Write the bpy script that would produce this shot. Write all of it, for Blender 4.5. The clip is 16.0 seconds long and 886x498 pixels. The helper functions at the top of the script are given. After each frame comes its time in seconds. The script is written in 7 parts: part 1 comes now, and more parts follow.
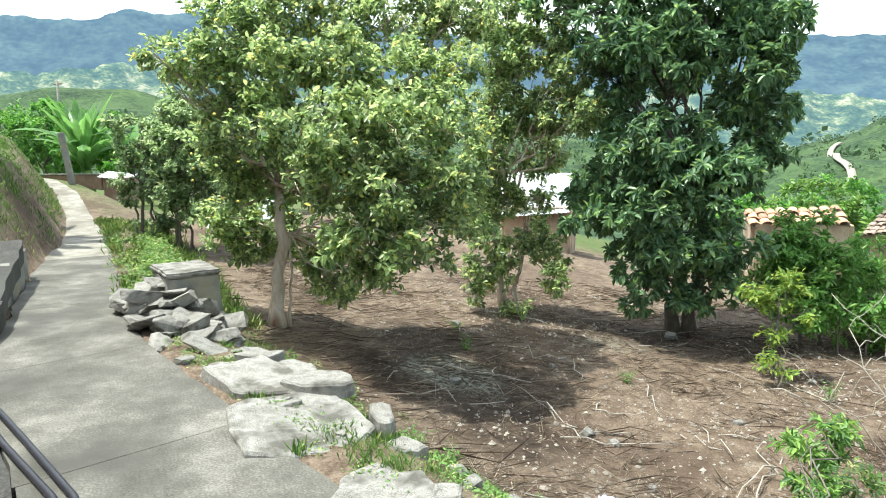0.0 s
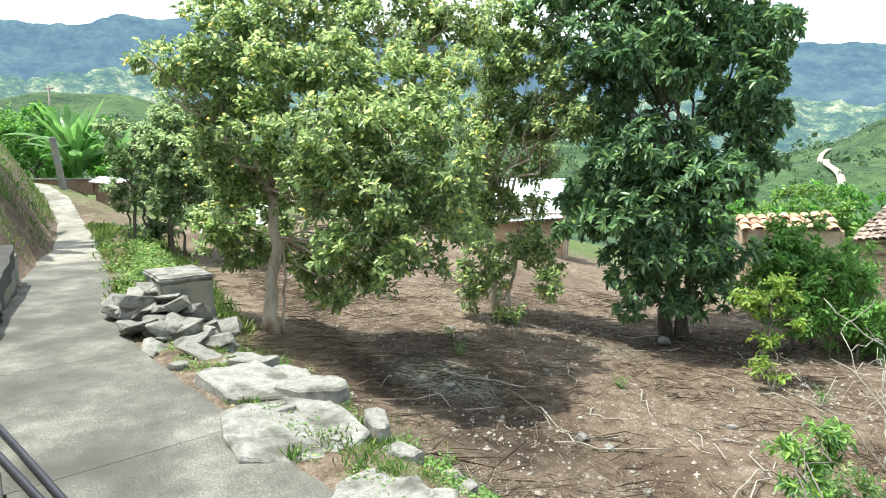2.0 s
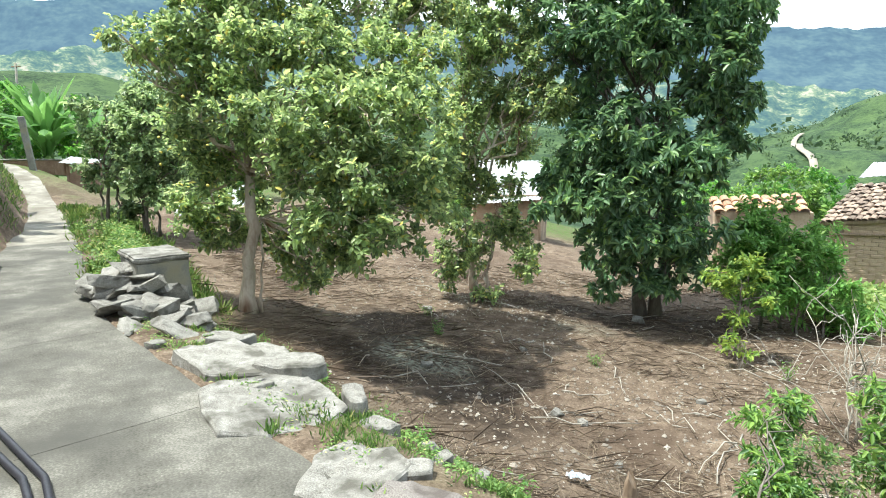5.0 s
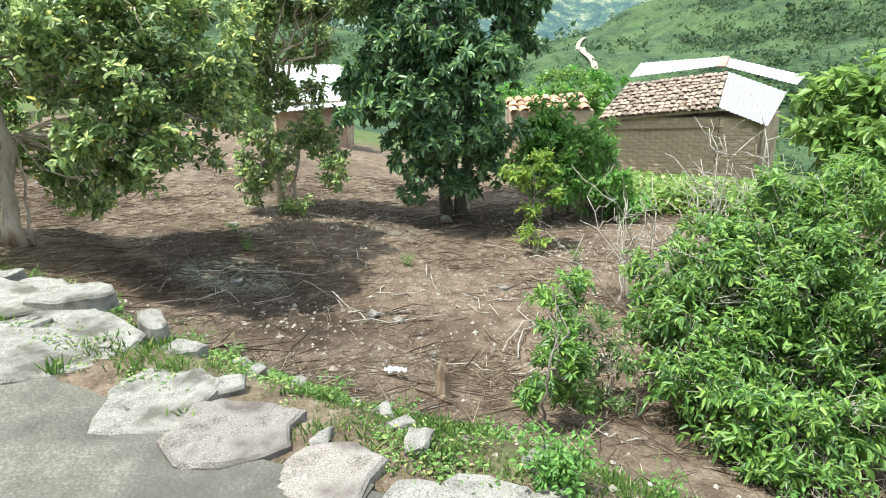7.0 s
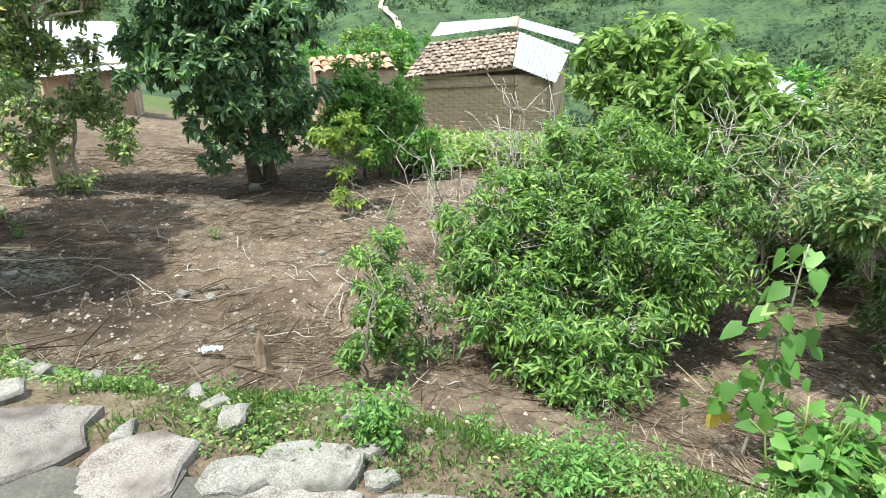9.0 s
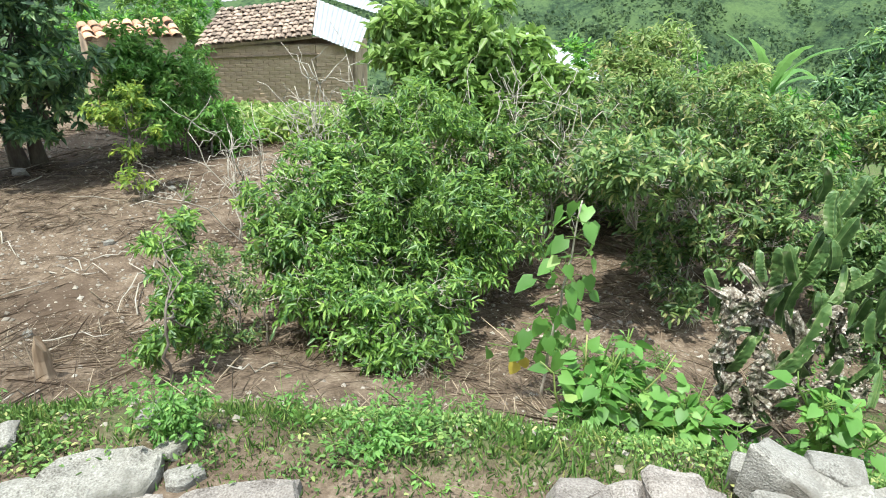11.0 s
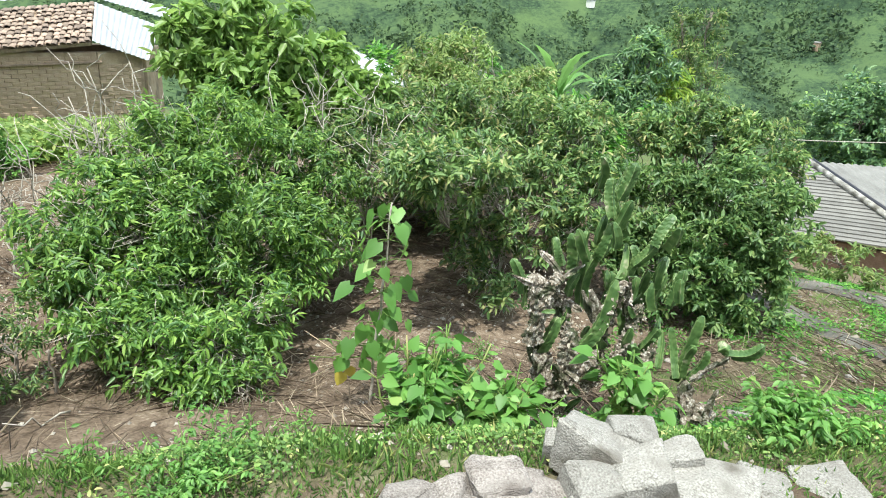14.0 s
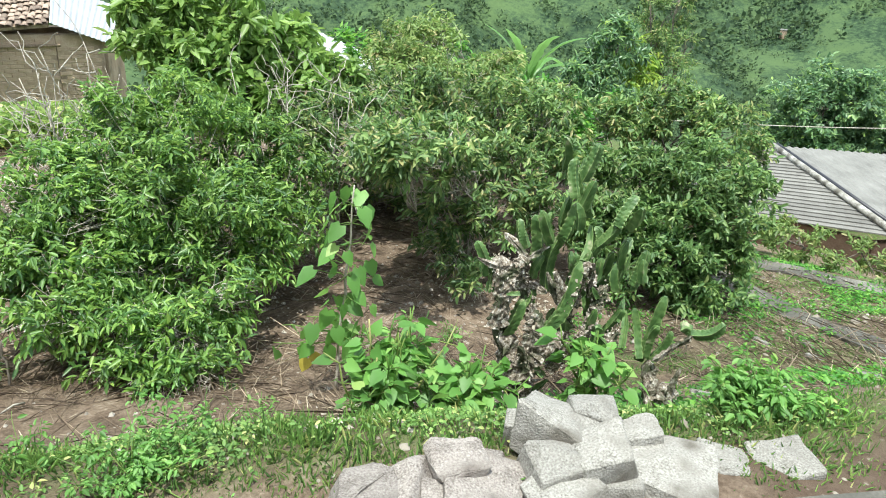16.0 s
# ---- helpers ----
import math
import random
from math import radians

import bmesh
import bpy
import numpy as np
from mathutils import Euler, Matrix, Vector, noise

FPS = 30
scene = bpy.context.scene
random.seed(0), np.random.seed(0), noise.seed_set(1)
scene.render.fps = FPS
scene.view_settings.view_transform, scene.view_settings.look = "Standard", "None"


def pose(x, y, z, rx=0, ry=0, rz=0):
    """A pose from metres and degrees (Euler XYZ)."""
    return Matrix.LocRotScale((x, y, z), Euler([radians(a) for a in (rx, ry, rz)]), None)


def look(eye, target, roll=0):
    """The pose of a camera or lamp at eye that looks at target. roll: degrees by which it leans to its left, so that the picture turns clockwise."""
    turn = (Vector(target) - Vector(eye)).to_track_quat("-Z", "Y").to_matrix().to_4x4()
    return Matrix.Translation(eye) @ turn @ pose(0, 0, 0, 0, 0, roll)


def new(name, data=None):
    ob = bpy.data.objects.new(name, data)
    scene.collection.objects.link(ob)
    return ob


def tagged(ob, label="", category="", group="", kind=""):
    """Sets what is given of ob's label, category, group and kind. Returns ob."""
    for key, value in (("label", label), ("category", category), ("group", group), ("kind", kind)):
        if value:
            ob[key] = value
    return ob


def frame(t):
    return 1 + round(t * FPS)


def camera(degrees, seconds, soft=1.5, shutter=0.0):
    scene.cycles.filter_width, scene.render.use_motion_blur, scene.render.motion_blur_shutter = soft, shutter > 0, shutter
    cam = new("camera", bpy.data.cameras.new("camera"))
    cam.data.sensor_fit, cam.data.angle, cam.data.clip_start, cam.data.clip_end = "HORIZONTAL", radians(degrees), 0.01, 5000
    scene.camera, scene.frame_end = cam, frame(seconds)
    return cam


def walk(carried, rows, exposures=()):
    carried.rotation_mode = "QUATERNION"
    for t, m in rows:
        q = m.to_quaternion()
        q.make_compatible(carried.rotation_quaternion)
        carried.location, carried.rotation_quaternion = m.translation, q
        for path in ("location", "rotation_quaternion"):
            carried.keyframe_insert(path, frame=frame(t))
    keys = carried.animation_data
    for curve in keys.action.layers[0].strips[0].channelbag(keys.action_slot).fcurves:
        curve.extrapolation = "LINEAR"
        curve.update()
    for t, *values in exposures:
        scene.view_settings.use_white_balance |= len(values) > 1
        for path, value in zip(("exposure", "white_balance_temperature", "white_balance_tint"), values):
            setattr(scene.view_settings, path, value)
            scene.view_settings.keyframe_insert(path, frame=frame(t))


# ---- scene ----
cam = camera(70.67, 16.0, soft=1.0)
PATH = [
    (0.0, (-0.173, 0.059, 1.728), (-3.528, 9.363, 0.250), -0.71),
    (0.5, (-0.173, 0.064, 1.725), (-3.452, 9.392, 0.232), -0.68),
    (1.0, (-0.176, 0.055, 1.728), (-3.490, 9.376, 0.266), -0.85),
    (1.5, (-0.178, 0.053, 1.724), (-3.459, 9.394, 0.317), -0.73),
    (2.0, (-0.187, 0.051, 1.723), (-3.439, 9.405, 0.330), -0.61),
    (2.5, (-0.204, 0.043, 1.736), (-3.711, 9.306, 0.362), -0.64),
    (3.0, (-0.218, 0.043, 1.737), (-4.155, 9.137, 0.398), -0.37),
    (3.2, (-0.218, 0.045, 1.732), (-4.251, 9.100, 0.410), -0.44),
    (5.3, (-0.138, -0.001, 1.683), (-2.704, 9.487, -0.162), -0.29),
    (5.5, (-0.132, 0.004, 1.677), (-2.443, 9.518, -0.359), -0.27),
    (6.0, (-0.121, 0.013, 1.667), (-1.712, 9.563, -0.837), -0.32),
    (6.5, (-0.103, 0.043, 1.649), (-0.918, 9.602, -1.170), -0.43),
    (7.0, (-0.089, 0.058, 1.639), (-0.089, 9.570, -1.446), -0.52),
    (7.5, (-0.065, 0.056, 1.636), (0.725, 9.466, -1.654), -0.48),
    (8.0, (-0.046, 0.053, 1.635), (1.415, 9.341, -1.770), -0.63),
    (8.5, (-0.027, 0.045, 1.631), (2.069, 9.170, -1.883), -0.58),
    (9.0, (-0.015, 0.039, 1.633), (2.745, 8.933, -2.012), 0.46),
    (9.5, (0.008, 0.024, 1.633), (3.552, 8.576, -2.149), 1.69),
    (10.0, (0.019, 0.012, 1.636), (4.329, 8.139, -2.287), 2.31),
    (10.2, (0.026, 0.006, 1.638), (4.558, 7.990, -2.326), 2.50),
    (12.3, (0.139, -0.008, 1.623), (6.567, 6.667, -2.135), 3.55),
    (12.5, (0.147, -0.011, 1.615), (6.762, 6.499, -2.107), 3.79),
    (13.0, (0.160, -0.009, 1.610), (7.108, 6.173, -2.066), 3.95),
    (13.5, (0.164, -0.012, 1.607), (7.380, 5.858, -2.065), 4.41),
    (14.0, (0.162, -0.014, 1.609), (7.491, 5.686, -2.106), 4.24),
    (14.5, (0.175, -0.014, 1.605), (7.470, 5.701, -2.152), 4.02),
    (15.0, (0.181, -0.015, 1.609), (7.423, 5.764, -2.154), 3.57),
    (15.5, (0.198, -0.025, 1.597), (7.558, 5.634, -2.119), 3.99),
    (16.0, (0.226, -0.044, 1.573), (7.757, 5.273, -2.303), 4.75),
]
walk(cam, [(t, look(e, g, r)) for t, e, g, r in PATH], [(0.0, 0.83, 6500, 3), (16.0, 0.66, 6500, 3)])

# ---- world and sun ----
SUN_AZ, SUN_EL = radians(254), radians(71)  # clockwise from +y
world = bpy.data.worlds.new("sky")
scene.world = world
world.use_nodes = True
wn, wl = world.node_tree.nodes, world.node_tree.links
wn.clear()
w_out, w_bg = wn.new("ShaderNodeOutputWorld"), wn.new("ShaderNodeBackground")
w_sky = wn.new("ShaderNodeTexSky")
w_sky.sky_type, w_sky.sun_disc = "NISHITA", False
w_sky.sun_elevation, w_sky.sun_rotation, w_sky.air_density, w_sky.dust_density = SUN_EL, SUN_AZ, 1.2, 2.0
w_geo, w_noise, w_ramp, w_mix = wn.new("ShaderNodeTexCoord"), wn.new("ShaderNodeTexNoise"), wn.new("ShaderNodeValToRGB"), wn.new("ShaderNodeMix")
w_noise.inputs["Scale"].default_value, w_noise.inputs["Detail"].default_value = 2.2, 6
w_map = wn.new("ShaderNodeMapping")
w_map.inputs["Scale"].default_value = (1, 1, 2.6)
w_ramp.color_ramp.elements[0].position, w_ramp.color_ramp.elements[1].position = 0.36, 0.56
w_mix.data_type = "RGBA"
w_mix.inputs["B"].default_value = (8.0, 8.5, 9.3, 1)
wl.new(w_geo.outputs["Generated"], w_map.inputs["Vector"])
wl.new(w_map.outputs["Vector"], w_noise.inputs["Vector"])
wl.new(w_noise.outputs["Fac"], w_ramp.inputs["Fac"])
wl.new(w_ramp.outputs["Color"], w_mix.inputs["Factor"])
wl.new(w_sky.outputs["Color"], w_mix.inputs["A"])
wl.new(w_mix.outputs["Result"], w_bg.inputs["Color"])
w_bg.inputs["Strength"].default_value = 0.15
wl.new(w_bg.outputs["Background"], w_out.inputs["Surface"])

sun = new("sun", bpy.data.lights.new("sun", "SUN"))
sun.data.energy, sun.data.angle, sun.data.color = 4.6, radians(0.6), (1.0, 0.97, 0.91)
sun_way = Vector((math.sin(SUN_AZ) * math.cos(SUN_EL), math.cos(SUN_AZ) * math.cos(SUN_EL), math.sin(SUN_EL)))
sun.matrix_world = look(sun_way * 50, (0, 0, 0))


# ---- materials ----
def nodes_of(name):
    m = bpy.data.materials.new(name)
    m.use_nodes = True
    n, l = m.node_tree.nodes, m.node_tree.links
    return m, n, l, n["Principled BSDF"]


def ramp_of(n, stops):
    r = n.new("ShaderNodeValToRGB")
    e = r.color_ramp.elements
    while len(e) < len(stops):
        e.new(0.5)
    for k, (p, c) in enumerate(stops):
        e[k].position, e[k].color = p, (*c, 1)
    return r


def surface(name, stops, scale=4.0, rough=0.85, bump=0.3, fine=60.0, stain=None, stain_scale=0.7, stain_at=(0.5, 0.65), metal=0.0, stretch=(1, 1, 1), depth=0.02, vary=0.0, grain=0.35):
    """A two-scale surface: coloured grain, optional stains, and a fine relief."""
    m, n, l, p = nodes_of(name)
    tc, mp = n.new("ShaderNodeTexCoord"), n.new("ShaderNodeMapping")
    mp.inputs["Scale"].default_value = stretch
    l.new(tc.outputs["Object"], mp.inputs["Vector"])
    a, b = n.new("ShaderNodeTexNoise"), n.new("ShaderNodeTexNoise")
    a.inputs["Scale"].default_value, a.inputs["Detail"].default_value, a.inputs["Roughness"].default_value = scale, 8, 0.65
    b.inputs["Scale"].default_value, b.inputs["Detail"].default_value = fine, 4
    l.new(mp.outputs["Vector"], a.inputs["Vector"])
    l.new(mp.outputs["Vector"], b.inputs["Vector"])
    r = ramp_of(n, stops)
    mixf = n.new("ShaderNodeMath")
    mixf.operation = "MULTIPLY_ADD"
    mixf.inputs[1].default_value, mixf.inputs[2].default_value = grain, 0.0
    add = n.new("ShaderNodeMath")
    add.operation = "MULTIPLY_ADD"
    add.inputs[1].default_value = 1.05 - grain
    l.new(b.outputs["Fac"], mixf.inputs[0])
    l.new(a.outputs["Fac"], add.inputs[0])
    l.new(mixf.outputs[0], add.inputs[2])
    l.new(add.outputs[0], r.inputs["Fac"])
    col = r.outputs["Color"]
    if stain:
        s = n.new("ShaderNodeTexNoise")
        s.inputs["Scale"].default_value, s.inputs["Detail"].default_value = stain_scale, 6
        l.new(mp.outputs["Vector"], s.inputs["Vector"])
        sr = ramp_of(n, [(stain_at[0], (0, 0, 0)), (stain_at[1], (1, 1, 1))])
        mx = n.new("ShaderNodeMix")
        mx.data_type = "RGBA"
        l.new(s.outputs["Fac"], sr.inputs["Fac"])
        l.new(sr.outputs["Color"], mx.inputs["Factor"])
        l.new(col, mx.inputs["A"])
        mx.inputs["B"].default_value = (*stain, 1)
        col = mx.outputs["Result"]
    if vary:
        info, vr, hv = n.new("ShaderNodeObjectInfo"), n.new("ShaderNodeMapRange"), n.new("ShaderNodeHueSaturation")
        vr.inputs["To Min"].default_value, vr.inputs["To Max"].default_value = 1 - vary, 1 + vary
        l.new(info.outputs["Random"], vr.inputs["Value"])
        l.new(vr.outputs["Result"], hv.inputs["Value"])
        l.new(col, hv.inputs["Color"])
        col = hv.outputs["Color"]
    l.new(col, p.inputs["Base Color"])
    bp = n.new("ShaderNodeBump")
    bp.inputs["Strength"].default_value, bp.inputs["Distance"].default_value = bump, depth
    l.new(add.outputs[0], bp.inputs["Height"])
    l.new(bp.outputs["Normal"], p.inputs["Normal"])
    p.inputs["Roughness"].default_value, p.inputs["Metallic"].default_value = rough, metal
    return m


LEAF_UP = (1.54, 1.6, 1.6)


def leaf_mat(name, stops, rough=0.45, through_light=0.35, coat=0.0, vivid=True):
    """Leaves: each its own shade, glossy above, letting some light through."""
    m, n, l, p = nodes_of(name)
    geo = n.new("ShaderNodeNewGeometry")
    r = ramp_of(n, [(q, (min(c[0] * LEAF_UP[0], 0.8), min(c[1] * LEAF_UP[1], 0.8), min(c[2] * LEAF_UP[2], 0.8)) if vivid else c) for q, c in stops])
    l.new(geo.outputs["Random Per Island"], r.inputs["Fac"])
    tc, no = n.new("ShaderNodeTexCoord"), n.new("ShaderNodeTexNoise")
    no.inputs["Scale"].default_value, no.inputs["Detail"].default_value = 1.1, 3
    l.new(tc.outputs["Object"], no.inputs["Vector"])
    hs = n.new("ShaderNodeHueSaturation")
    vr = n.new("ShaderNodeMapRange")
    vr.inputs["From Min"].default_value, vr.inputs["From Max"].default_value = 0.3, 0.7
    vr.inputs["To Min"].default_value, vr.inputs["To Max"].default_value = 0.75, 1.25
    l.new(no.outputs["Fac"], vr.inputs["Value"])
    l.new(vr.outputs["Result"], hs.inputs["Value"])
    l.new(r.outputs["Color"], hs.inputs["Color"])
    l.new(hs.outputs["Color"], p.inputs["Base Color"])
    p.inputs["Roughness"].default_value, p.inputs["Specular IOR Level"].default_value = rough, 0.5
    p.inputs["Coat Weight"].default_value = coat
    tr, mix, out = n.new("ShaderNodeBsdfTranslucent"), n.new("ShaderNodeMixShader"), n["Material Output"]
    bright = n.new("ShaderNodeHueSaturation")
    bright.inputs["Value"].default_value, bright.inputs["Hue"].default_value = 1.5, 0.485
    l.new(hs.outputs["Color"], bright.inputs["Color"])
    l.new(bright.outputs["Color"], tr.inputs["Color"])
    mix.inputs["Fac"].default_value = through_light
    l.new(p.outputs["BSDF"], mix.inputs[1])
    l.new(tr.outputs["BSDF"], mix.inputs[2])
    l.new(mix.outputs["Shader"], out.inputs["Surface"])
    return m


def ground_mat():
    """Cleared soil with straw, dark patches with ash-grey flecks and chalky grit near by; scrub green on the slopes
    past the houses.
    """
    m, n, l, p = nodes_of("ground")
    tc = n.new("ShaderNodeTexCoord")
    def noise_of(scale, detail=6, rough=0.6, stretch=None):
        t = n.new("ShaderNodeTexNoise")
        t.inputs["Scale"].default_value, t.inputs["Detail"].default_value, t.inputs["Roughness"].default_value = scale, detail, rough
        if stretch:
            mp = n.new("ShaderNodeMapping")
            mp.inputs["Scale"].default_value = stretch
            l.new(tc.outputs["Object"], mp.inputs["Vector"])
            l.new(mp.outputs["Vector"], t.inputs["Vector"])
        else:
            l.new(tc.outputs["Object"], t.inputs["Vector"])
        return t
    def mixed(fac, a, b):
        x = n.new("ShaderNodeMix")
        x.data_type = "RGBA"
        l.new(fac, x.inputs["Factor"])
        for sock, v in (("A", a), ("B", b)):
            if isinstance(v, tuple):
                x.inputs[sock].default_value = (*v, 1)
            else:
                l.new(v, x.inputs[sock])
        return x.outputs["Result"]
    fine, mid, big = noise_of(38, 8, 0.7), noise_of(5, 8, 0.65), noise_of(0.55, 5)
    soil = ramp_of(n, [(0.34, (0.05, 0.036, 0.026)), (0.47, (0.135, 0.1, 0.073)), (0.57, (0.22, 0.17, 0.128)), (0.68, (0.4, 0.35, 0.285))])
    ad = n.new("ShaderNodeMath")
    ad.operation = "MULTIPLY_ADD"
    ad.inputs[1].default_value = 0.5
    hf = n.new("ShaderNodeMath")
    hf.operation = "MULTIPLY"
    hf.inputs[1].default_value = 0.5
    l.new(mid.outputs["Fac"], hf.inputs[0])
    l.new(fine.outputs["Fac"], ad.inputs[0])
    l.new(hf.outputs[0], ad.inputs[2])
    l.new(ad.outputs[0], soil.inputs["Fac"])
    mulch = ramp_of(n, [(0.5, (0, 0, 0)), (0.62, (0.75, 0.75, 0.75))])
    l.new(big.outputs["Fac"], mulch.inputs["Fac"])
    col = mixed(mulch.outputs["Color"], soil.outputs["Color"], (0.085, 0.06, 0.044))
    vor = n.new("ShaderNodeTexVoronoi")
    vor.inputs["Scale"].default_value = 17
    l.new(tc.outputs["Object"], vor.inputs["Vector"])
    grit = ramp_of(n, [(0.12, (1, 1, 1)), (0.2, (0, 0, 0))])
    l.new(vor.outputs["Distance"], grit.inputs["Fac"])
    where = ramp_of(n, [(0.5, (0, 0, 0)), (0.66, (0.8, 0.8, 0.8))])
    l.new(noise_of(1.3, 4).outputs["Fac"], where.inputs["Fac"])
    gm = n.new("ShaderNodeMath")
    gm.operation = "MULTIPLY"
    l.new(grit.outputs["Color"], gm.inputs[0])
    l.new(where.outputs["Color"], gm.inputs[1])
    col = mixed(gm.outputs[0], col, (0.42, 0.39, 0.33))
    # darker patches, broken up by noise; their share comes with the mesh
    dark_patch = n.new("ShaderNodeAttribute")
    dark_patch.attribute_name = "dark_patch"
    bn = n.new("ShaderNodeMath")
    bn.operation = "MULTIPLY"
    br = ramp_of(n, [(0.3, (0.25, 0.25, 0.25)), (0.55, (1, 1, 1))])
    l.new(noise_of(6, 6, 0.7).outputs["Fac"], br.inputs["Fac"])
    l.new(dark_patch.outputs["Fac"], bn.inputs[0])
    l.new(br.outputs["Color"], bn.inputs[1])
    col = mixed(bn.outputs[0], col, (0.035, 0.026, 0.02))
    ash = n.new("ShaderNodeAttribute")
    ash.attribute_name = "ash"
    an = n.new("ShaderNodeMath")
    an.operation = "MULTIPLY"
    ar = ramp_of(n, [(0.42, (0, 0, 0)), (0.6, (1, 1, 1))])
    l.new(noise_of(14, 6, 0.7).outputs["Fac"], ar.inputs["Fac"])
    l.new(ash.outputs["Fac"], an.inputs[0])
    l.new(ar.outputs["Color"], an.inputs[1])
    col = mixed(an.outputs[0], col, (0.26, 0.27, 0.22))
    # the share of grass and scrub comes with the mesh
    at = n.new("ShaderNodeAttribute")
    at.attribute_name = "green"
    gr = ramp_of(n, [(0.3, (0.035, 0.075, 0.018)), (0.55, (0.075, 0.14, 0.03)), (0.75, (0.14, 0.19, 0.055))])
    l.new(noise_of(9, 8, 0.7).outputs["Fac"], gr.inputs["Fac"])
    gb = n.new("ShaderNodeMath")
    gb.operation = "MULTIPLY"
    gbr = ramp_of(n, [(0.4, (0.15, 0.15, 0.15)), (0.56, (1, 1, 1))])
    l.new(noise_of(5, 8, 0.75).outputs["Fac"], gbr.inputs["Fac"])
    l.new(at.outputs["Fac"], gb.inputs[0])
    l.new(gbr.outputs["Color"], gb.inputs[1])
    col = mixed(gb.outputs[0], col, gr.outputs["Color"])
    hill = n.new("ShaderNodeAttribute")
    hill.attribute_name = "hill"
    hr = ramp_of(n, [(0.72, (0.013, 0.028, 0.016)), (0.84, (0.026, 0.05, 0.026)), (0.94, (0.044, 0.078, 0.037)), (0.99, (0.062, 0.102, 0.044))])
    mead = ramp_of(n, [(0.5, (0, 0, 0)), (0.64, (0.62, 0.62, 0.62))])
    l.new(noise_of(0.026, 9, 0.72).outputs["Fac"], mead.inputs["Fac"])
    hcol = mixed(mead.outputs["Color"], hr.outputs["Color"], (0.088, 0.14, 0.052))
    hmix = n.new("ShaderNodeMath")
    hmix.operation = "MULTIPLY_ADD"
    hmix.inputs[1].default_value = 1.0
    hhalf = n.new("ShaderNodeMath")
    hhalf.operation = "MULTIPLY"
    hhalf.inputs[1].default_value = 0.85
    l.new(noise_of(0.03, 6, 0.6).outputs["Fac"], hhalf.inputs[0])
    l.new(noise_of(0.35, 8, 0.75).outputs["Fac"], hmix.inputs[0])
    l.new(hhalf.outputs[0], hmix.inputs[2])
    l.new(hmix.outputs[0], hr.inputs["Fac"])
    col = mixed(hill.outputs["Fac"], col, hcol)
    l.new(col, p.inputs["Base Color"])
    p.inputs["Roughness"].default_value = 0.95
    p.inputs["Specular IOR Level"].default_value = 0.15
    bp = n.new("ShaderNodeBump")
    bp.inputs["Strength"].default_value, bp.inputs["Distance"].default_value = 0.8, 0.05
    l.new(ad.outputs[0], bp.inputs["Height"])
    l.new(bp.outputs["Normal"], p.inputs["Normal"])
    return m


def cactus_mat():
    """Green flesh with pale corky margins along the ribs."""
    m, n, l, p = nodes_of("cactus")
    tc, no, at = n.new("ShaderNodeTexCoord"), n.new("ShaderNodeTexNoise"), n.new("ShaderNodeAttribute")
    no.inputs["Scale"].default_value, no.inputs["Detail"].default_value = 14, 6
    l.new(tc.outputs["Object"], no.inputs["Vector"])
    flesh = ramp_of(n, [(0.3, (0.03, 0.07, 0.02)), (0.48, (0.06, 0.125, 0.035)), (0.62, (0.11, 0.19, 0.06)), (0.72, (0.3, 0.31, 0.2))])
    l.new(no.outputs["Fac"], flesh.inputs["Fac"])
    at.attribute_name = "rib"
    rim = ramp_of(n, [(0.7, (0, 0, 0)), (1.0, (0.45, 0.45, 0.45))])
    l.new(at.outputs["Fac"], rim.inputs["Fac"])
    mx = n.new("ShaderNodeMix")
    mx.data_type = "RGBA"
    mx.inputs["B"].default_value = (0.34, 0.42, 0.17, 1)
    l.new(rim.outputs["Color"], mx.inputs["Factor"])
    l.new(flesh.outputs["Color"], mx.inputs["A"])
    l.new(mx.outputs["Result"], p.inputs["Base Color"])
    p.inputs["Roughness"].default_value = 0.5
    bp = n.new("ShaderNodeBump")
    bp.inputs["Strength"].default_value, bp.inputs["Distance"].default_value = 0.4, 0.01
    l.new(no.outputs["Fac"], bp.inputs["Height"])
    l.new(bp.outputs["Normal"], p.inputs["Normal"])
    return m


# far slopes: aerial haze put into a bluish base colour and an even emission
def backdrop_mat(name, stops, scale, haze_glow, haze_col):
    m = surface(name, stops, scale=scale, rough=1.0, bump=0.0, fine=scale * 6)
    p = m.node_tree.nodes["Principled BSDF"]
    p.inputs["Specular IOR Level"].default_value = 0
    p.inputs["Emission Color"].default_value, p.inputs["Emission Strength"].default_value = (*haze_col, 1), haze_glow
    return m


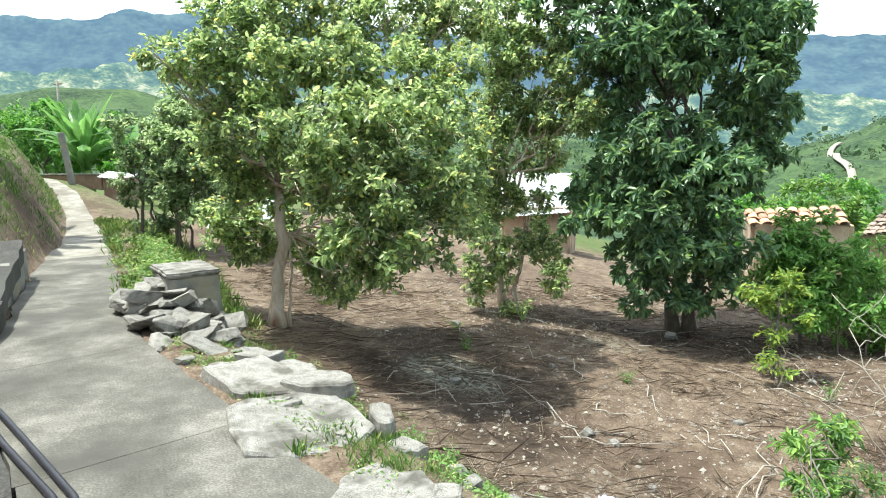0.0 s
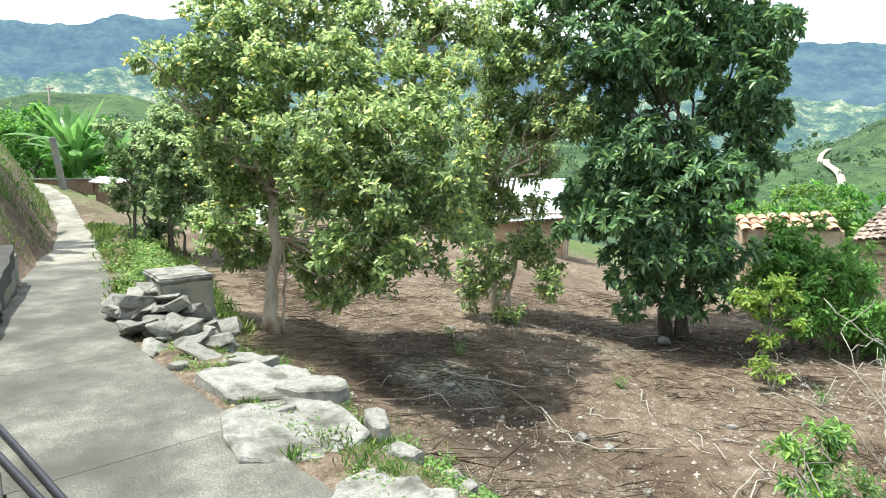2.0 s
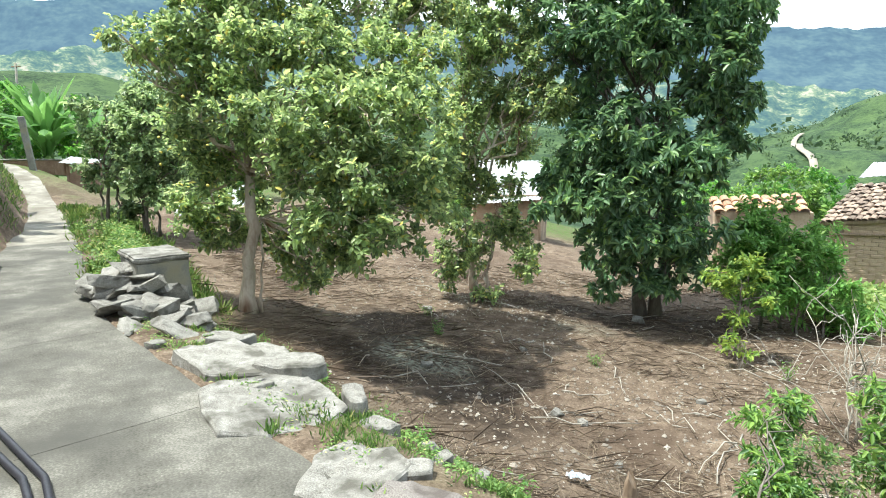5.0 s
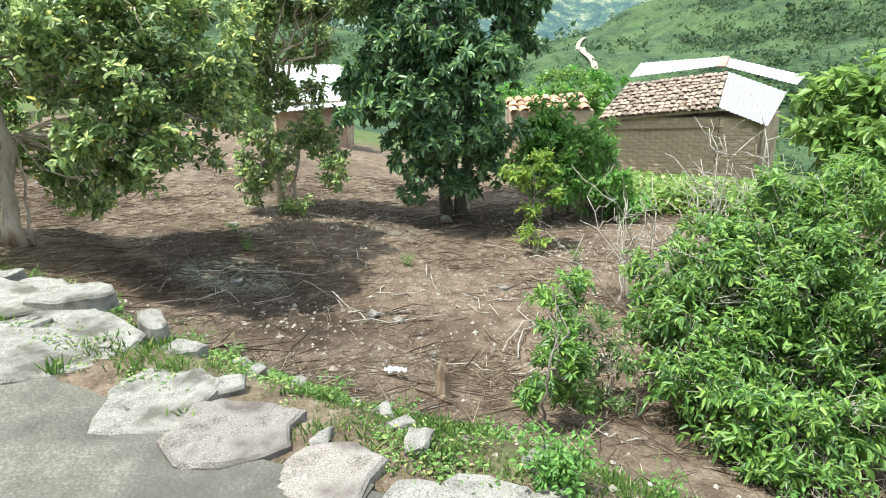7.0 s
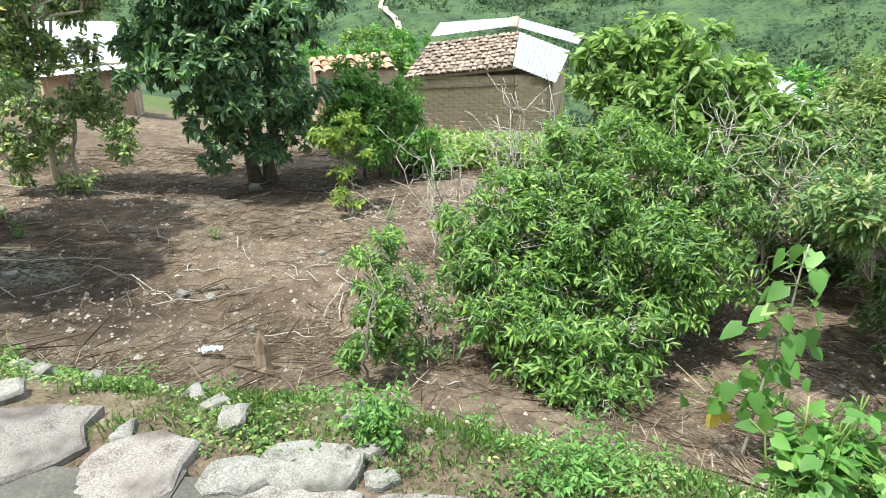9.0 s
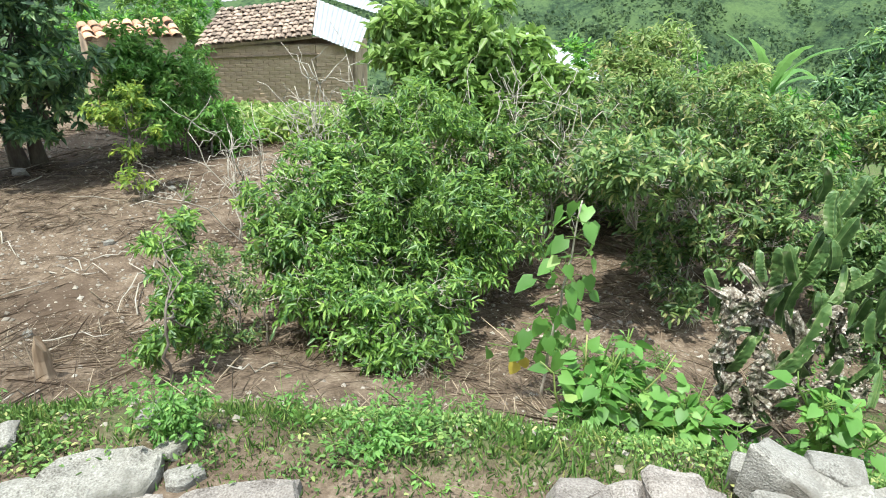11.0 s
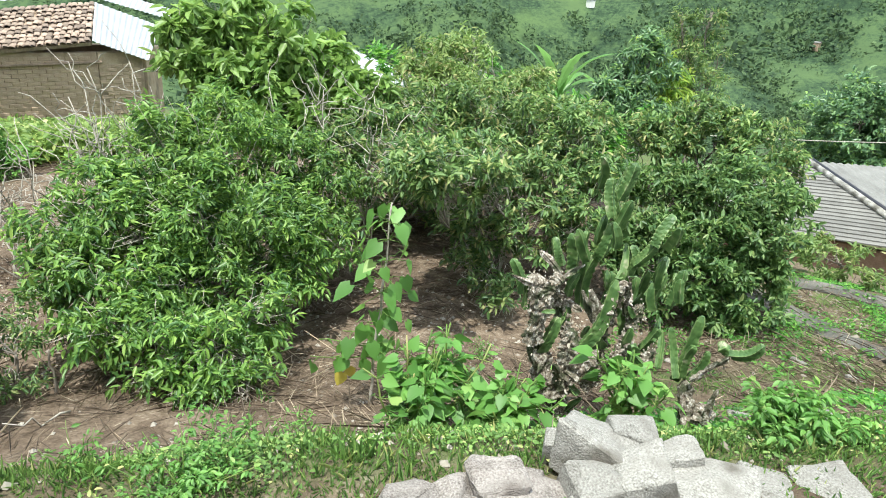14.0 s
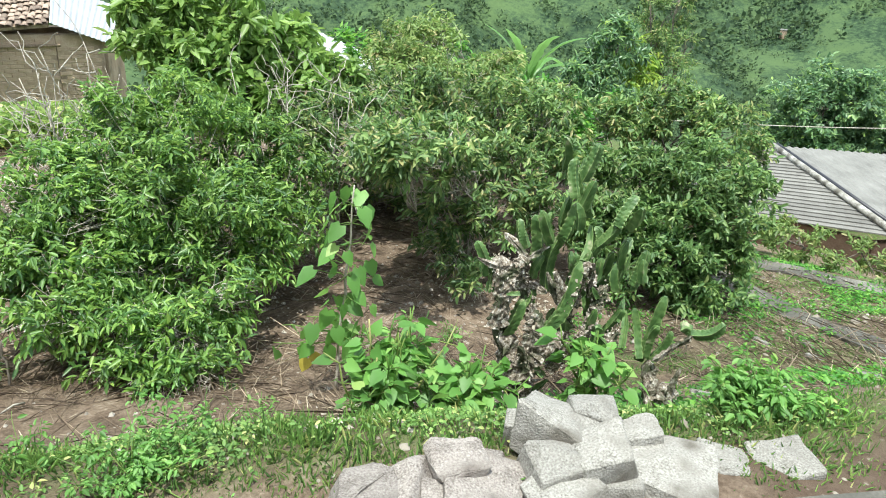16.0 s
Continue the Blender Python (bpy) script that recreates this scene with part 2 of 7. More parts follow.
M = {
    "ground": ground_mat(),
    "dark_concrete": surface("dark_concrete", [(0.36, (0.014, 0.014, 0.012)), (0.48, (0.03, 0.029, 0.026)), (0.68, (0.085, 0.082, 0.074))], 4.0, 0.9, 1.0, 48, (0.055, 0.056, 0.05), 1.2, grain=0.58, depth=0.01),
    "dusty_concrete": surface("dusty_concrete", [(0.36, (0.11, 0.1, 0.083)), (0.46, (0.185, 0.172, 0.145)), (0.54, (0.25, 0.235, 0.2)), (0.66, (0.34, 0.325, 0.285))], 2.2, 0.92, 0.5, 70, grain=0.3, stain=(0.13, 0.115, 0.09), stain_scale=1.3, stain_at=(0.48, 0.72), depth=0.006),
    "concrete": surface("concrete", [(0.36, (0.042, 0.04, 0.034)), (0.46, (0.088, 0.084, 0.071)), (0.54, (0.124, 0.119, 0.102)), (0.66, (0.23, 0.222, 0.195))], 2.2, 0.92, 0.5, 70, grain=0.38, stain=(0.062, 0.06, 0.052), stain_scale=1.3, stain_at=(0.44, 0.7), depth=0.006),
    "old_concrete": surface("old_concrete", [(0.3, (0.1, 0.1, 0.095)), (0.5, (0.19, 0.19, 0.175)), (0.72, (0.3, 0.295, 0.265))], 4.0, 0.9, 0.5, 60, (0.24, 0.22, 0.15), 2.0),
    "stone": surface("stone", [(0.36, (0.08, 0.074, 0.063)), (0.44, (0.17, 0.162, 0.145)), (0.52, (0.275, 0.267, 0.243)), (0.64, (0.42, 0.41, 0.385))], 5.0, 0.9, 1.0, 130, grain=0.42, stain=(0.1, 0.095, 0.08), stain_scale=4.5, stain_at=(0.46, 0.64), depth=0.02, vary=0.16),
    "white_stone": surface("white_stone", [(0.36, (0.09, 0.083, 0.07)), (0.44, (0.19, 0.182, 0.165)), (0.53, (0.3, 0.292, 0.27)), (0.65, (0.42, 0.412, 0.39))], 5.0, 0.9, 1.0, 130, grain=0.42, stain=(0.11, 0.1, 0.085), stain_scale=5.0, stain_at=(0.46, 0.64), depth=0.02, vary=0.12),
    "pink_stone": surface("pink_stone", [(0.36, (0.075, 0.064, 0.056)), (0.44, (0.165, 0.145, 0.132)), (0.52, (0.265, 0.24, 0.222)), (0.64, (0.4, 0.375, 0.35))], 5.0, 0.9, 1.0, 130, grain=0.42, stain=(0.12, 0.102, 0.092), stain_scale=5.0, stain_at=(0.47, 0.66), depth=0.02, vary=0.14),
    "pale_bark": surface("pale_bark", [(0.3, (0.24, 0.18, 0.135)), (0.5, (0.5, 0.42, 0.34)), (0.7, (0.66, 0.6, 0.52))], 5.0, 0.8, 0.4, 30, (0.24, 0.14, 0.09), 4.0, (0.52, 0.66), stretch=(1, 1, 0.3)),
    "bark": surface("bark", [(0.3, (0.07, 0.06, 0.05)), (0.5, (0.14, 0.12, 0.1)), (0.72, (0.24, 0.215, 0.185))], 8.0, 0.9, 0.7, 40, stretch=(1, 1, 0.3)),
    "twig": surface("twig", [(0.3, (0.14, 0.11, 0.085)), (0.55, (0.3, 0.26, 0.21)), (0.75, (0.45, 0.41, 0.35))], 9.0, 0.85, 0.3, 40),
    "dry_twig": surface("dry_twig", [(0.3, (0.2, 0.18, 0.15)), (0.55, (0.4, 0.37, 0.32)), (0.75, (0.56, 0.53, 0.48))], 9.0, 0.85, 0.3, 40),
    "straw": leaf_mat("straw", [(0.0, (0.075, 0.055, 0.04)), (0.5, (0.15, 0.112, 0.08)), (0.82, (0.27, 0.215, 0.155)), (1.0, (0.5, 0.43, 0.33))], 0.8, 0.1, vivid=False),
    "pebble": leaf_mat("pebble", [(0.0, (0.2, 0.17, 0.14)), (0.6, (0.33, 0.3, 0.255)), (1.0, (0.42, 0.39, 0.345))], 0.9, 0.0, vivid=False),
    "adobe": surface("adobe", [(0.3, (0.29, 0.2, 0.135)), (0.5, (0.41, 0.305, 0.215)), (0.7, (0.51, 0.41, 0.31))], 3.0, 0.95, 0.8, 28, (0.2, 0.15, 0.11), 1.2, vary=0.07),
    "clay_tile": surface("clay_tile", [(0.3, (0.11, 0.075, 0.058)), (0.48, (0.22, 0.16, 0.125)), (0.62, (0.32, 0.255, 0.2)), (0.75, (0.42, 0.36, 0.3))], 2.6, 0.9, 0.4, 30, (0.13, 0.1, 0.08), 2.2, (0.52, 0.64), vary=0.45),
    "orange_tile": surface("orange_tile", [(0.3, (0.27, 0.13, 0.075)), (0.5, (0.43, 0.235, 0.14)), (0.72, (0.52, 0.39, 0.28))], 3.0, 0.9, 0.3, 30, vary=0.35),
    "tin": surface("tin", [(0.3, (0.36, 0.375, 0.4)), (0.6, (0.5, 0.515, 0.54)), (0.8, (0.58, 0.59, 0.61))], 1.5, 0.42, 0.1, 30, metal=0.35),
    "grey_sheet": surface("grey_sheet", [(0.3, (0.1, 0.1, 0.095)), (0.5, (0.16, 0.16, 0.152)), (0.75, (0.23, 0.23, 0.22))], 2.0, 0.9, 0.2, 30),
    "pale_sheet": surface("pale_sheet", [(0.3, (0.1, 0.097, 0.09)), (0.5, (0.16, 0.156, 0.146)), (0.75, (0.22, 0.217, 0.205))], 3.0, 0.9, 0.3, 40, vary=0.2),
    "brick_wall": surface("brick_wall", [(0.3, (0.14, 0.08, 0.06)), (0.55, (0.24, 0.15, 0.11)), (0.75, (0.33, 0.24, 0.19))], 5.0, 0.9, 0.4, 40),
    "white_wall": surface("white_wall", [(0.3, (0.62, 0.61, 0.57)), (0.7, (0.8, 0.79, 0.76))], 1.0, 0.9, 0.1, 12),
    "rubber": surface("rubber", [(0.3, (0.012, 0.012, 0.018)), (0.7, (0.03, 0.03, 0.04))], 20.0, 0.45, 0.1, 60),
    "plastic": surface("plastic", [(0.35, (0.1, 0.16, 0.22)), (0.5, (0.5, 0.55, 0.6)), (0.7, (0.72, 0.74, 0.76))], 14.0, 0.4, 0.2, 60),
    "wood": surface("wood", [(0.3, (0.13, 0.09, 0.06)), (0.55, (0.27, 0.2, 0.14)), (0.75, (0.38, 0.31, 0.24))], 8.0, 0.85, 0.6, 40, stretch=(1, 1, 0.2)),
    "dirt_road": surface("dirt_road", [(0.3, (0.22, 0.195, 0.155)), (0.7, (0.36, 0.33, 0.28))], 0.2, 0.95, 0.0, 2),
    "guava_leaf": leaf_mat("guava_leaf", [(0.0, (0.06, 0.096, 0.044)), (0.4, (0.14, 0.196, 0.082)), (0.75, (0.225, 0.285, 0.124)), (0.96, (0.29, 0.33, 0.135)), (1.0, (0.45, 0.39, 0.1))], 0.32, 0.55, 0.15),
    "mango_leaf": leaf_mat("mango_leaf", [(0.0, (0.046, 0.092, 0.048)), (0.6, (0.092, 0.16, 0.076)), (0.9, (0.155, 0.24, 0.098)), (1.0, (0.18, 0.26, 0.065))], 0.34, 0.38, 0.3),
    "coffee_leaf": leaf_mat("coffee_leaf", [(0.0, (0.03, 0.075, 0.024)), (0.45, (0.085, 0.16, 0.036)), (0.85, (0.135, 0.225, 0.052)), (1.0, (0.19, 0.275, 0.062))], 0.4, 0.38, 0.05),
    "dull_leaf": leaf_mat("dull_leaf", [(0.0, (0.034, 0.072, 0.026)), (0.5, (0.085, 0.148, 0.046)), (0.85, (0.15, 0.215, 0.068)), (1.0, (0.26, 0.24, 0.11))], 0.5, 0.35),
    "bright_leaf": leaf_mat("bright_leaf", [(0.0, (0.028, 0.1, 0.018)), (0.5, (0.052, 0.155, 0.025)), (1.0, (0.12, 0.24, 0.04))], 0.5, 0.4),
    "dark_guava_leaf": leaf_mat("dark_guava_leaf", [(0.0, (0.07, 0.112, 0.055)), (0.5, (0.15, 0.205, 0.098)), (1.0, (0.25, 0.3, 0.145))], 0.36, 0.5),
    "tall_leaf": leaf_mat("tall_leaf", [(0.0, (0.065, 0.12, 0.03)), (0.5, (0.11, 0.185, 0.045)), (1.0, (0.17, 0.25, 0.07))], 0.45, 0.4),
    "round_leaf": leaf_mat("round_leaf", [(0.0, (0.038, 0.082, 0.028)), (0.5, (0.078, 0.142, 0.045)), (0.9, (0.135, 0.205, 0.065)), (1.0, (0.18, 0.22, 0.085))], 0.45, 0.38),
    "feather_leaf": leaf_mat("feather_leaf", [(0.0, (0.06, 0.1, 0.03)), (0.5, (0.11, 0.17, 0.05)), (0.9, (0.18, 0.23, 0.08)), (1.0, (0.3, 0.26, 0.13))], 0.5, 0.4),
    "yellow_leaf": leaf_mat("yellow_leaf", [(0.0, (0.08, 0.145, 0.03)), (0.5, (0.135, 0.215, 0.042)), (1.0, (0.25, 0.3, 0.06))], 0.5, 0.45),
    "meadow_leaf": leaf_mat("meadow_leaf", [(0.0, (0.07, 0.125, 0.03)), (0.6, (0.12, 0.185, 0.048)), (0.95, (0.19, 0.245, 0.075)), (1.0, (0.4, 0.38, 0.18))], 0.6, 0.42),
    "weed_leaf": leaf_mat("weed_leaf", [(0.0, (0.05, 0.12, 0.025)), (0.5, (0.085, 0.19, 0.04)), (0.9, (0.13, 0.25, 0.06)), (1.0, (0.2, 0.28, 0.08))], 0.5, 0.4),
    "grass": leaf_mat("grass", [(0.0, (0.05, 0.1, 0.024)), (0.5, (0.09, 0.16, 0.035)), (0.85, (0.16, 0.21, 0.06)), (1.0, (0.34, 0.3, 0.15))], 0.6, 0.35),
    "herb_leaf": leaf_mat("herb_leaf", [(0.0, (0.05, 0.1, 0.026)), (0.5, (0.09, 0.165, 0.04)), (0.85, (0.14, 0.22, 0.058)), (1.0, (0.3, 0.29, 0.12))], 0.55, 0.35),
    "field_grass": leaf_mat("field_grass", [(0.0, (0.08, 0.13, 0.035)), (0.5, (0.14, 0.205, 0.052)), (0.9, (0.23, 0.29, 0.08)), (1.0, (0.44, 0.4, 0.17))], 0.6, 0.5),
    "banana_leaf": leaf_mat("banana_leaf", [(0.0, (0.06, 0.14, 0.04)), (1.0, (0.12, 0.23, 0.06))], 0.4, 0.5),
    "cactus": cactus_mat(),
    "cork": leaf_mat("cork", [(0.0, (0.13, 0.1, 0.07)), (0.4, (0.3, 0.25, 0.19)), (0.8, (0.48, 0.44, 0.37)), (1.0, (0.64, 0.61, 0.56))], 0.9, 0.05, vivid=False),
    "cactus_old": surface("cactus_old", [(0.36, (0.035, 0.028, 0.02)), (0.46, (0.13, 0.105, 0.08)), (0.55, (0.27, 0.24, 0.2)), (0.66, (0.58, 0.56, 0.52))], 22.0, 0.95, 1.0, 70, (0.05, 0.06, 0.03), 7.0, (0.5, 0.6), grain=0.5),
    "fruit": surface("fruit", [(0.3, (0.5, 0.42, 0.06)), (0.7, (0.66, 0.56, 0.12))], 9.0, 0.5, 0.1, 40),
    "far_wood": leaf_mat("far_wood", [(0.0, (0.03, 0.06, 0.032)), (0.6, (0.058, 0.104, 0.044)), (1.0, (0.1, 0.155, 0.064))], 0.9, 0.3, vivid=False),
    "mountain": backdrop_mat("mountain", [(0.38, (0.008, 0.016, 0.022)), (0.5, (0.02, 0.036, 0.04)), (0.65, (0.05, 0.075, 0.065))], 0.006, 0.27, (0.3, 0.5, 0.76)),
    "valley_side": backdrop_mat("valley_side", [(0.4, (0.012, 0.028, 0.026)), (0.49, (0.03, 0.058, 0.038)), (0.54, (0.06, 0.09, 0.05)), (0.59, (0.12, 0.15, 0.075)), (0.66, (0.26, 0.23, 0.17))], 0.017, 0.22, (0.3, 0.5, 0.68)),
}


# ---- building helpers ----
def mesh_of(name, verts, faces, smooth_faces=False):
    me = bpy.data.meshes.new(name)
    me.from_pydata([tuple(v) for v in verts], [], [tuple(f) for f in faces])
    me.update()
    if smooth_faces:
        me.polygons.foreach_set("use_smooth", [True] * len(me.polygons))
    return me


def quads_of(name, verts, quads):
    """A large mesh of four-cornered faces from arrays."""
    me = bpy.data.meshes.new(name)
    verts, quads = np.asarray(verts, np.float32), np.asarray(quads, np.int32)
    me.vertices.add(len(verts))
    me.vertices.foreach_set("co", verts.ravel())
    me.loops.add(quads.size)
    me.loops.foreach_set("vertex_index", quads.ravel())
    me.polygons.add(len(quads))
    me.polygons.foreach_set("loop_start", np.arange(0, quads.size, 4, dtype=np.int32))
    me.polygons.foreach_set("loop_total", np.full(len(quads), 4, np.int32))
    me.update(calc_edges=True)
    me.validate()
    return me


def solid(name, me, material, parent=None, label="", category="", group="", kind=""):
    me.materials.append(material)
    ob = new(name, me)
    if parent is not None:
        ob.parent = parent
    return tagged(ob, label, category, group, kind)


def part(name, bm, material, parent, label=""):
    if isinstance(bm, bmesh.types.BMesh):
        me = bpy.data.meshes.new(name)
        bm.to_mesh(me)
        bm.free()
    else:
        me = bm
    return solid(name, me, material, parent, label)


def thing(name, at, label, category, group="", turn=0.0):
    ob = new(name)
    ob.empty_display_size = 0.2
    ob.matrix_basis = pose(*at, 0, 0, turn)
    return tagged(ob, label, category, group)


def box(w, d, h, bevel=0.01, at=(0, 0, 0), segments=1):
    """A bevelled box that stands on z = at[2]."""
    bm = bmesh.new()
    bmesh.ops.create_cube(bm, size=1)
    for v in bm.verts:
        v.co = Vector((v.co.x * w + at[0], v.co.y * d + at[1], (v.co.z + 0.5) * h + at[2]))
    if bevel:
        bmesh.ops.bevel(bm, geom=bm.edges[:], offset=bevel, segments=segments, affect="EDGES")
    return bm


def tubes(paths, sides=6):
    """Tapered tubes: each path is a list of (point, radius)."""
    verts, faces = [], []
    for path in paths:
        pts = [Vector(p) for p, _ in path]
        base = len(verts)
        for k, (p, r) in enumerate(path):
            way = (pts[min(k + 1, len(pts) - 1)] - pts[max(k - 1, 0)])
            way = way.normalized() if way.length > 1e-6 else Vector((0, 0, 1))
            a = way.orthogonal() if k == 0 else a - way * a.dot(way)
            a.normalize()
            b = way.cross(a)
            for s in range(sides):
                w = 2 * math.pi * s / sides
                verts.append(pts[k] + (a * math.cos(w) + b * math.sin(w)) * r)
        for k in range(len(path) - 1):
            for s in range(sides):
                i, j = base + k * sides + s, base + k * sides + (s + 1) % sides
                faces.append((i, j, j + sides, i + sides))
        faces.append(tuple(base + s for s in reversed(range(sides))))
        faces.append(tuple(base + (len(path) - 1) * sides + s for s in range(sides)))
    return mesh_of("tubes", verts, faces, True)


def bent(rng, a, b, r0, r1, steps=6, wobble=0.06, sag=0.0):
    """A crooked run from a to b, its thickness going from r0 to r1."""
    a, b = Vector(a), Vector(b)
    n = (b - a).length
    out = []
    for k in range(steps + 1):
        u = k / steps
        off = Vector(rng.normal(0, 1, 3)) * wobble * n * math.sin(math.pi * u)
        p = a.lerp(b, u) + off + Vector((0, 0, -sag * n * u * u + sag * n * math.sin(math.pi * u)))
        out.append((p, r0 + (r1 - r0) * u))
    return out


def leaf_mesh(name, base, way, up, length, width, fold=0.25, droop=0.15, blunt=False):
    """Many leaves in one mesh: each two bent halves that meet at the midrib."""
    near, far, far_w = (0.38, 0.82, 0.4) if blunt else (0.3, 0.68, 0.42)
    base, way, up = np.asarray(base), np.asarray(way), np.asarray(up)
    way = way / np.linalg.norm(way, axis=1, keepdims=True)
    side = np.cross(way, up)
    side /= np.maximum(np.linalg.norm(side, axis=1, keepdims=True), 1e-6)
    nor = np.cross(side, way)
    ln, w = np.asarray(length)[:, None], np.asarray(width)[:, None]
    v = np.stack([
        base,
        base + way * ln * near + side * w * 0.5 + nor * w * fold,
        base + way * ln * far + side * w * far_w + nor * (w * fold - ln * droop * 0.4),
        base + way * ln - nor * ln * droop,
        base + way * ln * far - side * w * far_w + nor * (w * fold - ln * droop * 0.4),
        base + way * ln * near - side * w * 0.5 + nor * w * fold,
    ], 1).reshape(-1, 3)
    k = np.arange(len(base))[:, None] * 6
    q = np.concatenate([k + np.array([[0, 3, 2, 1]]), k + np.array([[0, 5, 4, 3]])], 0)
    return quads_of(name, v, q)


def leaf_shards(name, base, way, up, length, width):
    """Far leafy sprays, one four-cornered face each."""
    way = way / np.linalg.norm(way, axis=1, keepdims=True)
    side = np.cross(way, up)
    side /= np.maximum(np.linalg.norm(side, axis=1, keepdims=True), 1e-6)
    ln, w = length[:, None], width[:, None]
    v = np.stack([base, base + way * ln * 0.45 + side * w * 0.5, base + way * ln, base + way * ln * 0.55 - side * w * 0.5], 1).reshape(-1, 3)
    return quads_of(name, v, np.arange(len(v)).reshape(-1, 4))


def heart_leaves(name, base, way, up, length, width):
    """Heart-shaped leaves, each folded along its midrib."""
    base, way, up = np.asarray(base), np.asarray(way), np.asarray(up)
    way = way / np.linalg.norm(way, axis=1, keepdims=True)
    side = np.cross(way, up)
    side /= np.maximum(np.linalg.norm(side, axis=1, keepdims=True), 1e-6)
    nor = np.cross(side, way)
    ln, w = np.asarray(length)[:, None], np.asarray(width)[:, None]
    rows = [base, base + way * ln * 0.4 - nor * ln * 0.02, base + way * ln - nor * ln * 0.18]
    for s in (1, -1):
        rows += [base - way * ln * 0.14 + s * side * w * 0.24 + nor * w * 0.06, base + way * ln * 0.2 + s * side * w * 0.52 + nor * w * 0.1, base + way * ln * 0.6 + s * side * w * 0.34 + nor * (w * 0.06 - ln * 0.06)]
    v = np.stack(rows, 1).reshape(-1, 3)
    k = np.arange(len(base))[:, None] * 9
    q = np.concatenate([k + np.array([c]) for c in ((0, 3, 4, 1), (1, 4, 5, 2), (0, 1, 7, 6), (1, 2, 8, 7))], 0)
    return quads_of(name, v, q)


def unit(rng, n):
    v = rng.normal(0, 1, (n, 3))
    return v / np.linalg.norm(v, axis=1, keepdims=True)


def crown_twigs(rng, lobes, density, lump=0.28, inner=0.5, clump=0.12, per_clump=8):
    """Twig tips over the lobes of a crown, gathered in clumps with gaps between: places and outward ways."""
    ps, os = [], []
    for (cx, cy, cz, r, squash) in lobes:
        n = max(3, int(density * r * r / per_clump))
        u = unit(rng, n)
        k = 0.5 + 0.5 * np.sin(u[:, 0] * 5.1 + cx * 3) * np.cos(u[:, 1] * 4.3 + cy * 2) + 0.35 * np.sin(u[:, 2] * 7.7 + cz * 5)
        rad = r * (inner + (1 - inner) * rng.random(n) ** 0.45) * (1 - lump + 1.4 * lump * k)
        p = u * rad[:, None] * np.array([1, 1, squash]) + np.array([cx, cy, cz])
        off = unit(rng, n * per_clump) * rng.random((n * per_clump, 1)) ** 0.5 * (clump * rng.uniform(0.7, 1.5, (n, 1))).repeat(per_clump, 0) * np.array([1, 1, 0.6])
        ps.append(p.repeat(per_clump, 0) + off)
        o = u.repeat(per_clump, 0) * 0.6 + off / clump * 0.8
        os.append(o / np.maximum(np.linalg.norm(o, axis=1, keepdims=True), 1e-6))
    return np.concatenate(ps), np.concatenate(os)


def spray(rng, tips, outs, per, twig, length, ratio, hang=0.2, up_pull=0.35, fold=0.25, droop=0.15, rosette=False, blunt=False):
    """Leaves along a short twig at each tip (or in a star at its end)."""
    n = len(tips)
    way = outs + rng.normal(0, 0.45, (n, 3)) + np.array([0, 0, up_pull])
    way /= np.linalg.norm(way, axis=1, keepdims=True)
    b, w, u = [], [], []
    for k in range(per):
        f = (k + 0.5) / per
        flat = rng.normal(0, 1, (n, 3))
        side = np.cross(way, flat)
        side /= np.maximum(np.linalg.norm(side, axis=1, keepdims=True), 1e-6)
        if rosette:
            b.append(tips + way * (twig * (0.75 + 0.25 * f)))
            w.append(side + way * rng.uniform(0.0, 0.8, (n, 1)) - np.array([0, 0, hang]))
        else:
            b.append(tips + way * (twig * (f - 0.3)))
            w.append(side * 0.9 + way * rng.uniform(0.3, 0.9, (n, 1)) - np.array([0, 0, hang]))
        u.append(rng.normal(0, 0.35, (n, 3)) + np.array([0, 0, 1.0]))
    b, w, u = np.concatenate(b), np.concatenate(w), np.concatenate(u)
    ln = length * rng.uniform(0.65, 1.2, len(b))
    return leaf_mesh("leaves", b, w, u, ln, ln * ratio * rng.uniform(0.85, 1.15, len(b)), fold, droop, blunt)


def ground_z(x, y):
    return float(height(np.array([x]), np.array([y]))[0])


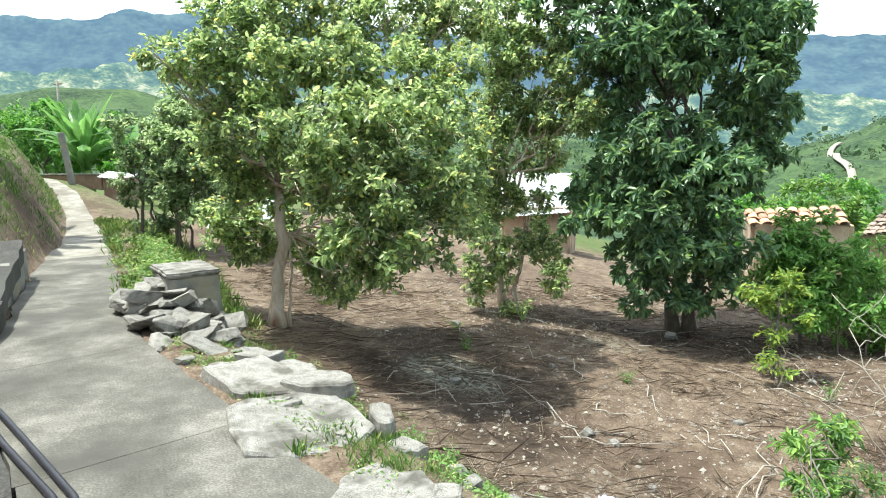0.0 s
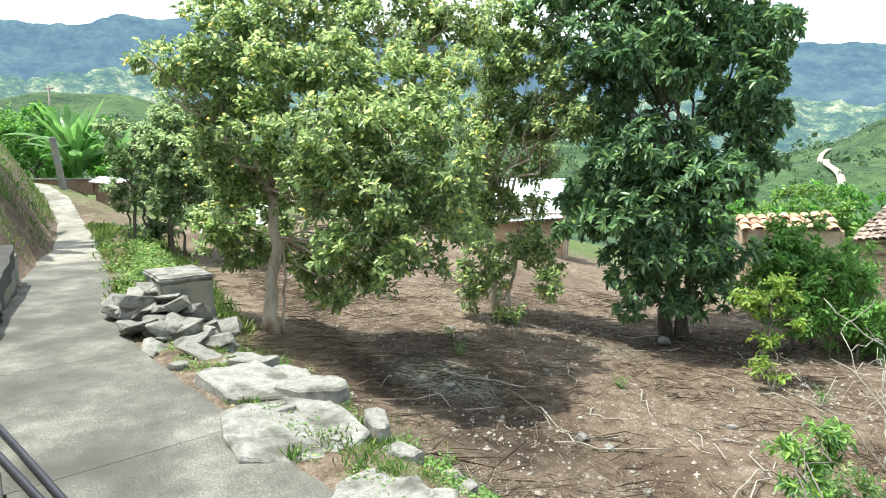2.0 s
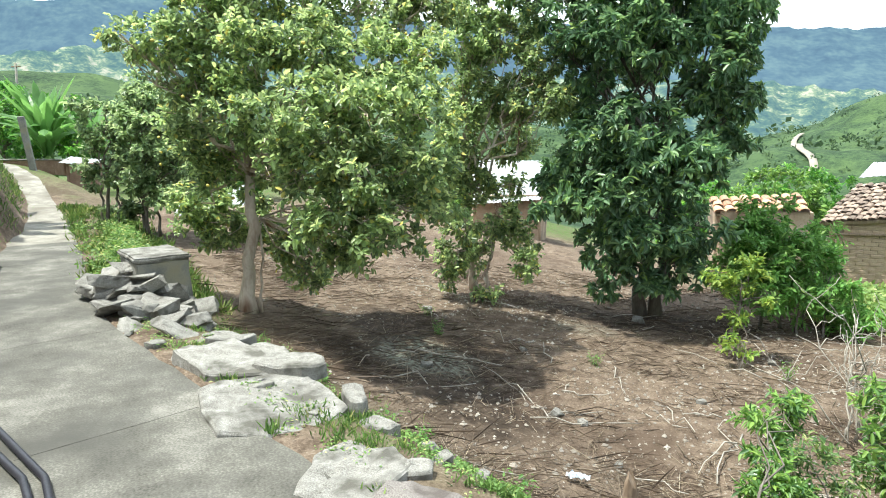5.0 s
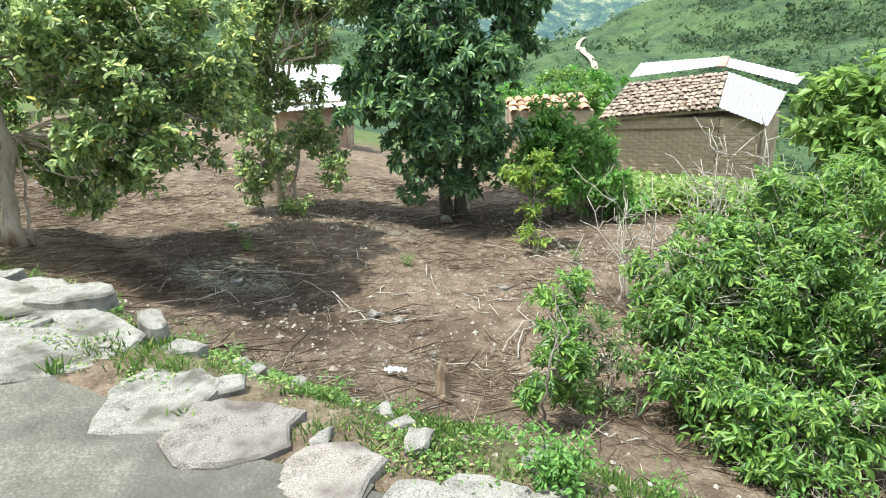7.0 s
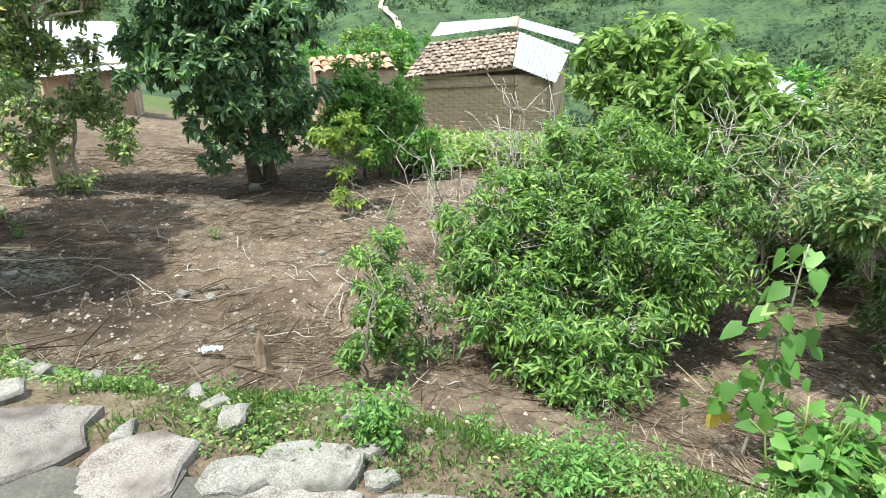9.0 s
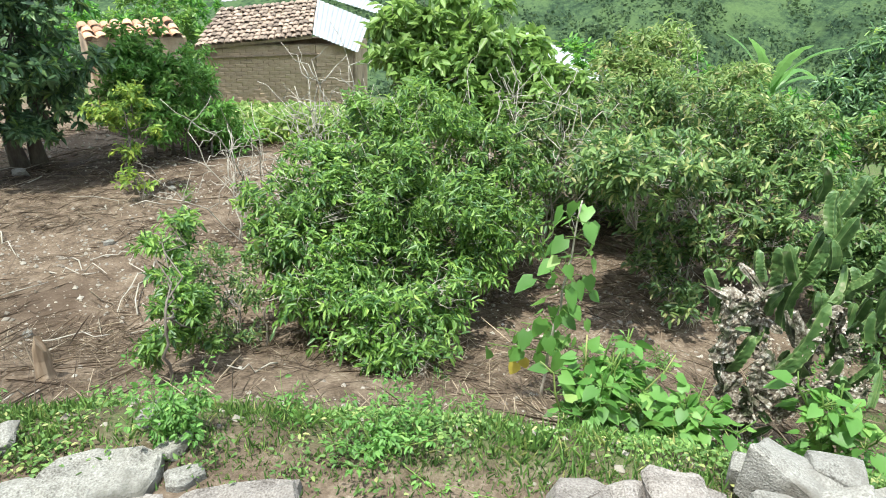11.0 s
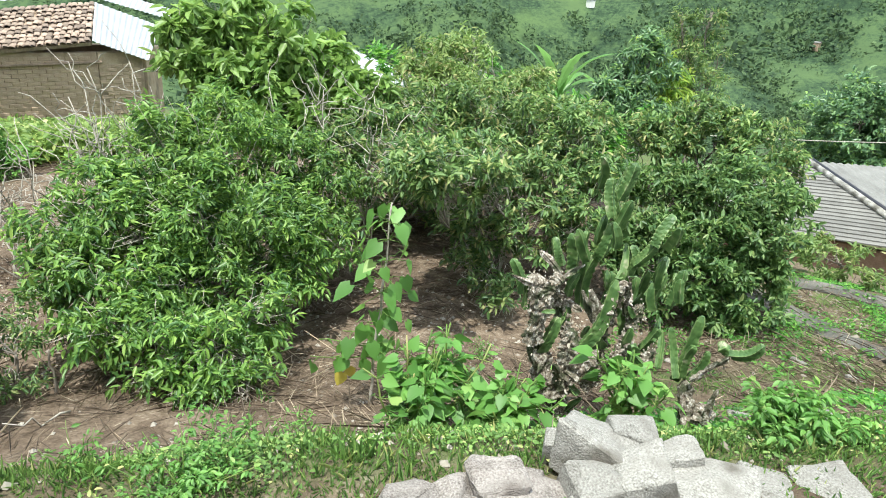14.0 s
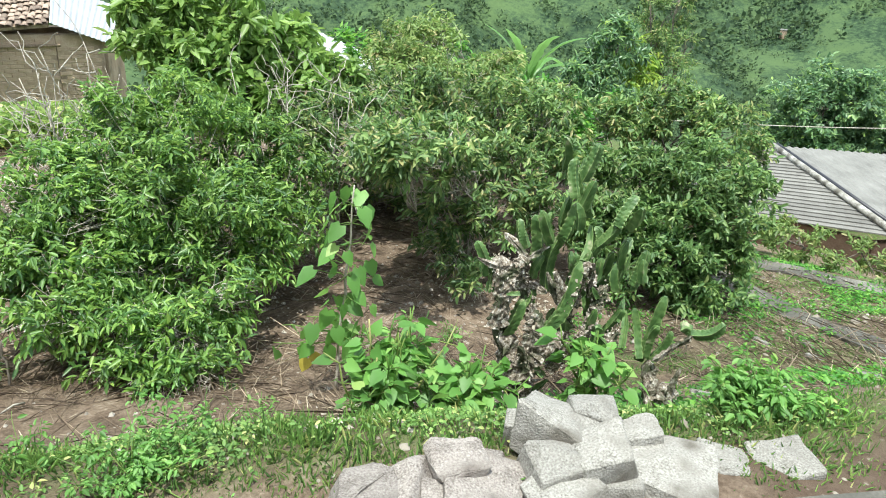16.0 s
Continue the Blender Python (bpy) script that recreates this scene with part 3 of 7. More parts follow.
def plant(name, label, category, base, lobes, material, seed, density=180, per=6, twig=0.16, length=0.1, ratio=0.42, trunks=((0, 0, 0.1, 1.0),),
          bark="bark", limb_r=0.03, twigs_shown=14, rosette=False, hang=0.2, lump=0.28, inner=0.5, group="", fold=0.25, droop=0.15, up_pull=0.35, twig_mat=None, crown_name="crown", clump=None, reach=(0.6, 0.98), blunt=False):
    """A tree or shrub: trunks (foot x, y, radius, height), limbs to each lobe, fine twigs and leaves. Lobes are in the world."""
    rng = np.random.default_rng(seed)
    bx, by = base
    bz = ground_z(bx, by) - 0.03
    ob = thing(name, (bx, by, bz), label, category, group)
    loc = [(x - bx, y - by, z - bz, r, s) for x, y, z, r, s in lobes]
    forks, runs = [], []
    for k, (fx, fy, fr, fh) in enumerate(trunks):
        tx, ty = fx + rng.normal(0, 0.05) * fh, fy + rng.normal(0, 0.05) * fh
        run = bent(rng, (fx, fy, 0), (tx, ty, fh), fr, fr * 0.68, 7, 0.025)
        run[0] = (run[0][0], fr * 1.45)
        run[1] = (run[1][0], fr * 1.08)
        part("trunk", tubes([run], 12), M[bark], ob)
        forks.append(run[-1])
    for x, y, z, r, s in loc:
        p0, r0 = min(forks, key=lambda f: (f[0] - Vector((x, y, z))).length)
        c = Vector((x, y, z))
        limb = bent(rng, p0, c, min(limb_r, r0 * 0.9), limb_r * 0.45, 6, 0.07)
        part("limb", tubes([limb], 7), M[bark], ob)
        for q in unit(rng, twigs_shown):
            tip = c + Vector(q * r * np.array([1, 1, s])) * rng.uniform(*reach)
            start = limb[int(rng.integers(3, 7))][0]
            runs.append(bent(rng, start, tip, limb_r * 0.36, limb_r * 0.1, 4, 0.09))
    tagged(part("branchwork", tubes(runs, 3), M[twig_mat or bark], ob), kind="stuff")
    tips, outs = crown_twigs(rng, loc, density, lump, inner, clump or max(0.09, 0.95 * length, 0.24 * sum(q[3] for q in loc) / len(loc) - 0.06))
    ok = tips[:, 2] + bz > height(tips[:, 0] + bx, tips[:, 1] + by) + 0.06
    part(crown_name, spray(rng, tips[ok], outs[ok], per, twig, length, ratio, hang, up_pull, fold, droop, rosette, blunt), M[material], ob)
    return ob


def rock_mesh(rng, sx, sy, sz, points=16, rough=0.016):
    """An angular, slightly worn stone."""
    bm = bmesh.new()
    block = np.array([(i, j, k) for i in (-1, 1) for j in (-1, 1) for k in (-1, 1)]) * rng.uniform(0.3, 1.0, (8, 3))
    for p in np.concatenate([block, unit(rng, points - 8)]) if points < 12 else unit(rng, points):
        q = np.sign(p) * np.abs(p) ** 0.42
        bm.verts.new(Vector(q * np.array([sx, sy, sz]) * 0.5 * rng.uniform(0.85, 1.1)))
    got = bmesh.ops.convex_hull(bm, input=bm.verts[:])
    bmesh.ops.delete(bm, geom=[v for v in bm.verts if not v.link_faces], context="VERTS")
    bmesh.ops.bevel(bm, geom=bm.edges[:], offset=min(sx, sy, sz) * 0.03, segments=1, affect="EDGES", clamp_overlap=True)
    bmesh.ops.triangulate(bm, faces=bm.faces[:])
    for _ in range(2):
        bmesh.ops.subdivide_edges(bm, edges=[e for e in bm.edges if e.calc_length() > 0.05], cuts=1, use_grid_fill=True)
        bmesh.ops.triangulate(bm, faces=bm.faces[:])
    off = Vector(rng.uniform(-9, 9, 3))
    for v in bm.verts:
        v.co += v.co.normalized() * (noise.noise(v.co * 11 + off) * rough * 0.8 + noise.noise(v.co * 30 + off) * rough * 0.6 + noise.noise(v.co * 60 + off) * rough * 0.4) * min(1.0, max(sx, sy) * 3)
    me = bpy.data.meshes.new("rock")
    bm.to_mesh(me)
    bm.free()
    return me


def slab_mesh(rng, sx, sy, sz):
    """A broad flat stone with a broken outline, worn rims and an uneven top."""
    n = 11
    bm = bmesh.new()
    ring = []
    for k in range(n):
        a = 2 * math.pi * (k + rng.uniform(-0.3, 0.3)) / n
        r = rng.uniform(0.8, 1.1) / max(abs(math.cos(a)), abs(math.sin(a))) ** 0.6
        ring.append(bm.verts.new((math.cos(a) * r * sx * 0.48, math.sin(a) * r * sy * 0.48, 0)))
    face = bm.faces.new(ring)
    got = bmesh.ops.extrude_face_region(bm, geom=[face])
    top = [v for v in got["geom"] if isinstance(v, bmesh.types.BMVert)]
    for v in top:
        v.co = Vector((v.co.x * 0.97, v.co.y * 0.97, sz * 0.5 * rng.uniform(0.9, 1.06)))
    for v in ring:
        v.co.z = -sz * 0.5
    bmesh.ops.recalc_face_normals(bm, faces=bm.faces[:])
    bmesh.ops.bevel(bm, geom=[e for e in bm.edges if all(v.co.z > 0 for v in e.verts)], offset=0.014, segments=1, affect="EDGES")
    caps = [f for f in bm.faces if len(f.verts) > 6]
    bmesh.ops.poke(bm, faces=caps)
    bmesh.ops.triangulate(bm, faces=bm.faces[:])
    for _ in range(3):
        bmesh.ops.subdivide_edges(bm, edges=[e for e in bm.edges if e.calc_length() > 0.07], cuts=1, use_grid_fill=True)
        bmesh.ops.triangulate(bm, faces=bm.faces[:])
    off = Vector(rng.uniform(-9, 9, 3))
    for v in bm.verts:
        k = v.co * 6 + off
        v.co += Vector((noise.noise(k), noise.noise(k + Vector((7, 0, 0))), noise.noise(k + Vector((0, 7, 0))))) * 0.009 + Vector((0, 0, 1)) * (noise.noise(v.co * 15 + off) * 0.011 + noise.noise(v.co * 40 + off) * 0.008 + noise.noise(v.co * 3 + off) * 0.012)
    me = bpy.data.meshes.new("stone")
    bm.to_mesh(me)
    bm.free()
    return me


def stone(rng, x, y, z, size, tilt=(0, 0), turn=0.0, material="stone", label="angular pale limestone block lying beside the footpath", group="stones along the footpath", flat=False, points=16):
    ob = solid("stone", slab_mesh(rng, *size) if flat else rock_mesh(rng, *size, points, 0.013 if points < 12 else 0.016), M[material], None, label, "stone", group)
    ob.matrix_basis = pose(x, y, z, tilt[0], tilt[1], turn)
    return ob


# ---- the ground ----
# the plot-side edge of the footpath, from behind the camera to far along it
EDGE = np.array([(9.0, -5.2), (4.2, -1.55), (2.6, -0.35), (1.3, 0.95), (-0.05, 1.95), (-1.0, 2.3), (-3.04, 3.48), (-4.95, 4.6),
                 (-6.2, 5.55), (-9.2, 8.2), (-12.2, 10.7), (-15.44, 13.18), (-18.44, 15.35), (-21.25, 16.9), (-25.3, 18.1), (-36.0, 19.8)])


def edge_dist(x, y):
    """Signed distance from the edge (plus on the plot's side), and the length along it in metres."""
    x, y = np.asarray(x, float), np.asarray(y, float)
    best, run, side, total = np.full(x.shape, 1e9), np.zeros(x.shape), np.ones(x.shape), 0.0
    for (ax, ay), (bx, by) in zip(EDGE[:-1], EDGE[1:]):
        lx, ly = bx - ax, by - ay
        n = math.hypot(lx, ly)
        u = np.clip(((x - ax) * lx + (y - ay) * ly) / n**2, 0, 1)
        dd = np.hypot(x - ax - u * lx, y - ay - u * ly)
        near = dd < best
        best = np.where(near, dd, best)
        run = np.where(near, total + u * n, run)
        side = np.where(near, np.where(lx * (y - ay) - ly * (x - ax) < 0, 1.0, -1.0), side)
        total += n
    return best * side, run


def wave(x, y, s):
    return (np.sin(x * 1.7 / s + 1.3) * np.cos(y * 2.1 / s - 0.4) + 0.6 * np.sin((x + y) * 3.3 / s + 2.0) + 0.4 * np.cos((x - 1.4 * y) * 5.1 / s)) / 2


def smooth(v, a, b):
    u = np.clip((v - a) / (b - a), 0, 1)
    return u * u * (3 - 2 * u)


def path_z(run):
    """The footpath climbs a little as it goes away."""
    return np.interp(run, [25.0, 30.7, 34.5, 38.0, 48.0], [0.0, 0.22, 0.7, 1.05, 1.5])


def path_w(run):
    return np.interp(run, [0, 12.0, 14.5, 16.3, 18.6, 22.2, 24.3, 25.2, 27.0, 30.0, 60], [1.6, 1.45, 1.28, 1.3, 1.12, 1.13, 0.98, 0.84, 0.72, 0.6, 0.6])


def height(x, y):
    """The ground: footpath, bank and plot, the slope down to the houses, the valley and the hill across it."""
    x, y = np.asarray(x, float), np.asarray(y, float)
    d, run = edge_dist(x, y)
    r, az = np.hypot(x, y), np.degrees(np.arctan2(x, y))
    plot = np.minimum(-0.3, -1.4 - 0.11 * np.minimum(x, 0))
    fall = np.interp(d, [-0.3, 0, 0.35, 0.6, 0.85, 1.25, 2.0, 3.5], [0, 0.01, 0.025, 0.06, 0.17, 0.42, 0.75, 1.0])
    z = plot * fall + 0.045 * wave(x, y, 1.3) * smooth(d, 0.3, 1.2) + 0.09 * wave(x, y, 4.0) * smooth(d, 1.5, 4)
    z = z - 0.13 * np.maximum(d - 11.5, 0) * smooth(az, -40, -5) - 0.03 * np.maximum(d - 9, 0)
    z = z - 0.3 * np.clip(r - 9.0, 0, 8.5) * smooth(az, 55, 76) * smooth(d, 2, 5)
    # the other side of the footpath: a paved ramp beside the camera, a grassy bank farther on
    q = -d - path_w(run) - 0.03
    ramp = 0.1 * np.maximum(run - 15.6, 0) * smooth(q, 0, 0.25)
    bank = np.minimum(1.9 * np.maximum(q, 0), 1.7) + 0.5 * np.clip(q - 0.9, 0, 3) + 0.1 * np.maximum(q - 3.9, 0) + 0.1 * wave(x, y, 1.7) * smooth(q, 0, 1)
    z = np.where(d < 0, path_z(run) - 0.06, z + path_z(run) * (1 - smooth(d, 0, 3)))
    left = np.where(q > 0, ramp + (bank - ramp) * smooth(run, 20.6, 22.6), 0)
    z = z + np.where(d < 0, left * (1 - smooth(-d, 12, 40)), 0)
    # far off: down into the valley and up the hill beyond
    lo = np.interp(az, [-180, -70, -30, 10, 60, 100, 180], [-2, -2, -3, -7.5, -13, -13, -2])
    hi = np.interp(az, [-180, -75, -60, -20, 6, 9, 15, 21, 35, 60, 100, 180], [3, 4, 5, 3.5, -1.2, 0.0, 2.0, 4.4, 9, 12, 12, 3])
    near = z
    e1 = np.interp(r, [45, 150, 260], [0, 1, 1])
    low = np.tan(np.radians(lo)) * np.minimum(r, 260)
    far = low + (np.tan(np.radians(hi)) * 900 - np.tan(np.radians(lo)) * 260) * smooth(r, 230, 900)
    far = far + wave(x, y, 60) * 6 * smooth(r, 100, 300) + wave(x, y, 160) * 16 * smooth(r, 250, 500)
    far = far - 0.12 * np.maximum(r - 900, 0)
    return near + (far - near) * e1 * e1 * (3 - 2 * e1)


def build_ground():
    rad = np.concatenate([np.concatenate([[0.0, 0.004], np.arange(0.1, 14.0, 0.13)]), np.geomspace(14.0, 60, 90), np.geomspace(61.5, 1500, 130), [2500, 4800]])
    fine = np.radians(np.arange(-75, 105, 0.6))
    rest = np.radians(np.arange(105, 285, 5.0))
    ang = np.concatenate([fine, rest])
    rr, aa = np.meshgrid(rad[1:], ang, indexing="ij")
    x, y = rr * np.sin(aa), rr * np.cos(aa)
    z = height(x, y)
    z = np.where(rr > 2000, np.minimum(z, -60), z)
    n = len(ang)
    verts = np.stack([x, y, z], -1).reshape(-1, 3)
    verts = np.concatenate([verts, [[0, 0, ground_z(0, 0)]]])
    i, j = np.meshgrid(np.arange(len(rad) - 2), np.arange(n), indexing="ij")
    a = (i * n + j).ravel()
    b = (i * n + (j + 1) % n).ravel()
    quads = np.stack([a, a + n, b + n, b], 1)
    c = len(verts) - 1
    me = quads_of("ground", verts, quads)
    me.polygons.foreach_set("use_smooth", [True] * len(me.polygons))
    d, run = edge_dist(verts[:, 0], verts[:, 1])
    r = np.hypot(verts[:, 0], verts[:, 1])
    az = np.degrees(np.arctan2(verts[:, 0], verts[:, 1]))
    w = wave(verts[:, 0], verts[:, 1], 0.8)
    green = smooth(d, 0.15, 0.5) * (1 - smooth(d, 1.0, 1.9)) * (0.2 + 0.8 * smooth(w, -0.1, 0.6)) * 0.6
    green = np.maximum(green, smooth(-d, 1.4, 1.8) * smooth(run, 21.0, 22.2) * (0.5 + 0.5 * smooth(w, -0.4, 0.3)))
    green = np.maximum(green, smooth(d, 11.2, 13) * smooth(az, 0, 12) * 0.9)
    green = np.maximum(green, smooth(az, 70, 80) * smooth(d, 1.2, 2.5) * (0.12 + 0.88 * smooth(w, 0.0, 0.5)) * (1 - smooth(r, 60, 80)))
    green = np.maximum(green, smooth(r, 20, 28))
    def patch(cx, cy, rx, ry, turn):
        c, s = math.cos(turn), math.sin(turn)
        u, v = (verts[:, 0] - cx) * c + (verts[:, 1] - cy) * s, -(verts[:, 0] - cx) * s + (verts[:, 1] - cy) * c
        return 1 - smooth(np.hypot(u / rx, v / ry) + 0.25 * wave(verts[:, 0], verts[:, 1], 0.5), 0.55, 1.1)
    # dark ground patches around the guava and mango trees
    dark_patch = np.max([patch(-2.75, 7.4, 1.5, 1.5, 0.6), patch(-1.75, 6.2, 0.7, 1.2, 0.5), patch(-0.75, 10.9, 1.1, 0.8, 0), patch(0.9, 11.0, 1.2, 0.7, 0), patch(-3.6, 8.6, 1.0, 0.9, 0)], 0) * 0.9
    ashes = np.max([patch(-2.75, 7.5, 0.85, 0.75, 0), patch(-0.9, 10.0, 0.6, 0.4, 0) * 0.6], 0)
    for nm, val in (("dark_patch", dark_patch), ("ash", ashes), ("green", green), ("hill", smooth(r, 45, 80))):
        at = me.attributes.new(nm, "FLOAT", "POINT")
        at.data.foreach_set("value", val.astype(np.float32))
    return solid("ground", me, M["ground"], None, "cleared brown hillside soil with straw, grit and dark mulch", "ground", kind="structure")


build_ground()


def drape(az_deg, elev_deg, r0=120.0, r1=1400.0):
    """Where a sight line from eye height meets the far slopes."""
    r = np.linspace(r0, r1, 1500)
    x, y = r * math.sin(radians(az_deg)), r * math.cos(radians(az_deg))
    over = 1.65 + r * math.tan(radians(elev_deg)) <= height(x, y)
    k = int(np.argmax(over)) if over.any() else len(r) - 1
    return float(x[k]), float(y[k]), float(height(x[k:k + 1], y[k:k + 1])[0])


def ridge(name, material, label, r, skyline, low, seed, rough=1.0):
    """A mountain side: rows from the valley up to its skyline (azimuth, degrees up)."""
    azs = np.arange(skyline[0][0], skyline[-1][0] + 0.01, 0.35)
    top = np.interp(azs, [a for a, _ in skyline], [e for _, e in skyline])
    top = top + rough * (0.16 * np.sin(azs * 1.9 + seed) + 0.1 * np.sin(azs * 4.7 + 2 * seed) + 0.05 * np.sin(azs * 11.3))
    rows = np.linspace(0, 1, 30)
    verts = []
    for u in rows:
        rr = r * (0.62 + 0.38 * u) * (1 + 0.03 * np.sin(azs * 0.23 + seed + 2 * u) + 0.006 * np.sin(azs * 0.9 + 5 * u))
        el = np.radians(low + (top - low) * (u ** 0.9))
        verts.append(np.stack([rr * np.sin(np.radians(azs)), rr * np.cos(np.radians(azs)), 1.65 + rr * np.tan(el)], -1))
    back = verts[-1].copy()
    back[:, :2] *= 1.25
    back[:, 2] = -200
    verts.append(back)
    n = len(azs)
    i, j = np.meshgrid(np.arange(len(verts) - 1), np.arange(n - 1), indexing="ij")
    a = (i * n + j).ravel()
    me = quads_of(name, np.concatenate(verts), np.stack([a, a + 1, a + n + 1, a + n], 1))
    me.polygons.foreach_set("use_smooth", [True] * len(me.polygons))
    return solid(name, me, M[material], None, label, "mountain", kind="structure")


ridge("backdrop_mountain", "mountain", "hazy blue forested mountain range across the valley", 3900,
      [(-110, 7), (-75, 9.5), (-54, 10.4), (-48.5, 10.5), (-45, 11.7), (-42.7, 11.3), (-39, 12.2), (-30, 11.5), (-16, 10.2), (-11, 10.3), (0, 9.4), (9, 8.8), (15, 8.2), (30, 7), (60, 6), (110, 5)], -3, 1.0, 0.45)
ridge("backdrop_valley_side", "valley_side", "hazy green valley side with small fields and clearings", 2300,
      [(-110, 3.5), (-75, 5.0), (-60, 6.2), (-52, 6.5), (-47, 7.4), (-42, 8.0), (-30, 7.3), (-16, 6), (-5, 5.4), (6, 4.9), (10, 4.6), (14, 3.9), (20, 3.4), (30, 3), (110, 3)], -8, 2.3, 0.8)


def blob_field(name, pts, sizes, material, label, seed, fine=False):
    """Far trees as ragged clumps, one mesh."""
    rng = np.random.default_rng(seed)
    v0 = np.array([(1, 0, 0), (0, 1, 0), (-1, 0, 0), (0, -1, 0), (0, 0, 1), (0, 0, -1)], float)
    f0 = np.array([(k, (k + 1) % 4, 4) for k in range(4)] + [((k + 1) % 4, k, 5) for k in range(4)])
    if fine:
        bm = bmesh.new()
        bmesh.ops.create_icosphere(bm, subdivisions=1, radius=1)
        v0 = np.array([v.co[:] for v in bm.verts])
        f0 = np.array([[v.index for v in f.verts] for f in bm.faces])
        bm.free()
    n, m = len(pts), len(v0)
    turn = rng.uniform(0, 6.28, n)
    c, s = np.cos(turn)[:, None], np.sin(turn)[:, None]
    v = np.stack([v0[None, :, 0] * c - v0[None, :, 1] * s, v0[None, :, 0] * s + v0[None, :, 1] * c, np.repeat(v0[None, :, 2], n, 0)], 2)
    v = v * rng.uniform(0.7, 1.4, (n, m, 1)) * np.asarray(sizes)[:, None, None] * np.array([1, 1, 0.85])
    v = (v + np.asarray(pts)[:, None, :]).reshape(-1, 3)
    f = (f0[None] + (np.arange(n) * m)[:, None, None]).reshape(-1, 3)
    return solid(name, mesh_of(name, v, f, fine), M[material], None, label, "trees", kind="stuff")


def far_woods():
    """Trees and scrub over the far slopes, each a ragged bunch of leafy sprays."""
    rng = np.random.default_rng(5)
    az = np.concatenate([rng.uniform(-75, -15, 2600), rng.uniform(-15, 100, 6000), rng.uniform(20, 95, 11000)])
    r = np.where(az < -15, 90, 170) * (1000 / 170) ** rng.random(len(az))
    x, y = r * np.sin(np.radians(az)), r * np.cos(np.radians(az))
    thick = 1.5 * wave(x, y, 70) + 0.6 * wave(x, y, 18) + rng.normal(0, 0.35, len(x))
    keep = thick > -0.3
    x, y, r, thick = x[keep], y[keep], r[keep], thick[keep]
    s = (rng.gamma(2.2, 0.7, len(x)) + 0.9) * np.clip(0.8 + 0.5 * thick, 0.8, 1.5) * np.clip(r / 300, 0.7, 1.8)
    per = 18
    n = len(x) * per
    u = unit(rng, n) * rng.random((n, 1)) ** 0.4
    u[:, 2] = np.abs(u[:, 2]) * 1.1
    c = np.stack([x, y, height(x, y)], 1).repeat(per, 0) + u * s.repeat(per)[:, None]
    w = u + rng.normal(0, 0.6, (n, 3))
    ln = s.repeat(per) * rng.uniform(0.28, 0.55, n)
    solid("far_trees", leaf_shards("far_trees", c, w, rng.normal(0, 0.7, (n, 3)) + np.array([0, 0, 1.0]), ln, ln * 0.8), M["far_wood"], None, "scattered dark green trees and scrub on the far hillside", "trees", kind="stuff")


far_woods()


def far_road():
    """The pale dirt road that winds over the hill across the valley."""
    pts = [drape(a, e) for a, e in ((12.3, 0.45), (11.9, 0.1), (11.75, -0.25), (12.2, -0.75), (12.75, -1.2), (13.15, -1.7), (13.3, -2.2), (13.1, -2.7))]
    verts, faces = [], []
    fine = []
    for k in range(len(pts) - 1):
        for u in np.linspace(0, 1, 8, endpoint=False):
            fine.append(Vector(pts[k]).lerp(Vector(pts[k + 1]), u))
    for k, p in enumerate(fine):
        way = fine[min(k + 1, len(fine) - 1)] - fine[max(k - 1, 0)]
        side = Vector((way.y, -way.x, 0)).normalized() * 2.2
        for s in (-1, 1):
            q = p + side * s
            verts.append((q.x, q.y, max(ground_z(q.x, q.y), ground_z(p.x, p.y)) + 2.2))
    for k in range(len(fine) - 1):
        faces.append((2 * k, 2 * k + 1, 2 * k + 3, 2 * k + 2))
    ob = solid("road", mesh_of("road", verts, faces, True), M["dirt_road"], None, "pale winding dirt road over the green hill", "road", kind="structure")
    md = ob.modifiers.new("thick", "SOLIDIFY")
    md.thickness = 0.6


far_road()


def far_houses():
    """Small pale houses on the hill across the valley."""
    for az, el, w, mat in ((62.96, 0.1, 5.0, "white_wall"), (80.4, -1.75, 3.4, "adobe")):
        x, y, z = drape(az, el)
        ob = thing("house", (x, y, z - 0.5), "small pale house with a low gable roof on the far hillside", "house", "houses on the far hill", az)
        part("wall", box(w, w * 0.7, 4.6, 0.05), M[mat], ob)
        for s in (-1, 1):
            bm = box(w * 1.12, w * 0.46, 0.15, 0.03)
            bmesh.ops.transform(bm, matrix=pose(0, s * w * 0.2, 5.0, -s * 24), verts=bm.verts[:])
            part("roof", bm, M["tin" if mat == "white_wall" else "grey_sheet"], ob)


far_houses()


# ---- the footpath ----
def along(run, d):
    """The place at a length along the edge and a distance d to the plot's side."""
    seg = np.hypot(*(EDGE[1:] - EDGE[:-1]).T)
    cum = np.concatenate([[0], np.cumsum(seg)])
    k = int(np.clip(np.searchsorted(cum, run) - 1, 0, len(seg) - 1))
    u = (run - cum[k]) / seg[k]
    p = EDGE[k] + (EDGE[k + 1] - EDGE[k]) * u
    t = (EDGE[k + 1] - EDGE[k]) / seg[k]
    return p[0] + t[1] * d, p[1] - t[0] * d


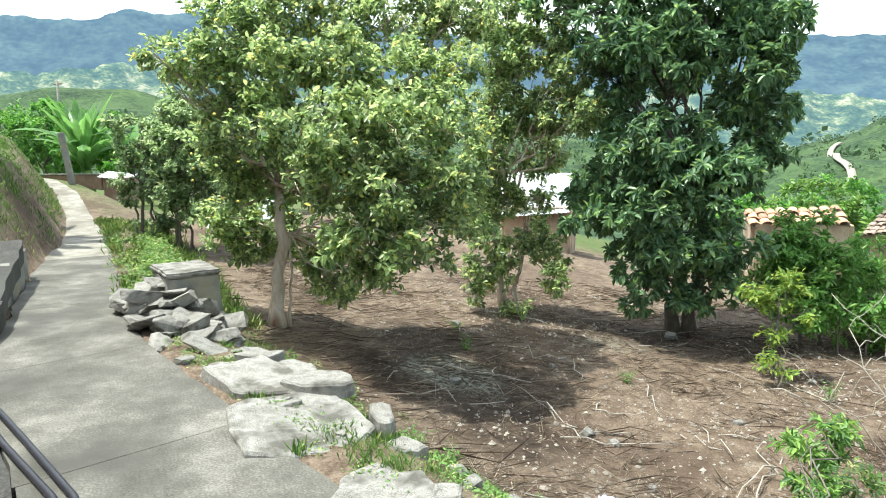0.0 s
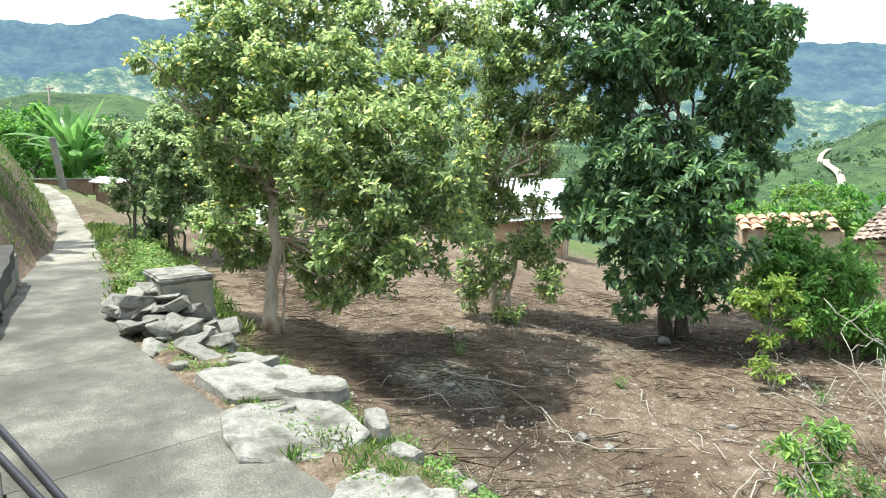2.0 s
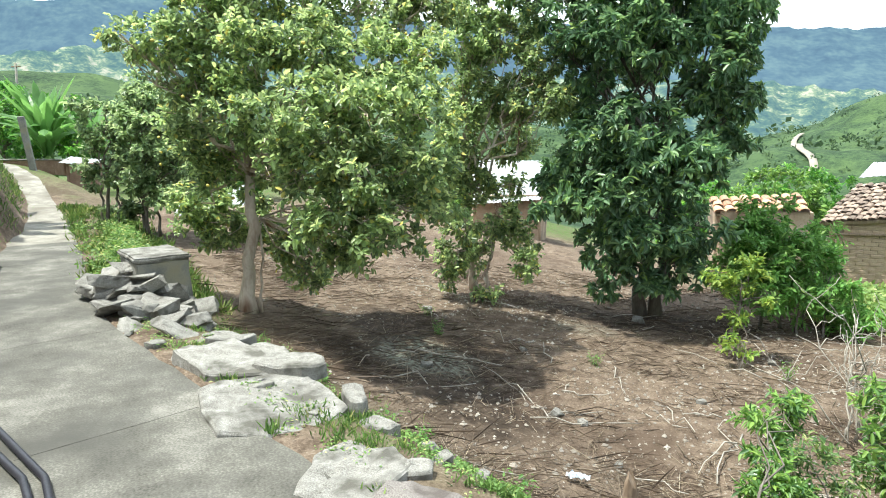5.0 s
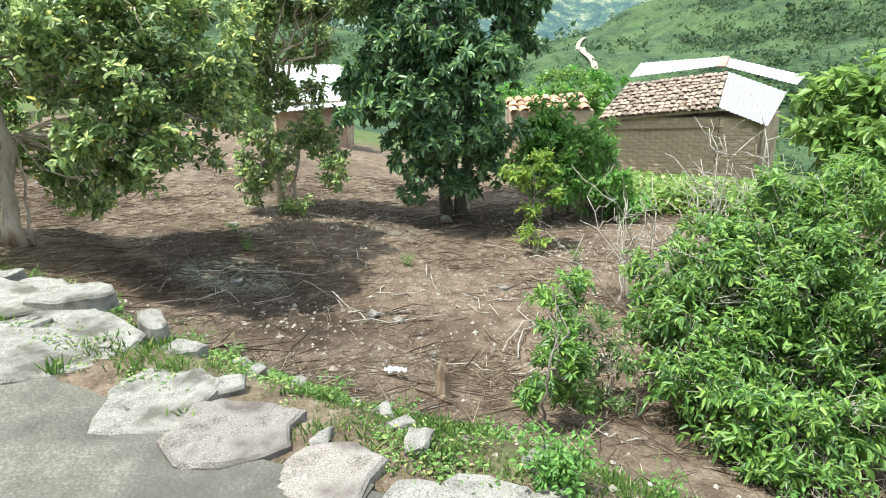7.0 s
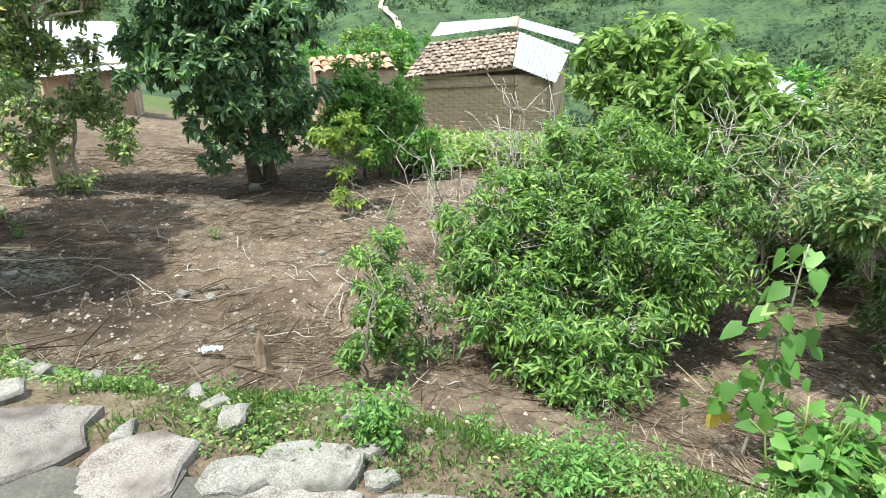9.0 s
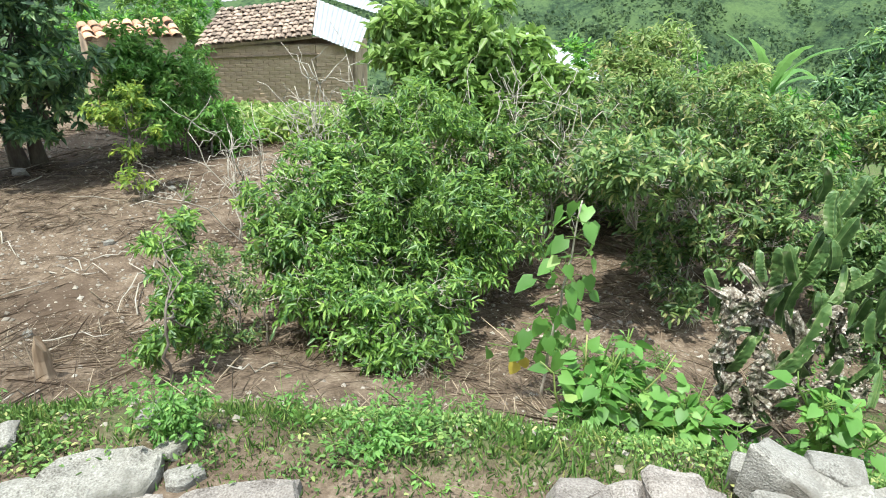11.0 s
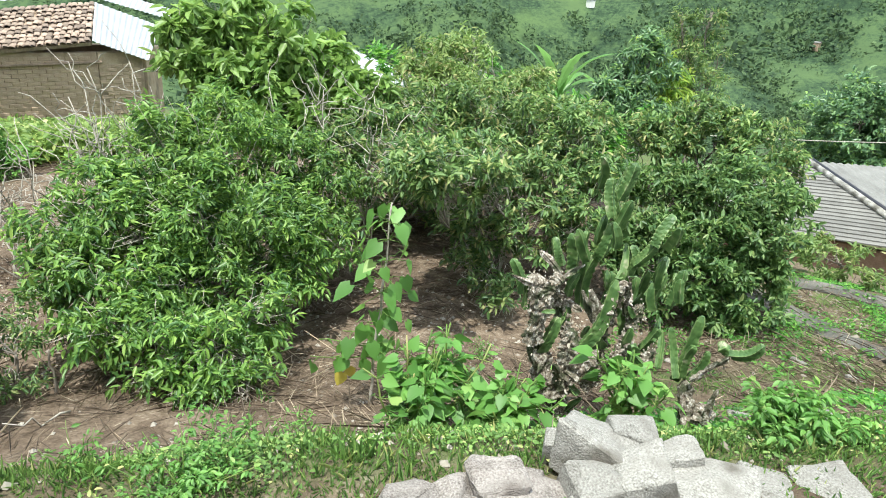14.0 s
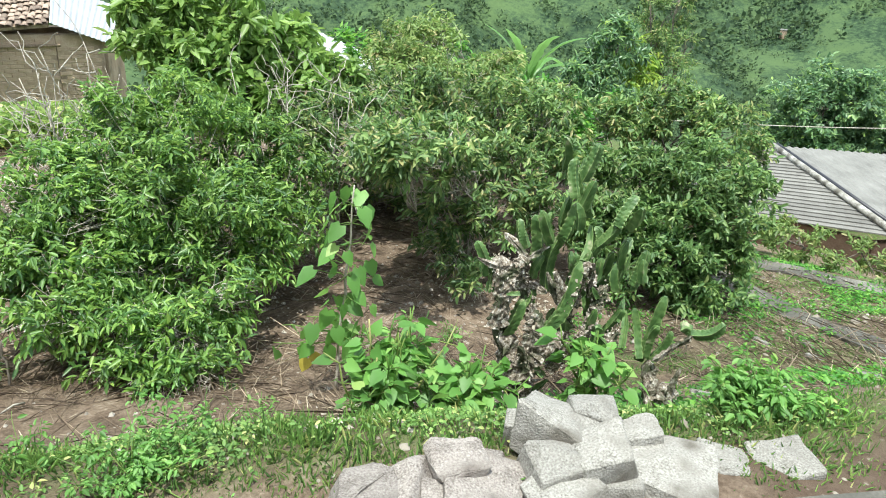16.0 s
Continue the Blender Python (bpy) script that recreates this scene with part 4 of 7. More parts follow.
def slab(name, run0, run1, d0, d1, top, thick, material, parent, seed, steps=8):
    """A cast slab that follows the edge between two lengths, with a slightly ragged outline and rounded rims."""
    rng = np.random.default_rng(seed)
    bm = bmesh.new()
    rings = []
    cols = 6
    for k in range(steps + 1):
        run = run0 + (run1 - run0) * k / steps
        row = []
        for c in range(cols + 1):
            inner = -float(path_w(run)) - 0.01 if d0 == "rim" else d0
            d = inner + ((-float(path_w(run)) if d1 == -1.0 else d1) - inner) * c / cols
            if c in (0, cols):
                d += rng.normal(0, 0.018)
            x, y = along(run, d)
            z = top(run, d)
            row.append(bm.verts.new((x, y, z + 0.006 * noise.noise(Vector((x * 2, y * 2, 0))))))
        rings.append(row)
    for k in range(steps):
        for c in range(cols):
            bm.faces.new((rings[k][c], rings[k][c + 1], rings[k + 1][c + 1], rings[k + 1][c]))
    bmesh.ops.recalc_face_normals(bm, faces=bm.faces[:])
    if bm.faces[0].normal.z < 0:
        bmesh.ops.reverse_faces(bm, faces=bm.faces[:])
    got = bmesh.ops.extrude_face_region(bm, geom=bm.faces[:])
    low = [v for v in got["geom"] if isinstance(v, bmesh.types.BMVert)]
    bmesh.ops.translate(bm, verts=[v for r in rings for v in r], vec=(0, 0, -thick))
    bmesh.ops.recalc_face_normals(bm, faces=bm.faces[:])
    return part(name, bm, M[material], parent)


def footpath():
    ob = tagged(new("path"), "worn grey concrete footpath with a stained, cracked surface", "footpath", kind="structure")
    cuts = [0.0, 3.2, 6.4, 9.3, 11.9, 14.6, 16.9, 19.2, 21.2, 23.4, 26.0, 29.5, 33.0, 37.0, 42.0, 47.0]
    for k, (a, b) in enumerate(zip(cuts[:-1], cuts[1:])):
        slab("slab", a + 0.003, b - 0.003, 0.02, -1.0, lambda run, d: float(path_z(run)), 0.16, "dusty_concrete" if a > 23 else "concrete", ob, 40 + k)
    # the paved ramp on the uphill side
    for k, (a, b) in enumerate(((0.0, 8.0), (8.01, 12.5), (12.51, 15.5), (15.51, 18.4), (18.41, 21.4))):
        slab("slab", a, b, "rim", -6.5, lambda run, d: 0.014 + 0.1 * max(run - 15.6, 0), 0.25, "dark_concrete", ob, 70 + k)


footpath()


def low_kerb():
    """The cast kerb where the grassy bank meets the footpath."""
    ob = tagged(new("kerb"), "chipped grey concrete kerb at the foot of the grassy bank", "kerb", kind="structure")
    slab("kerb_block", 18.2, 19.7, -1.2, -1.36, lambda run, d: 0.3 + 0.03 * math.sin(run * 9), 0.5, "old_concrete", ob, 90)
    slab("kerb_block", 19.74, 21.6, -1.16, -1.32, lambda run, d: 0.42 + 0.04 * math.sin(run * 7), 0.6, "old_concrete", ob, 91)


low_kerb()


def hoses():
    for k, (off, lab) in enumerate(((0.0, "long black water pipe lying on the concrete"), (0.1, "second thin black water pipe lying on the concrete"))):
        pts = [(-1.6 - off * 0.5, 1.2), (-2.3 - off * 0.7, 1.72 - off * 0.2), (-2.95 - off, 2.2 - off * 0.4), (-3.8 - off, 2.58 - off * 0.7), (-4.6 - off * 0.8, 2.93 - off), (-5.4 - off, 3.26 - off * 1.5), (-6.3 - off, 3.55 - off * 2), (-7.9, 3.95 - off * 3), (-9.5, 4.3 - off * 3)]
        run = []
        for i in range(len(pts) - 1):
            for u in np.linspace(0, 1, 6, endpoint=False):
                x, y = pts[i][0] + (pts[i + 1][0] - pts[i][0]) * u, pts[i][1] + (pts[i + 1][1] - pts[i][1]) * u
                d, rn = edge_dist(np.array([x]), np.array([y]))
                z = 0.034 + (0.014 + 0.1 * max(float(rn[0]) - 15.6, 0) if d[0] < -float(path_w(float(rn[0]))) else 0)
                run.append(((x, y, z), 0.02))
        solid("water_pipe", tubes([run], 8), M["rubber"], None, lab, "pipe", "water pipes")


hoses()


# ---- stones along the edge ----
def edge_stones():
    rng = np.random.default_rng(11)
    # large slabs: place, width, depth, thickness, lift, turn, kind
    big = [(-1.04, 2.47, 0.56, 0.5, 0.18, 0.03, 8, 1), (-1.5, 2.75, 0.56, 0.62, 0.1, 0.0, -4, 0), (-0.56, 2.2, 0.4, 0.36, 0.16, 0.02, -14, 1), (0.08, 2.0, 0.44, 0.26, 0.18, 0.03, -20, 0), (-0.2, 2.02, 0.24, 0.2, 0.14, 0.02, -5, 0),
           (0.0, 1.8, 0.42, 0.26, 0.16, 0.0, -22, 1), (0.42, 1.66, 0.46, 0.2, 0.15, 0.0, -24, 1), (0.33, 1.86, 0.13, 0.1, 0.12, 0.02, 10, 0)]
    slabs = [(-2.45, 3.42, 1.05, 0.85, 0.14, 0.0, -30, 0), (-3.15, 3.98, 0.8, 0.55, 0.16, 0.1, -22, 0), (-2.62, 4.02, 0.52, 0.3, 0.12, 0.12, 12, 0), (-1.95, 3.72, 0.32, 0.15, 0.1, 0.0, -58, 0), (-1.68, 3.48, 0.24, 0.2, 0.12, -0.14, -30, 0),
             (-3.4, 4.12, 0.66, 0.5, 0.13, -0.02, 14, 0), (-3.5, 4.5, 0.36, 0.26, 0.14, 0.06, 5, 0), (-1.2, 2.9, 0.17, 0.16, 0.12, 0.0, 20, 0), (-3.0, 4.3, 0.5, 0.3, 0.12, 0.0, -40, 0)]
    for x, y, a, b, h, lift, turn, kind in big + slabs:
        top = 0.012 + lift * 0.5
        stone(rng, x, y, top - h * 0.5, (a * 1.16, b * 1.14, h), (rng.normal(0, 2.5), rng.normal(0, 2.5)), turn, "pink_stone" if kind else "stone", "broad weathered limestone slab set along the footpath edge", flat=True)
    # small stones wedged between them
    for k in range(22):
        run = rng.uniform(11.2, 16.8)
        x, y = along(run, rng.uniform(0.02, 0.7))
        s = rng.uniform(0.06, 0.15)
        stone(rng, x, y, ground_z(x, y) + s * 0.15, (s * 1.5, s, s * 0.6), (rng.normal(0, 10), rng.normal(0, 10)), rng.uniform(0, 180), "stone", "small pale stone wedged among the edge slabs")
    # the heap against the concrete block
    for k in range(62):
        run = rng.normal(17.85, 0.5)
        d = abs(rng.normal(0.4, 0.26)) + 0.02
        x, y = along(run, d)
        lift = max(0.0, 0.4 - 0.3 * abs(run - 18.1) - 0.4 * abs(d - 0.45)) * rng.uniform(0.3, 1.0)
        s = rng.uniform(0.14, 0.38)
        stone(rng, x, y, max(ground_z(x, y), -0.12) + 0.02 + lift, (s * 1.5, s, s * rng.uniform(0.28, 0.45)), (rng.normal(0, 16), rng.normal(0, 16)), rng.uniform(0, 180), "stone", "jagged limestone lump in the roadside heap", "heap of stones")
    # the heap at the cactus: middle, width, height over the path
    heap = [ (2.07, 0.69, 0.10, 0.28, 0.20), (2.04, 0.80, 0.05, 0.13, 0.16), (2.24, 0.61, 0.08, 0.18, 0.19), (2.06, 0.47, 0.10, 0.23, 0.23), (1.93, 0.58, 0.06, 0.25, 0.14), (2.30, 0.42, 0.04, 0.19, 0.19), (2.22, 0.29, 0.00, 0.35, 0.21), (1.85, 0.52, 0.02, 0.25, 0.10), (2.49, 0.12, -0.06, 0.24, 0.21), (2.63, -0.03, -0.06, 0.26, 0.26), (2.80, -0.23, -0.10, 0.25, 0.11), (2.03, 0.38, 0.00, 0.15, 0.13) ]
    for x, y, z, a, h in heap:
        stone(rng, x, y, z - h * 0.35, (a * 1.16, a * 0.95, h * 1.35), (rng.normal(0, 7), rng.normal(0, 7)), -58 + rng.normal(0, 22), "white_stone", "large rough white limestone boulder in a heap", "heap of boulders", points=10)
    row = [ (1.71, 0.86, 0.08, 0.19, 0.09), (1.70, 0.75, 0.04, 0.27, 0.12), (1.55, 0.95, 0.04, 0.19, 0.15), (1.41, 1.03, 0.03, 0.23, 0.11), (1.83, 0.80, 0.03, 0.09, 0.06), (1.56, 0.85, 0.02, 0.12, 0.08) ]
    for x, y, z, a, h in row:
        stone(rng, x, y, z - h * 0.45, (a * 1.2, a * 1.05, h * 1.2), (rng.normal(0, 6), rng.normal(0, 6)), -50 + rng.normal(0, 20), "pink_stone", "squat pinkish limestone lump at the path edge", points=18)


edge_stones()


def concrete_block():
    ob = thing("concrete_block", (-5.42, 5.77, -0.48), "square cast concrete block with a chipped top", "block", turn=145)
    bm = box(0.82, 0.56, 0.92, 0.02, segments=2)
    bmesh.ops.subdivide_edges(bm, edges=[e for e in bm.edges if e.calc_length() > 0.3], cuts=6, use_grid_fill=True)
    for v in bm.verts:
        v.co += Vector((1, 1, 0.6)) * noise.noise(v.co * 3.1) * 0.02 + Vector((0.4, 0.4, 1)) * noise.noise(v.co * 11) * 0.008
    part("body", bm, M["old_concrete"], ob)
    bm = box(0.86, 0.6, 0.06, 0.02, (0, 0, 0.91), 2)
    bmesh.ops.subdivide_edges(bm, edges=[e for e in bm.edges if e.calc_length() > 0.3], cuts=6, use_grid_fill=True)
    for v in bm.verts:
        v.co += Vector((1, 1, 0.2)) * noise.noise(v.co * 5 + Vector((3, 0, 0))) * 0.03
    part("cap", bm, M["stone"], ob, "worn cement cap with crumbled rim")


concrete_block()


def ramp_end():
    rng = np.random.default_rng(17)
    ob = thing("gate_post", (-9.6, 5.75, 0.45), "short pale concrete post beside the ramp", "post", turn=30)
    bm = box(0.3, 0.25, 1.25, 0.02, segments=2)
    for v in bm.verts:
        v.co += Vector((1, 1, 1)) * noise.noise(v.co * 4) * 0.015
    part("shaft", bm, M["old_concrete"], ob)
    for k in range(22):
        x, y = -8.5 + rng.normal(0, 0.35), 5.4 + rng.normal(0, 0.3)
        s = rng.uniform(0.12, 0.3)
        if edge_dist(np.array([x]), np.array([y]))[0][0] > -1.75:
            continue
        stone(rng, x, y, max(ground_z(x, y), 0.5) + 0.08, (s * 1.5, s, s * 0.5), (rng.normal(0, 14), rng.normal(0, 14)), rng.uniform(0, 180), "stone", "grey stone dumped at the end of the ramp", "stones on the ramp")


ramp_end()

# ---- trees of the plot ----
plant("guava_tree", "spreading guava tree with pale smooth trunk and yellowing leaves", "tree", (-5.20, 7.20),
      [(-5.59, 6.22, 2.86, 0.33, 0.9), (-5.70, 5.84, 2.91, 0.13, 0.9), (-5.42, 6.75, 3.19, 0.53, 0.9), (-5.19, 7.41, 3.57, 0.63, 0.9), (-4.63, 8.22, 3.76, 0.76, 0.9), (-3.77, 8.63, 3.61, 0.68, 0.9), (-2.96, 8.62, 3.62, 0.43, 0.9), (-5.33, 6.57, 2.49, 0.49, 0.9), (-4.60, 6.72, 2.73, 0.58, 0.9), (-3.81, 6.96, 2.78, 0.61, 0.9), (-3.15, 7.48, 2.67, 0.60, 0.9), (-2.88, 8.22, 2.89, 0.34, 0.9), (-5.57, 6.76, 1.95, 0.43, 0.9), (-4.74, 6.63, 2.06, 0.48, 0.9), (-3.67, 6.24, 2.02, 0.50, 0.9), (-3.02, 6.46, 2.02, 0.53, 0.9), (-2.66, 7.13, 2.03, 0.40, 0.9), (-5.64, 7.08, 1.35, 0.44, 0.9)] +
      [(-6.12, 7.21, 0.83, 0.33, 0.9), (-5.13, 7.45, 1.34, 0.48, 0.9), (-3.79, 6.28, 1.40, 0.45, 0.9), (-3.06, 6.22, 1.41, 0.49, 0.9), (-2.66, 6.71, 1.39, 0.40, 0.9), (-3.45, 6.13, 0.85, 0.37, 0.9), (-2.92, 6.17, 0.87, 0.37, 0.9), (-2.63, 6.61, 0.95, 0.29, 0.9), (-2.98, 6.14, 0.50, 0.21, 0.9), (-4.97, 7.91, 0.33, 0.45, 0.9), (-4.77, 8.03, -0.10, 0.38, 0.9), (-5.74, 7.51, 0.52, 0.34, 0.9), (-4.57, 8.02, -0.34, 0.18, 0.9), (-5.31, 7.93, 4.50, 0.66, 0.9), (-4.55, 8.83, 4.78, 0.75, 0.9), (-3.49, 9.07, 4.54, 0.57, 0.9), (-5.57, 7.01, 3.87, 0.36, 0.9), (-4.46, 8.43, 1.54, 0.50, 0.9)] +
      [(-2.54, 7.28, 1.49, 0.31, 0.9), (-2.51, 7.50, 0.92, 0.28, 0.9), (-2.64, 6.82, 0.59, 0.20, 0.9), (-6.04, 7.66, 0.74, 0.37, 0.9), (-3.35, 6.19, 0.47, 0.23, 0.9), (-5.59, 7.99, 0.55, 0.38, 0.9)],
      "guava_leaf", 21, density=900, per=7, twig=0.14, length=0.086, ratio=0.52, trunks=((0, 0, 0.095, 1.9), (0.14, 0.1, 0.02, 1.3)), bark="pale_bark", limb_r=0.026, twigs_shown=9, inner=0.25, lump=0.34, clump=0.13, blunt=True)
plant("guava_tree", "second guava tree with thin drooping branches", "tree", (-3.00, 11.20),
      [(-2.94, 10.91, 3.41, 0.57, 1.1), (-2.29, 11.06, 3.48, 0.50, 1.1), (-1.78, 10.94, 3.07, 0.40, 1.1), (-2.90, 11.13, 2.66, 0.62, 1.1), (-2.07, 11.00, 2.52, 0.50, 1.1), (-1.56, 10.77, 2.40, 0.36, 1.1), (-3.13, 10.86, 1.87, 0.52, 1.1), (-2.42, 11.34, 1.87, 0.53, 1.1), (-3.33, 10.81, 1.08, 0.45, 1.1), (-2.84, 10.94, 0.97, 0.30, 1.1), (-3.07, 10.57, 0.30, 0.45, 1.1), (-2.55, 11.00, 0.47, 0.35, 1.1), (-2.23, 11.07, 0.06, 0.35, 1.1), (-3.22, 10.42, -0.28, 0.35, 1.1), (-1.98, 10.81, -0.39, 0.28, 1.1), (-2.84, 10.94, -0.36, 0.26, 1.1), (-3.38, 10.27, -0.66, 0.18, 1.1), (-2.67, 10.46, -0.91, 0.24, 1.1)] +
      [(-2.26, 11.06, 0.97, 0.22, 1.1), (-3.09, 11.08, 4.20, 0.47, 1.1), (-2.48, 11.02, 3.93, 0.23, 1.1)],
      "guava_leaf", 22, density=900, per=7, twig=0.16, length=0.095, ratio=0.5, trunks=((0, 0, 0.07, 1.9), (0.2, 0.1, 0.04, 1.2)), bark="pale_bark", limb_r=0.03, twigs_shown=9, inner=0.25, lump=0.34, clump=0.13, blunt=True)
plant("mango_tree", "tall dark mango tree with glossy drooping leaves and twin trunks", "tree", (0.13, 11.47),
      [(-1.94, 10.92, 4.11, 0.39, 0.85), (-1.36, 11.20, 3.72, 0.59, 0.85), (-0.55, 11.05, 3.81, 0.73, 0.85), (0.29, 11.15, 3.84, 0.78, 0.85), (1.08, 11.29, 3.63, 0.55, 0.85), (-0.97, 11.03, 3.12, 0.51, 0.85), (0.02, 10.86, 3.22, 0.49, 0.85), (0.90, 11.11, 2.94, 0.63, 0.85), (1.19, 11.18, 2.16, 0.53, 0.85), (0.65, 11.23, 2.44, 0.41, 0.85), (1.30, 11.16, 1.63, 0.27, 0.85), (-0.22, 10.76, 1.82, 0.65, 0.85), (-0.96, 10.93, 1.47, 0.62, 0.85), (-1.26, 11.01, 0.79, 0.53, 0.85), (-0.44, 10.66, 0.93, 0.71, 0.85), (0.39, 10.74, 1.20, 0.69, 0.85), (0.88, 11.01, 1.54, 0.46, 0.85), (0.10, 10.66, 0.21, 0.70, 0.85)] +
      [(-0.59, 10.85, -0.03, 0.49, 0.85), (0.77, 10.92, 0.29, 0.45, 0.85), (0.51, 10.84, -0.40, 0.44, 0.85), (-0.04, 10.96, -0.65, 0.40, 0.85), (-0.49, 11.05, -0.65, 0.29, 0.85), (-0.61, 11.55, 5.07, 1.03, 0.85), (0.51, 11.54, 4.94, 0.95, 0.85), (-1.49, 11.28, 4.83, 0.66, 0.85), (-0.02, 12.26, 1.43, 0.82, 0.85), (-0.10, 12.46, 3.45, 0.81, 0.85), (-1.24, 11.71, 2.49, 0.42, 0.85), (-0.58, 11.95, 2.53, 0.42, 0.85), (-0.87, 11.44, 2.08, 0.37, 0.85)],
      "mango_leaf", 23, density=430, per=11, twig=0.13, length=0.16, ratio=0.36, trunks=((-0.13, 0, 0.1, 3.0), (0.13, 0.05, 0.095, 2.6)), bark="bark", limb_r=0.03, twigs_shown=8, rosette=True, hang=0.35, lump=0.34, inner=0.35, droop=0.22, clump=0.15)
plant("small_tree", "thin many-stemmed young tree with dull green leaves", "tree", (-10.75, 10.35),
      [(-10.62, 10.26, 1.05, 0.31, 0.9), (-10.82, 10.04, 1.30, 0.21, 0.9), (-10.42, 10.46, 0.44, 0.29, 0.9), (-10.52, 10.36, 2.28, 0.49, 0.9), (-10.47, 10.41, 1.52, 0.45, 0.9), (-10.01, 10.58, 1.96, 0.53, 0.9), (-10.71, 10.17, 1.70, 0.30, 0.9), (-10.00, 10.31, 1.00, 0.35, 0.9), (-10.26, 11.16, 2.66, 0.49, 0.9), (-10.02, 11.37, 2.23, 0.45, 0.9)],
      "dark_guava_leaf", 30, density=620, per=7, twig=0.16, length=0.11, ratio=0.5, trunks=((0, 0, 0.04, 1.2), (0.25, 0.1, 0.03, 1.1), (-0.2, 0.15, 0.03, 1.0)), limb_r=0.022, twigs_shown=8, inner=0.3, group="young trees by the path", blunt=True)
plant("small_tree", "thin many-stemmed young tree with dull green leaves", "tree", (-9.85, 10.50),
      [(-9.86, 10.98, 1.02, 0.49, 0.9), (-9.16, 11.57, 0.74, 0.45, 0.9), (-10.23, 10.64, 0.31, 0.24, 0.9), (-9.57, 10.70, 1.57, 0.57, 0.9), (-9.01, 10.91, 1.32, 0.47, 0.9), (-9.18, 10.52, 0.58, 0.37, 0.9), (-9.87, 10.97, 2.52, 0.43, 0.9), (-8.84, 10.79, 0.39, 0.36, 0.9), (-9.29, 11.20, 2.04, 0.48, 0.9), (-9.64, 10.37, 0.71, 0.28, 0.9)],
      "dark_guava_leaf", 31, density=620, per=7, twig=0.16, length=0.11, ratio=0.5, trunks=((0, 0, 0.04, 1.2), (0.25, 0.1, 0.03, 1.1), (-0.2, 0.15, 0.03, 1.0)), limb_r=0.022, twigs_shown=8, inner=0.3, group="young trees by the path", blunt=True)

# ---- shrubs ----
plant("shrub", "large dense coffee-like shrub with glossy bright leaves", "shrub", (2.90, 4.70),
      [(2.39, 5.56, -0.14, 0.34, 0.95), (2.99, 5.61, 0.10, 0.47, 0.95), (3.61, 5.49, 0.11, 0.52, 0.95), (4.03, 5.08, -0.03, 0.47, 0.95), (4.23, 4.65, -0.29, 0.32, 0.95), (1.95, 5.39, -0.39, 0.35, 0.95), (2.38, 5.12, -0.39, 0.48, 0.95), (2.86, 4.78, -0.33, 0.51, 0.95), (3.42, 4.53, -0.43, 0.51, 0.95), (3.80, 4.23, -0.53, 0.34, 0.95), (1.77, 5.14, -0.68, 0.28, 0.95), (2.06, 4.82, -0.75, 0.38, 0.95), (2.47, 4.53, -0.80, 0.41, 0.95), (2.98, 4.35, -0.83, 0.41, 0.95), (3.37, 4.19, -0.76, 0.27, 0.95), (1.74, 4.52, -0.84, 0.21, 0.95), (2.04, 4.18, -0.89, 0.25, 0.95), (2.32, 3.81, -0.90, 0.32, 0.95)] +
      [(2.75, 3.78, -0.85, 0.26, 0.95), (2.26, 3.56, -1.11, 0.24, 0.95), (2.13, 3.75, -1.05, 0.18, 0.95), (2.49, 3.59, -1.04, 0.17, 0.95), (1.96, 3.61, -1.18, 0.11, 0.95), (2.12, 3.41, -1.21, 0.12, 0.95), (2.32, 3.35, -1.14, 0.12, 0.95), (1.87, 4.47, -1.09, 0.14, 0.95), (3.15, 5.53, -0.55, 0.64, 0.95), (1.88, 3.93, -1.08, 0.11, 0.95)],
      "coffee_leaf", 41, density=1500, per=7, twig=0.16, length=0.088, ratio=0.29, trunks=((0, 0, 0.035, 0.7), (0.4, 0.3, 0.03, 0.8), (-0.5, -0.6, 0.025, 0.5), (0.7, 0, 0.03, 0.6)), limb_r=0.016, twigs_shown=26, twig_mat="dry_twig", inner=0.3, hang=0.45, lump=0.36, clump=0.12, reach=(0.9, 1.4))
plant("shrub", "tall leafy shrub with hanging bright leaves and bare stems", "shrub", (4.75, 6.50),
      [(4.29, 7.07, 1.03, 0.41, 0.9), (4.66, 6.84, 1.11, 0.48, 0.9), (5.11, 6.52, 0.94, 0.53, 0.9), (5.55, 6.16, 0.70, 0.44, 0.9), (4.76, 6.28, 0.48, 0.48, 0.9), (4.32, 6.58, 0.56, 0.40, 0.9), (5.07, 5.78, 0.27, 0.39, 0.9), (5.69, 5.76, 0.40, 0.34, 0.9), (4.03, 6.87, 0.66, 0.28, 0.9), (4.48, 6.11, 0.26, 0.33, 0.9), (4.98, 7.34, 0.65, 0.60, 0.9)],
      "tall_leaf", 42, density=760, per=6, twig=0.15, length=0.16, ratio=0.42, trunks=((0, 0, 0.04, 1.2), (0.4, 0.2, 0.03, 1.0), (-0.3, 0.3, 0.03, 1.1)), limb_r=0.02, twigs_shown=14, twig_mat="dry_twig", hang=0.55, up_pull=0.1, clump=0.14, reach=(0.8, 1.25))
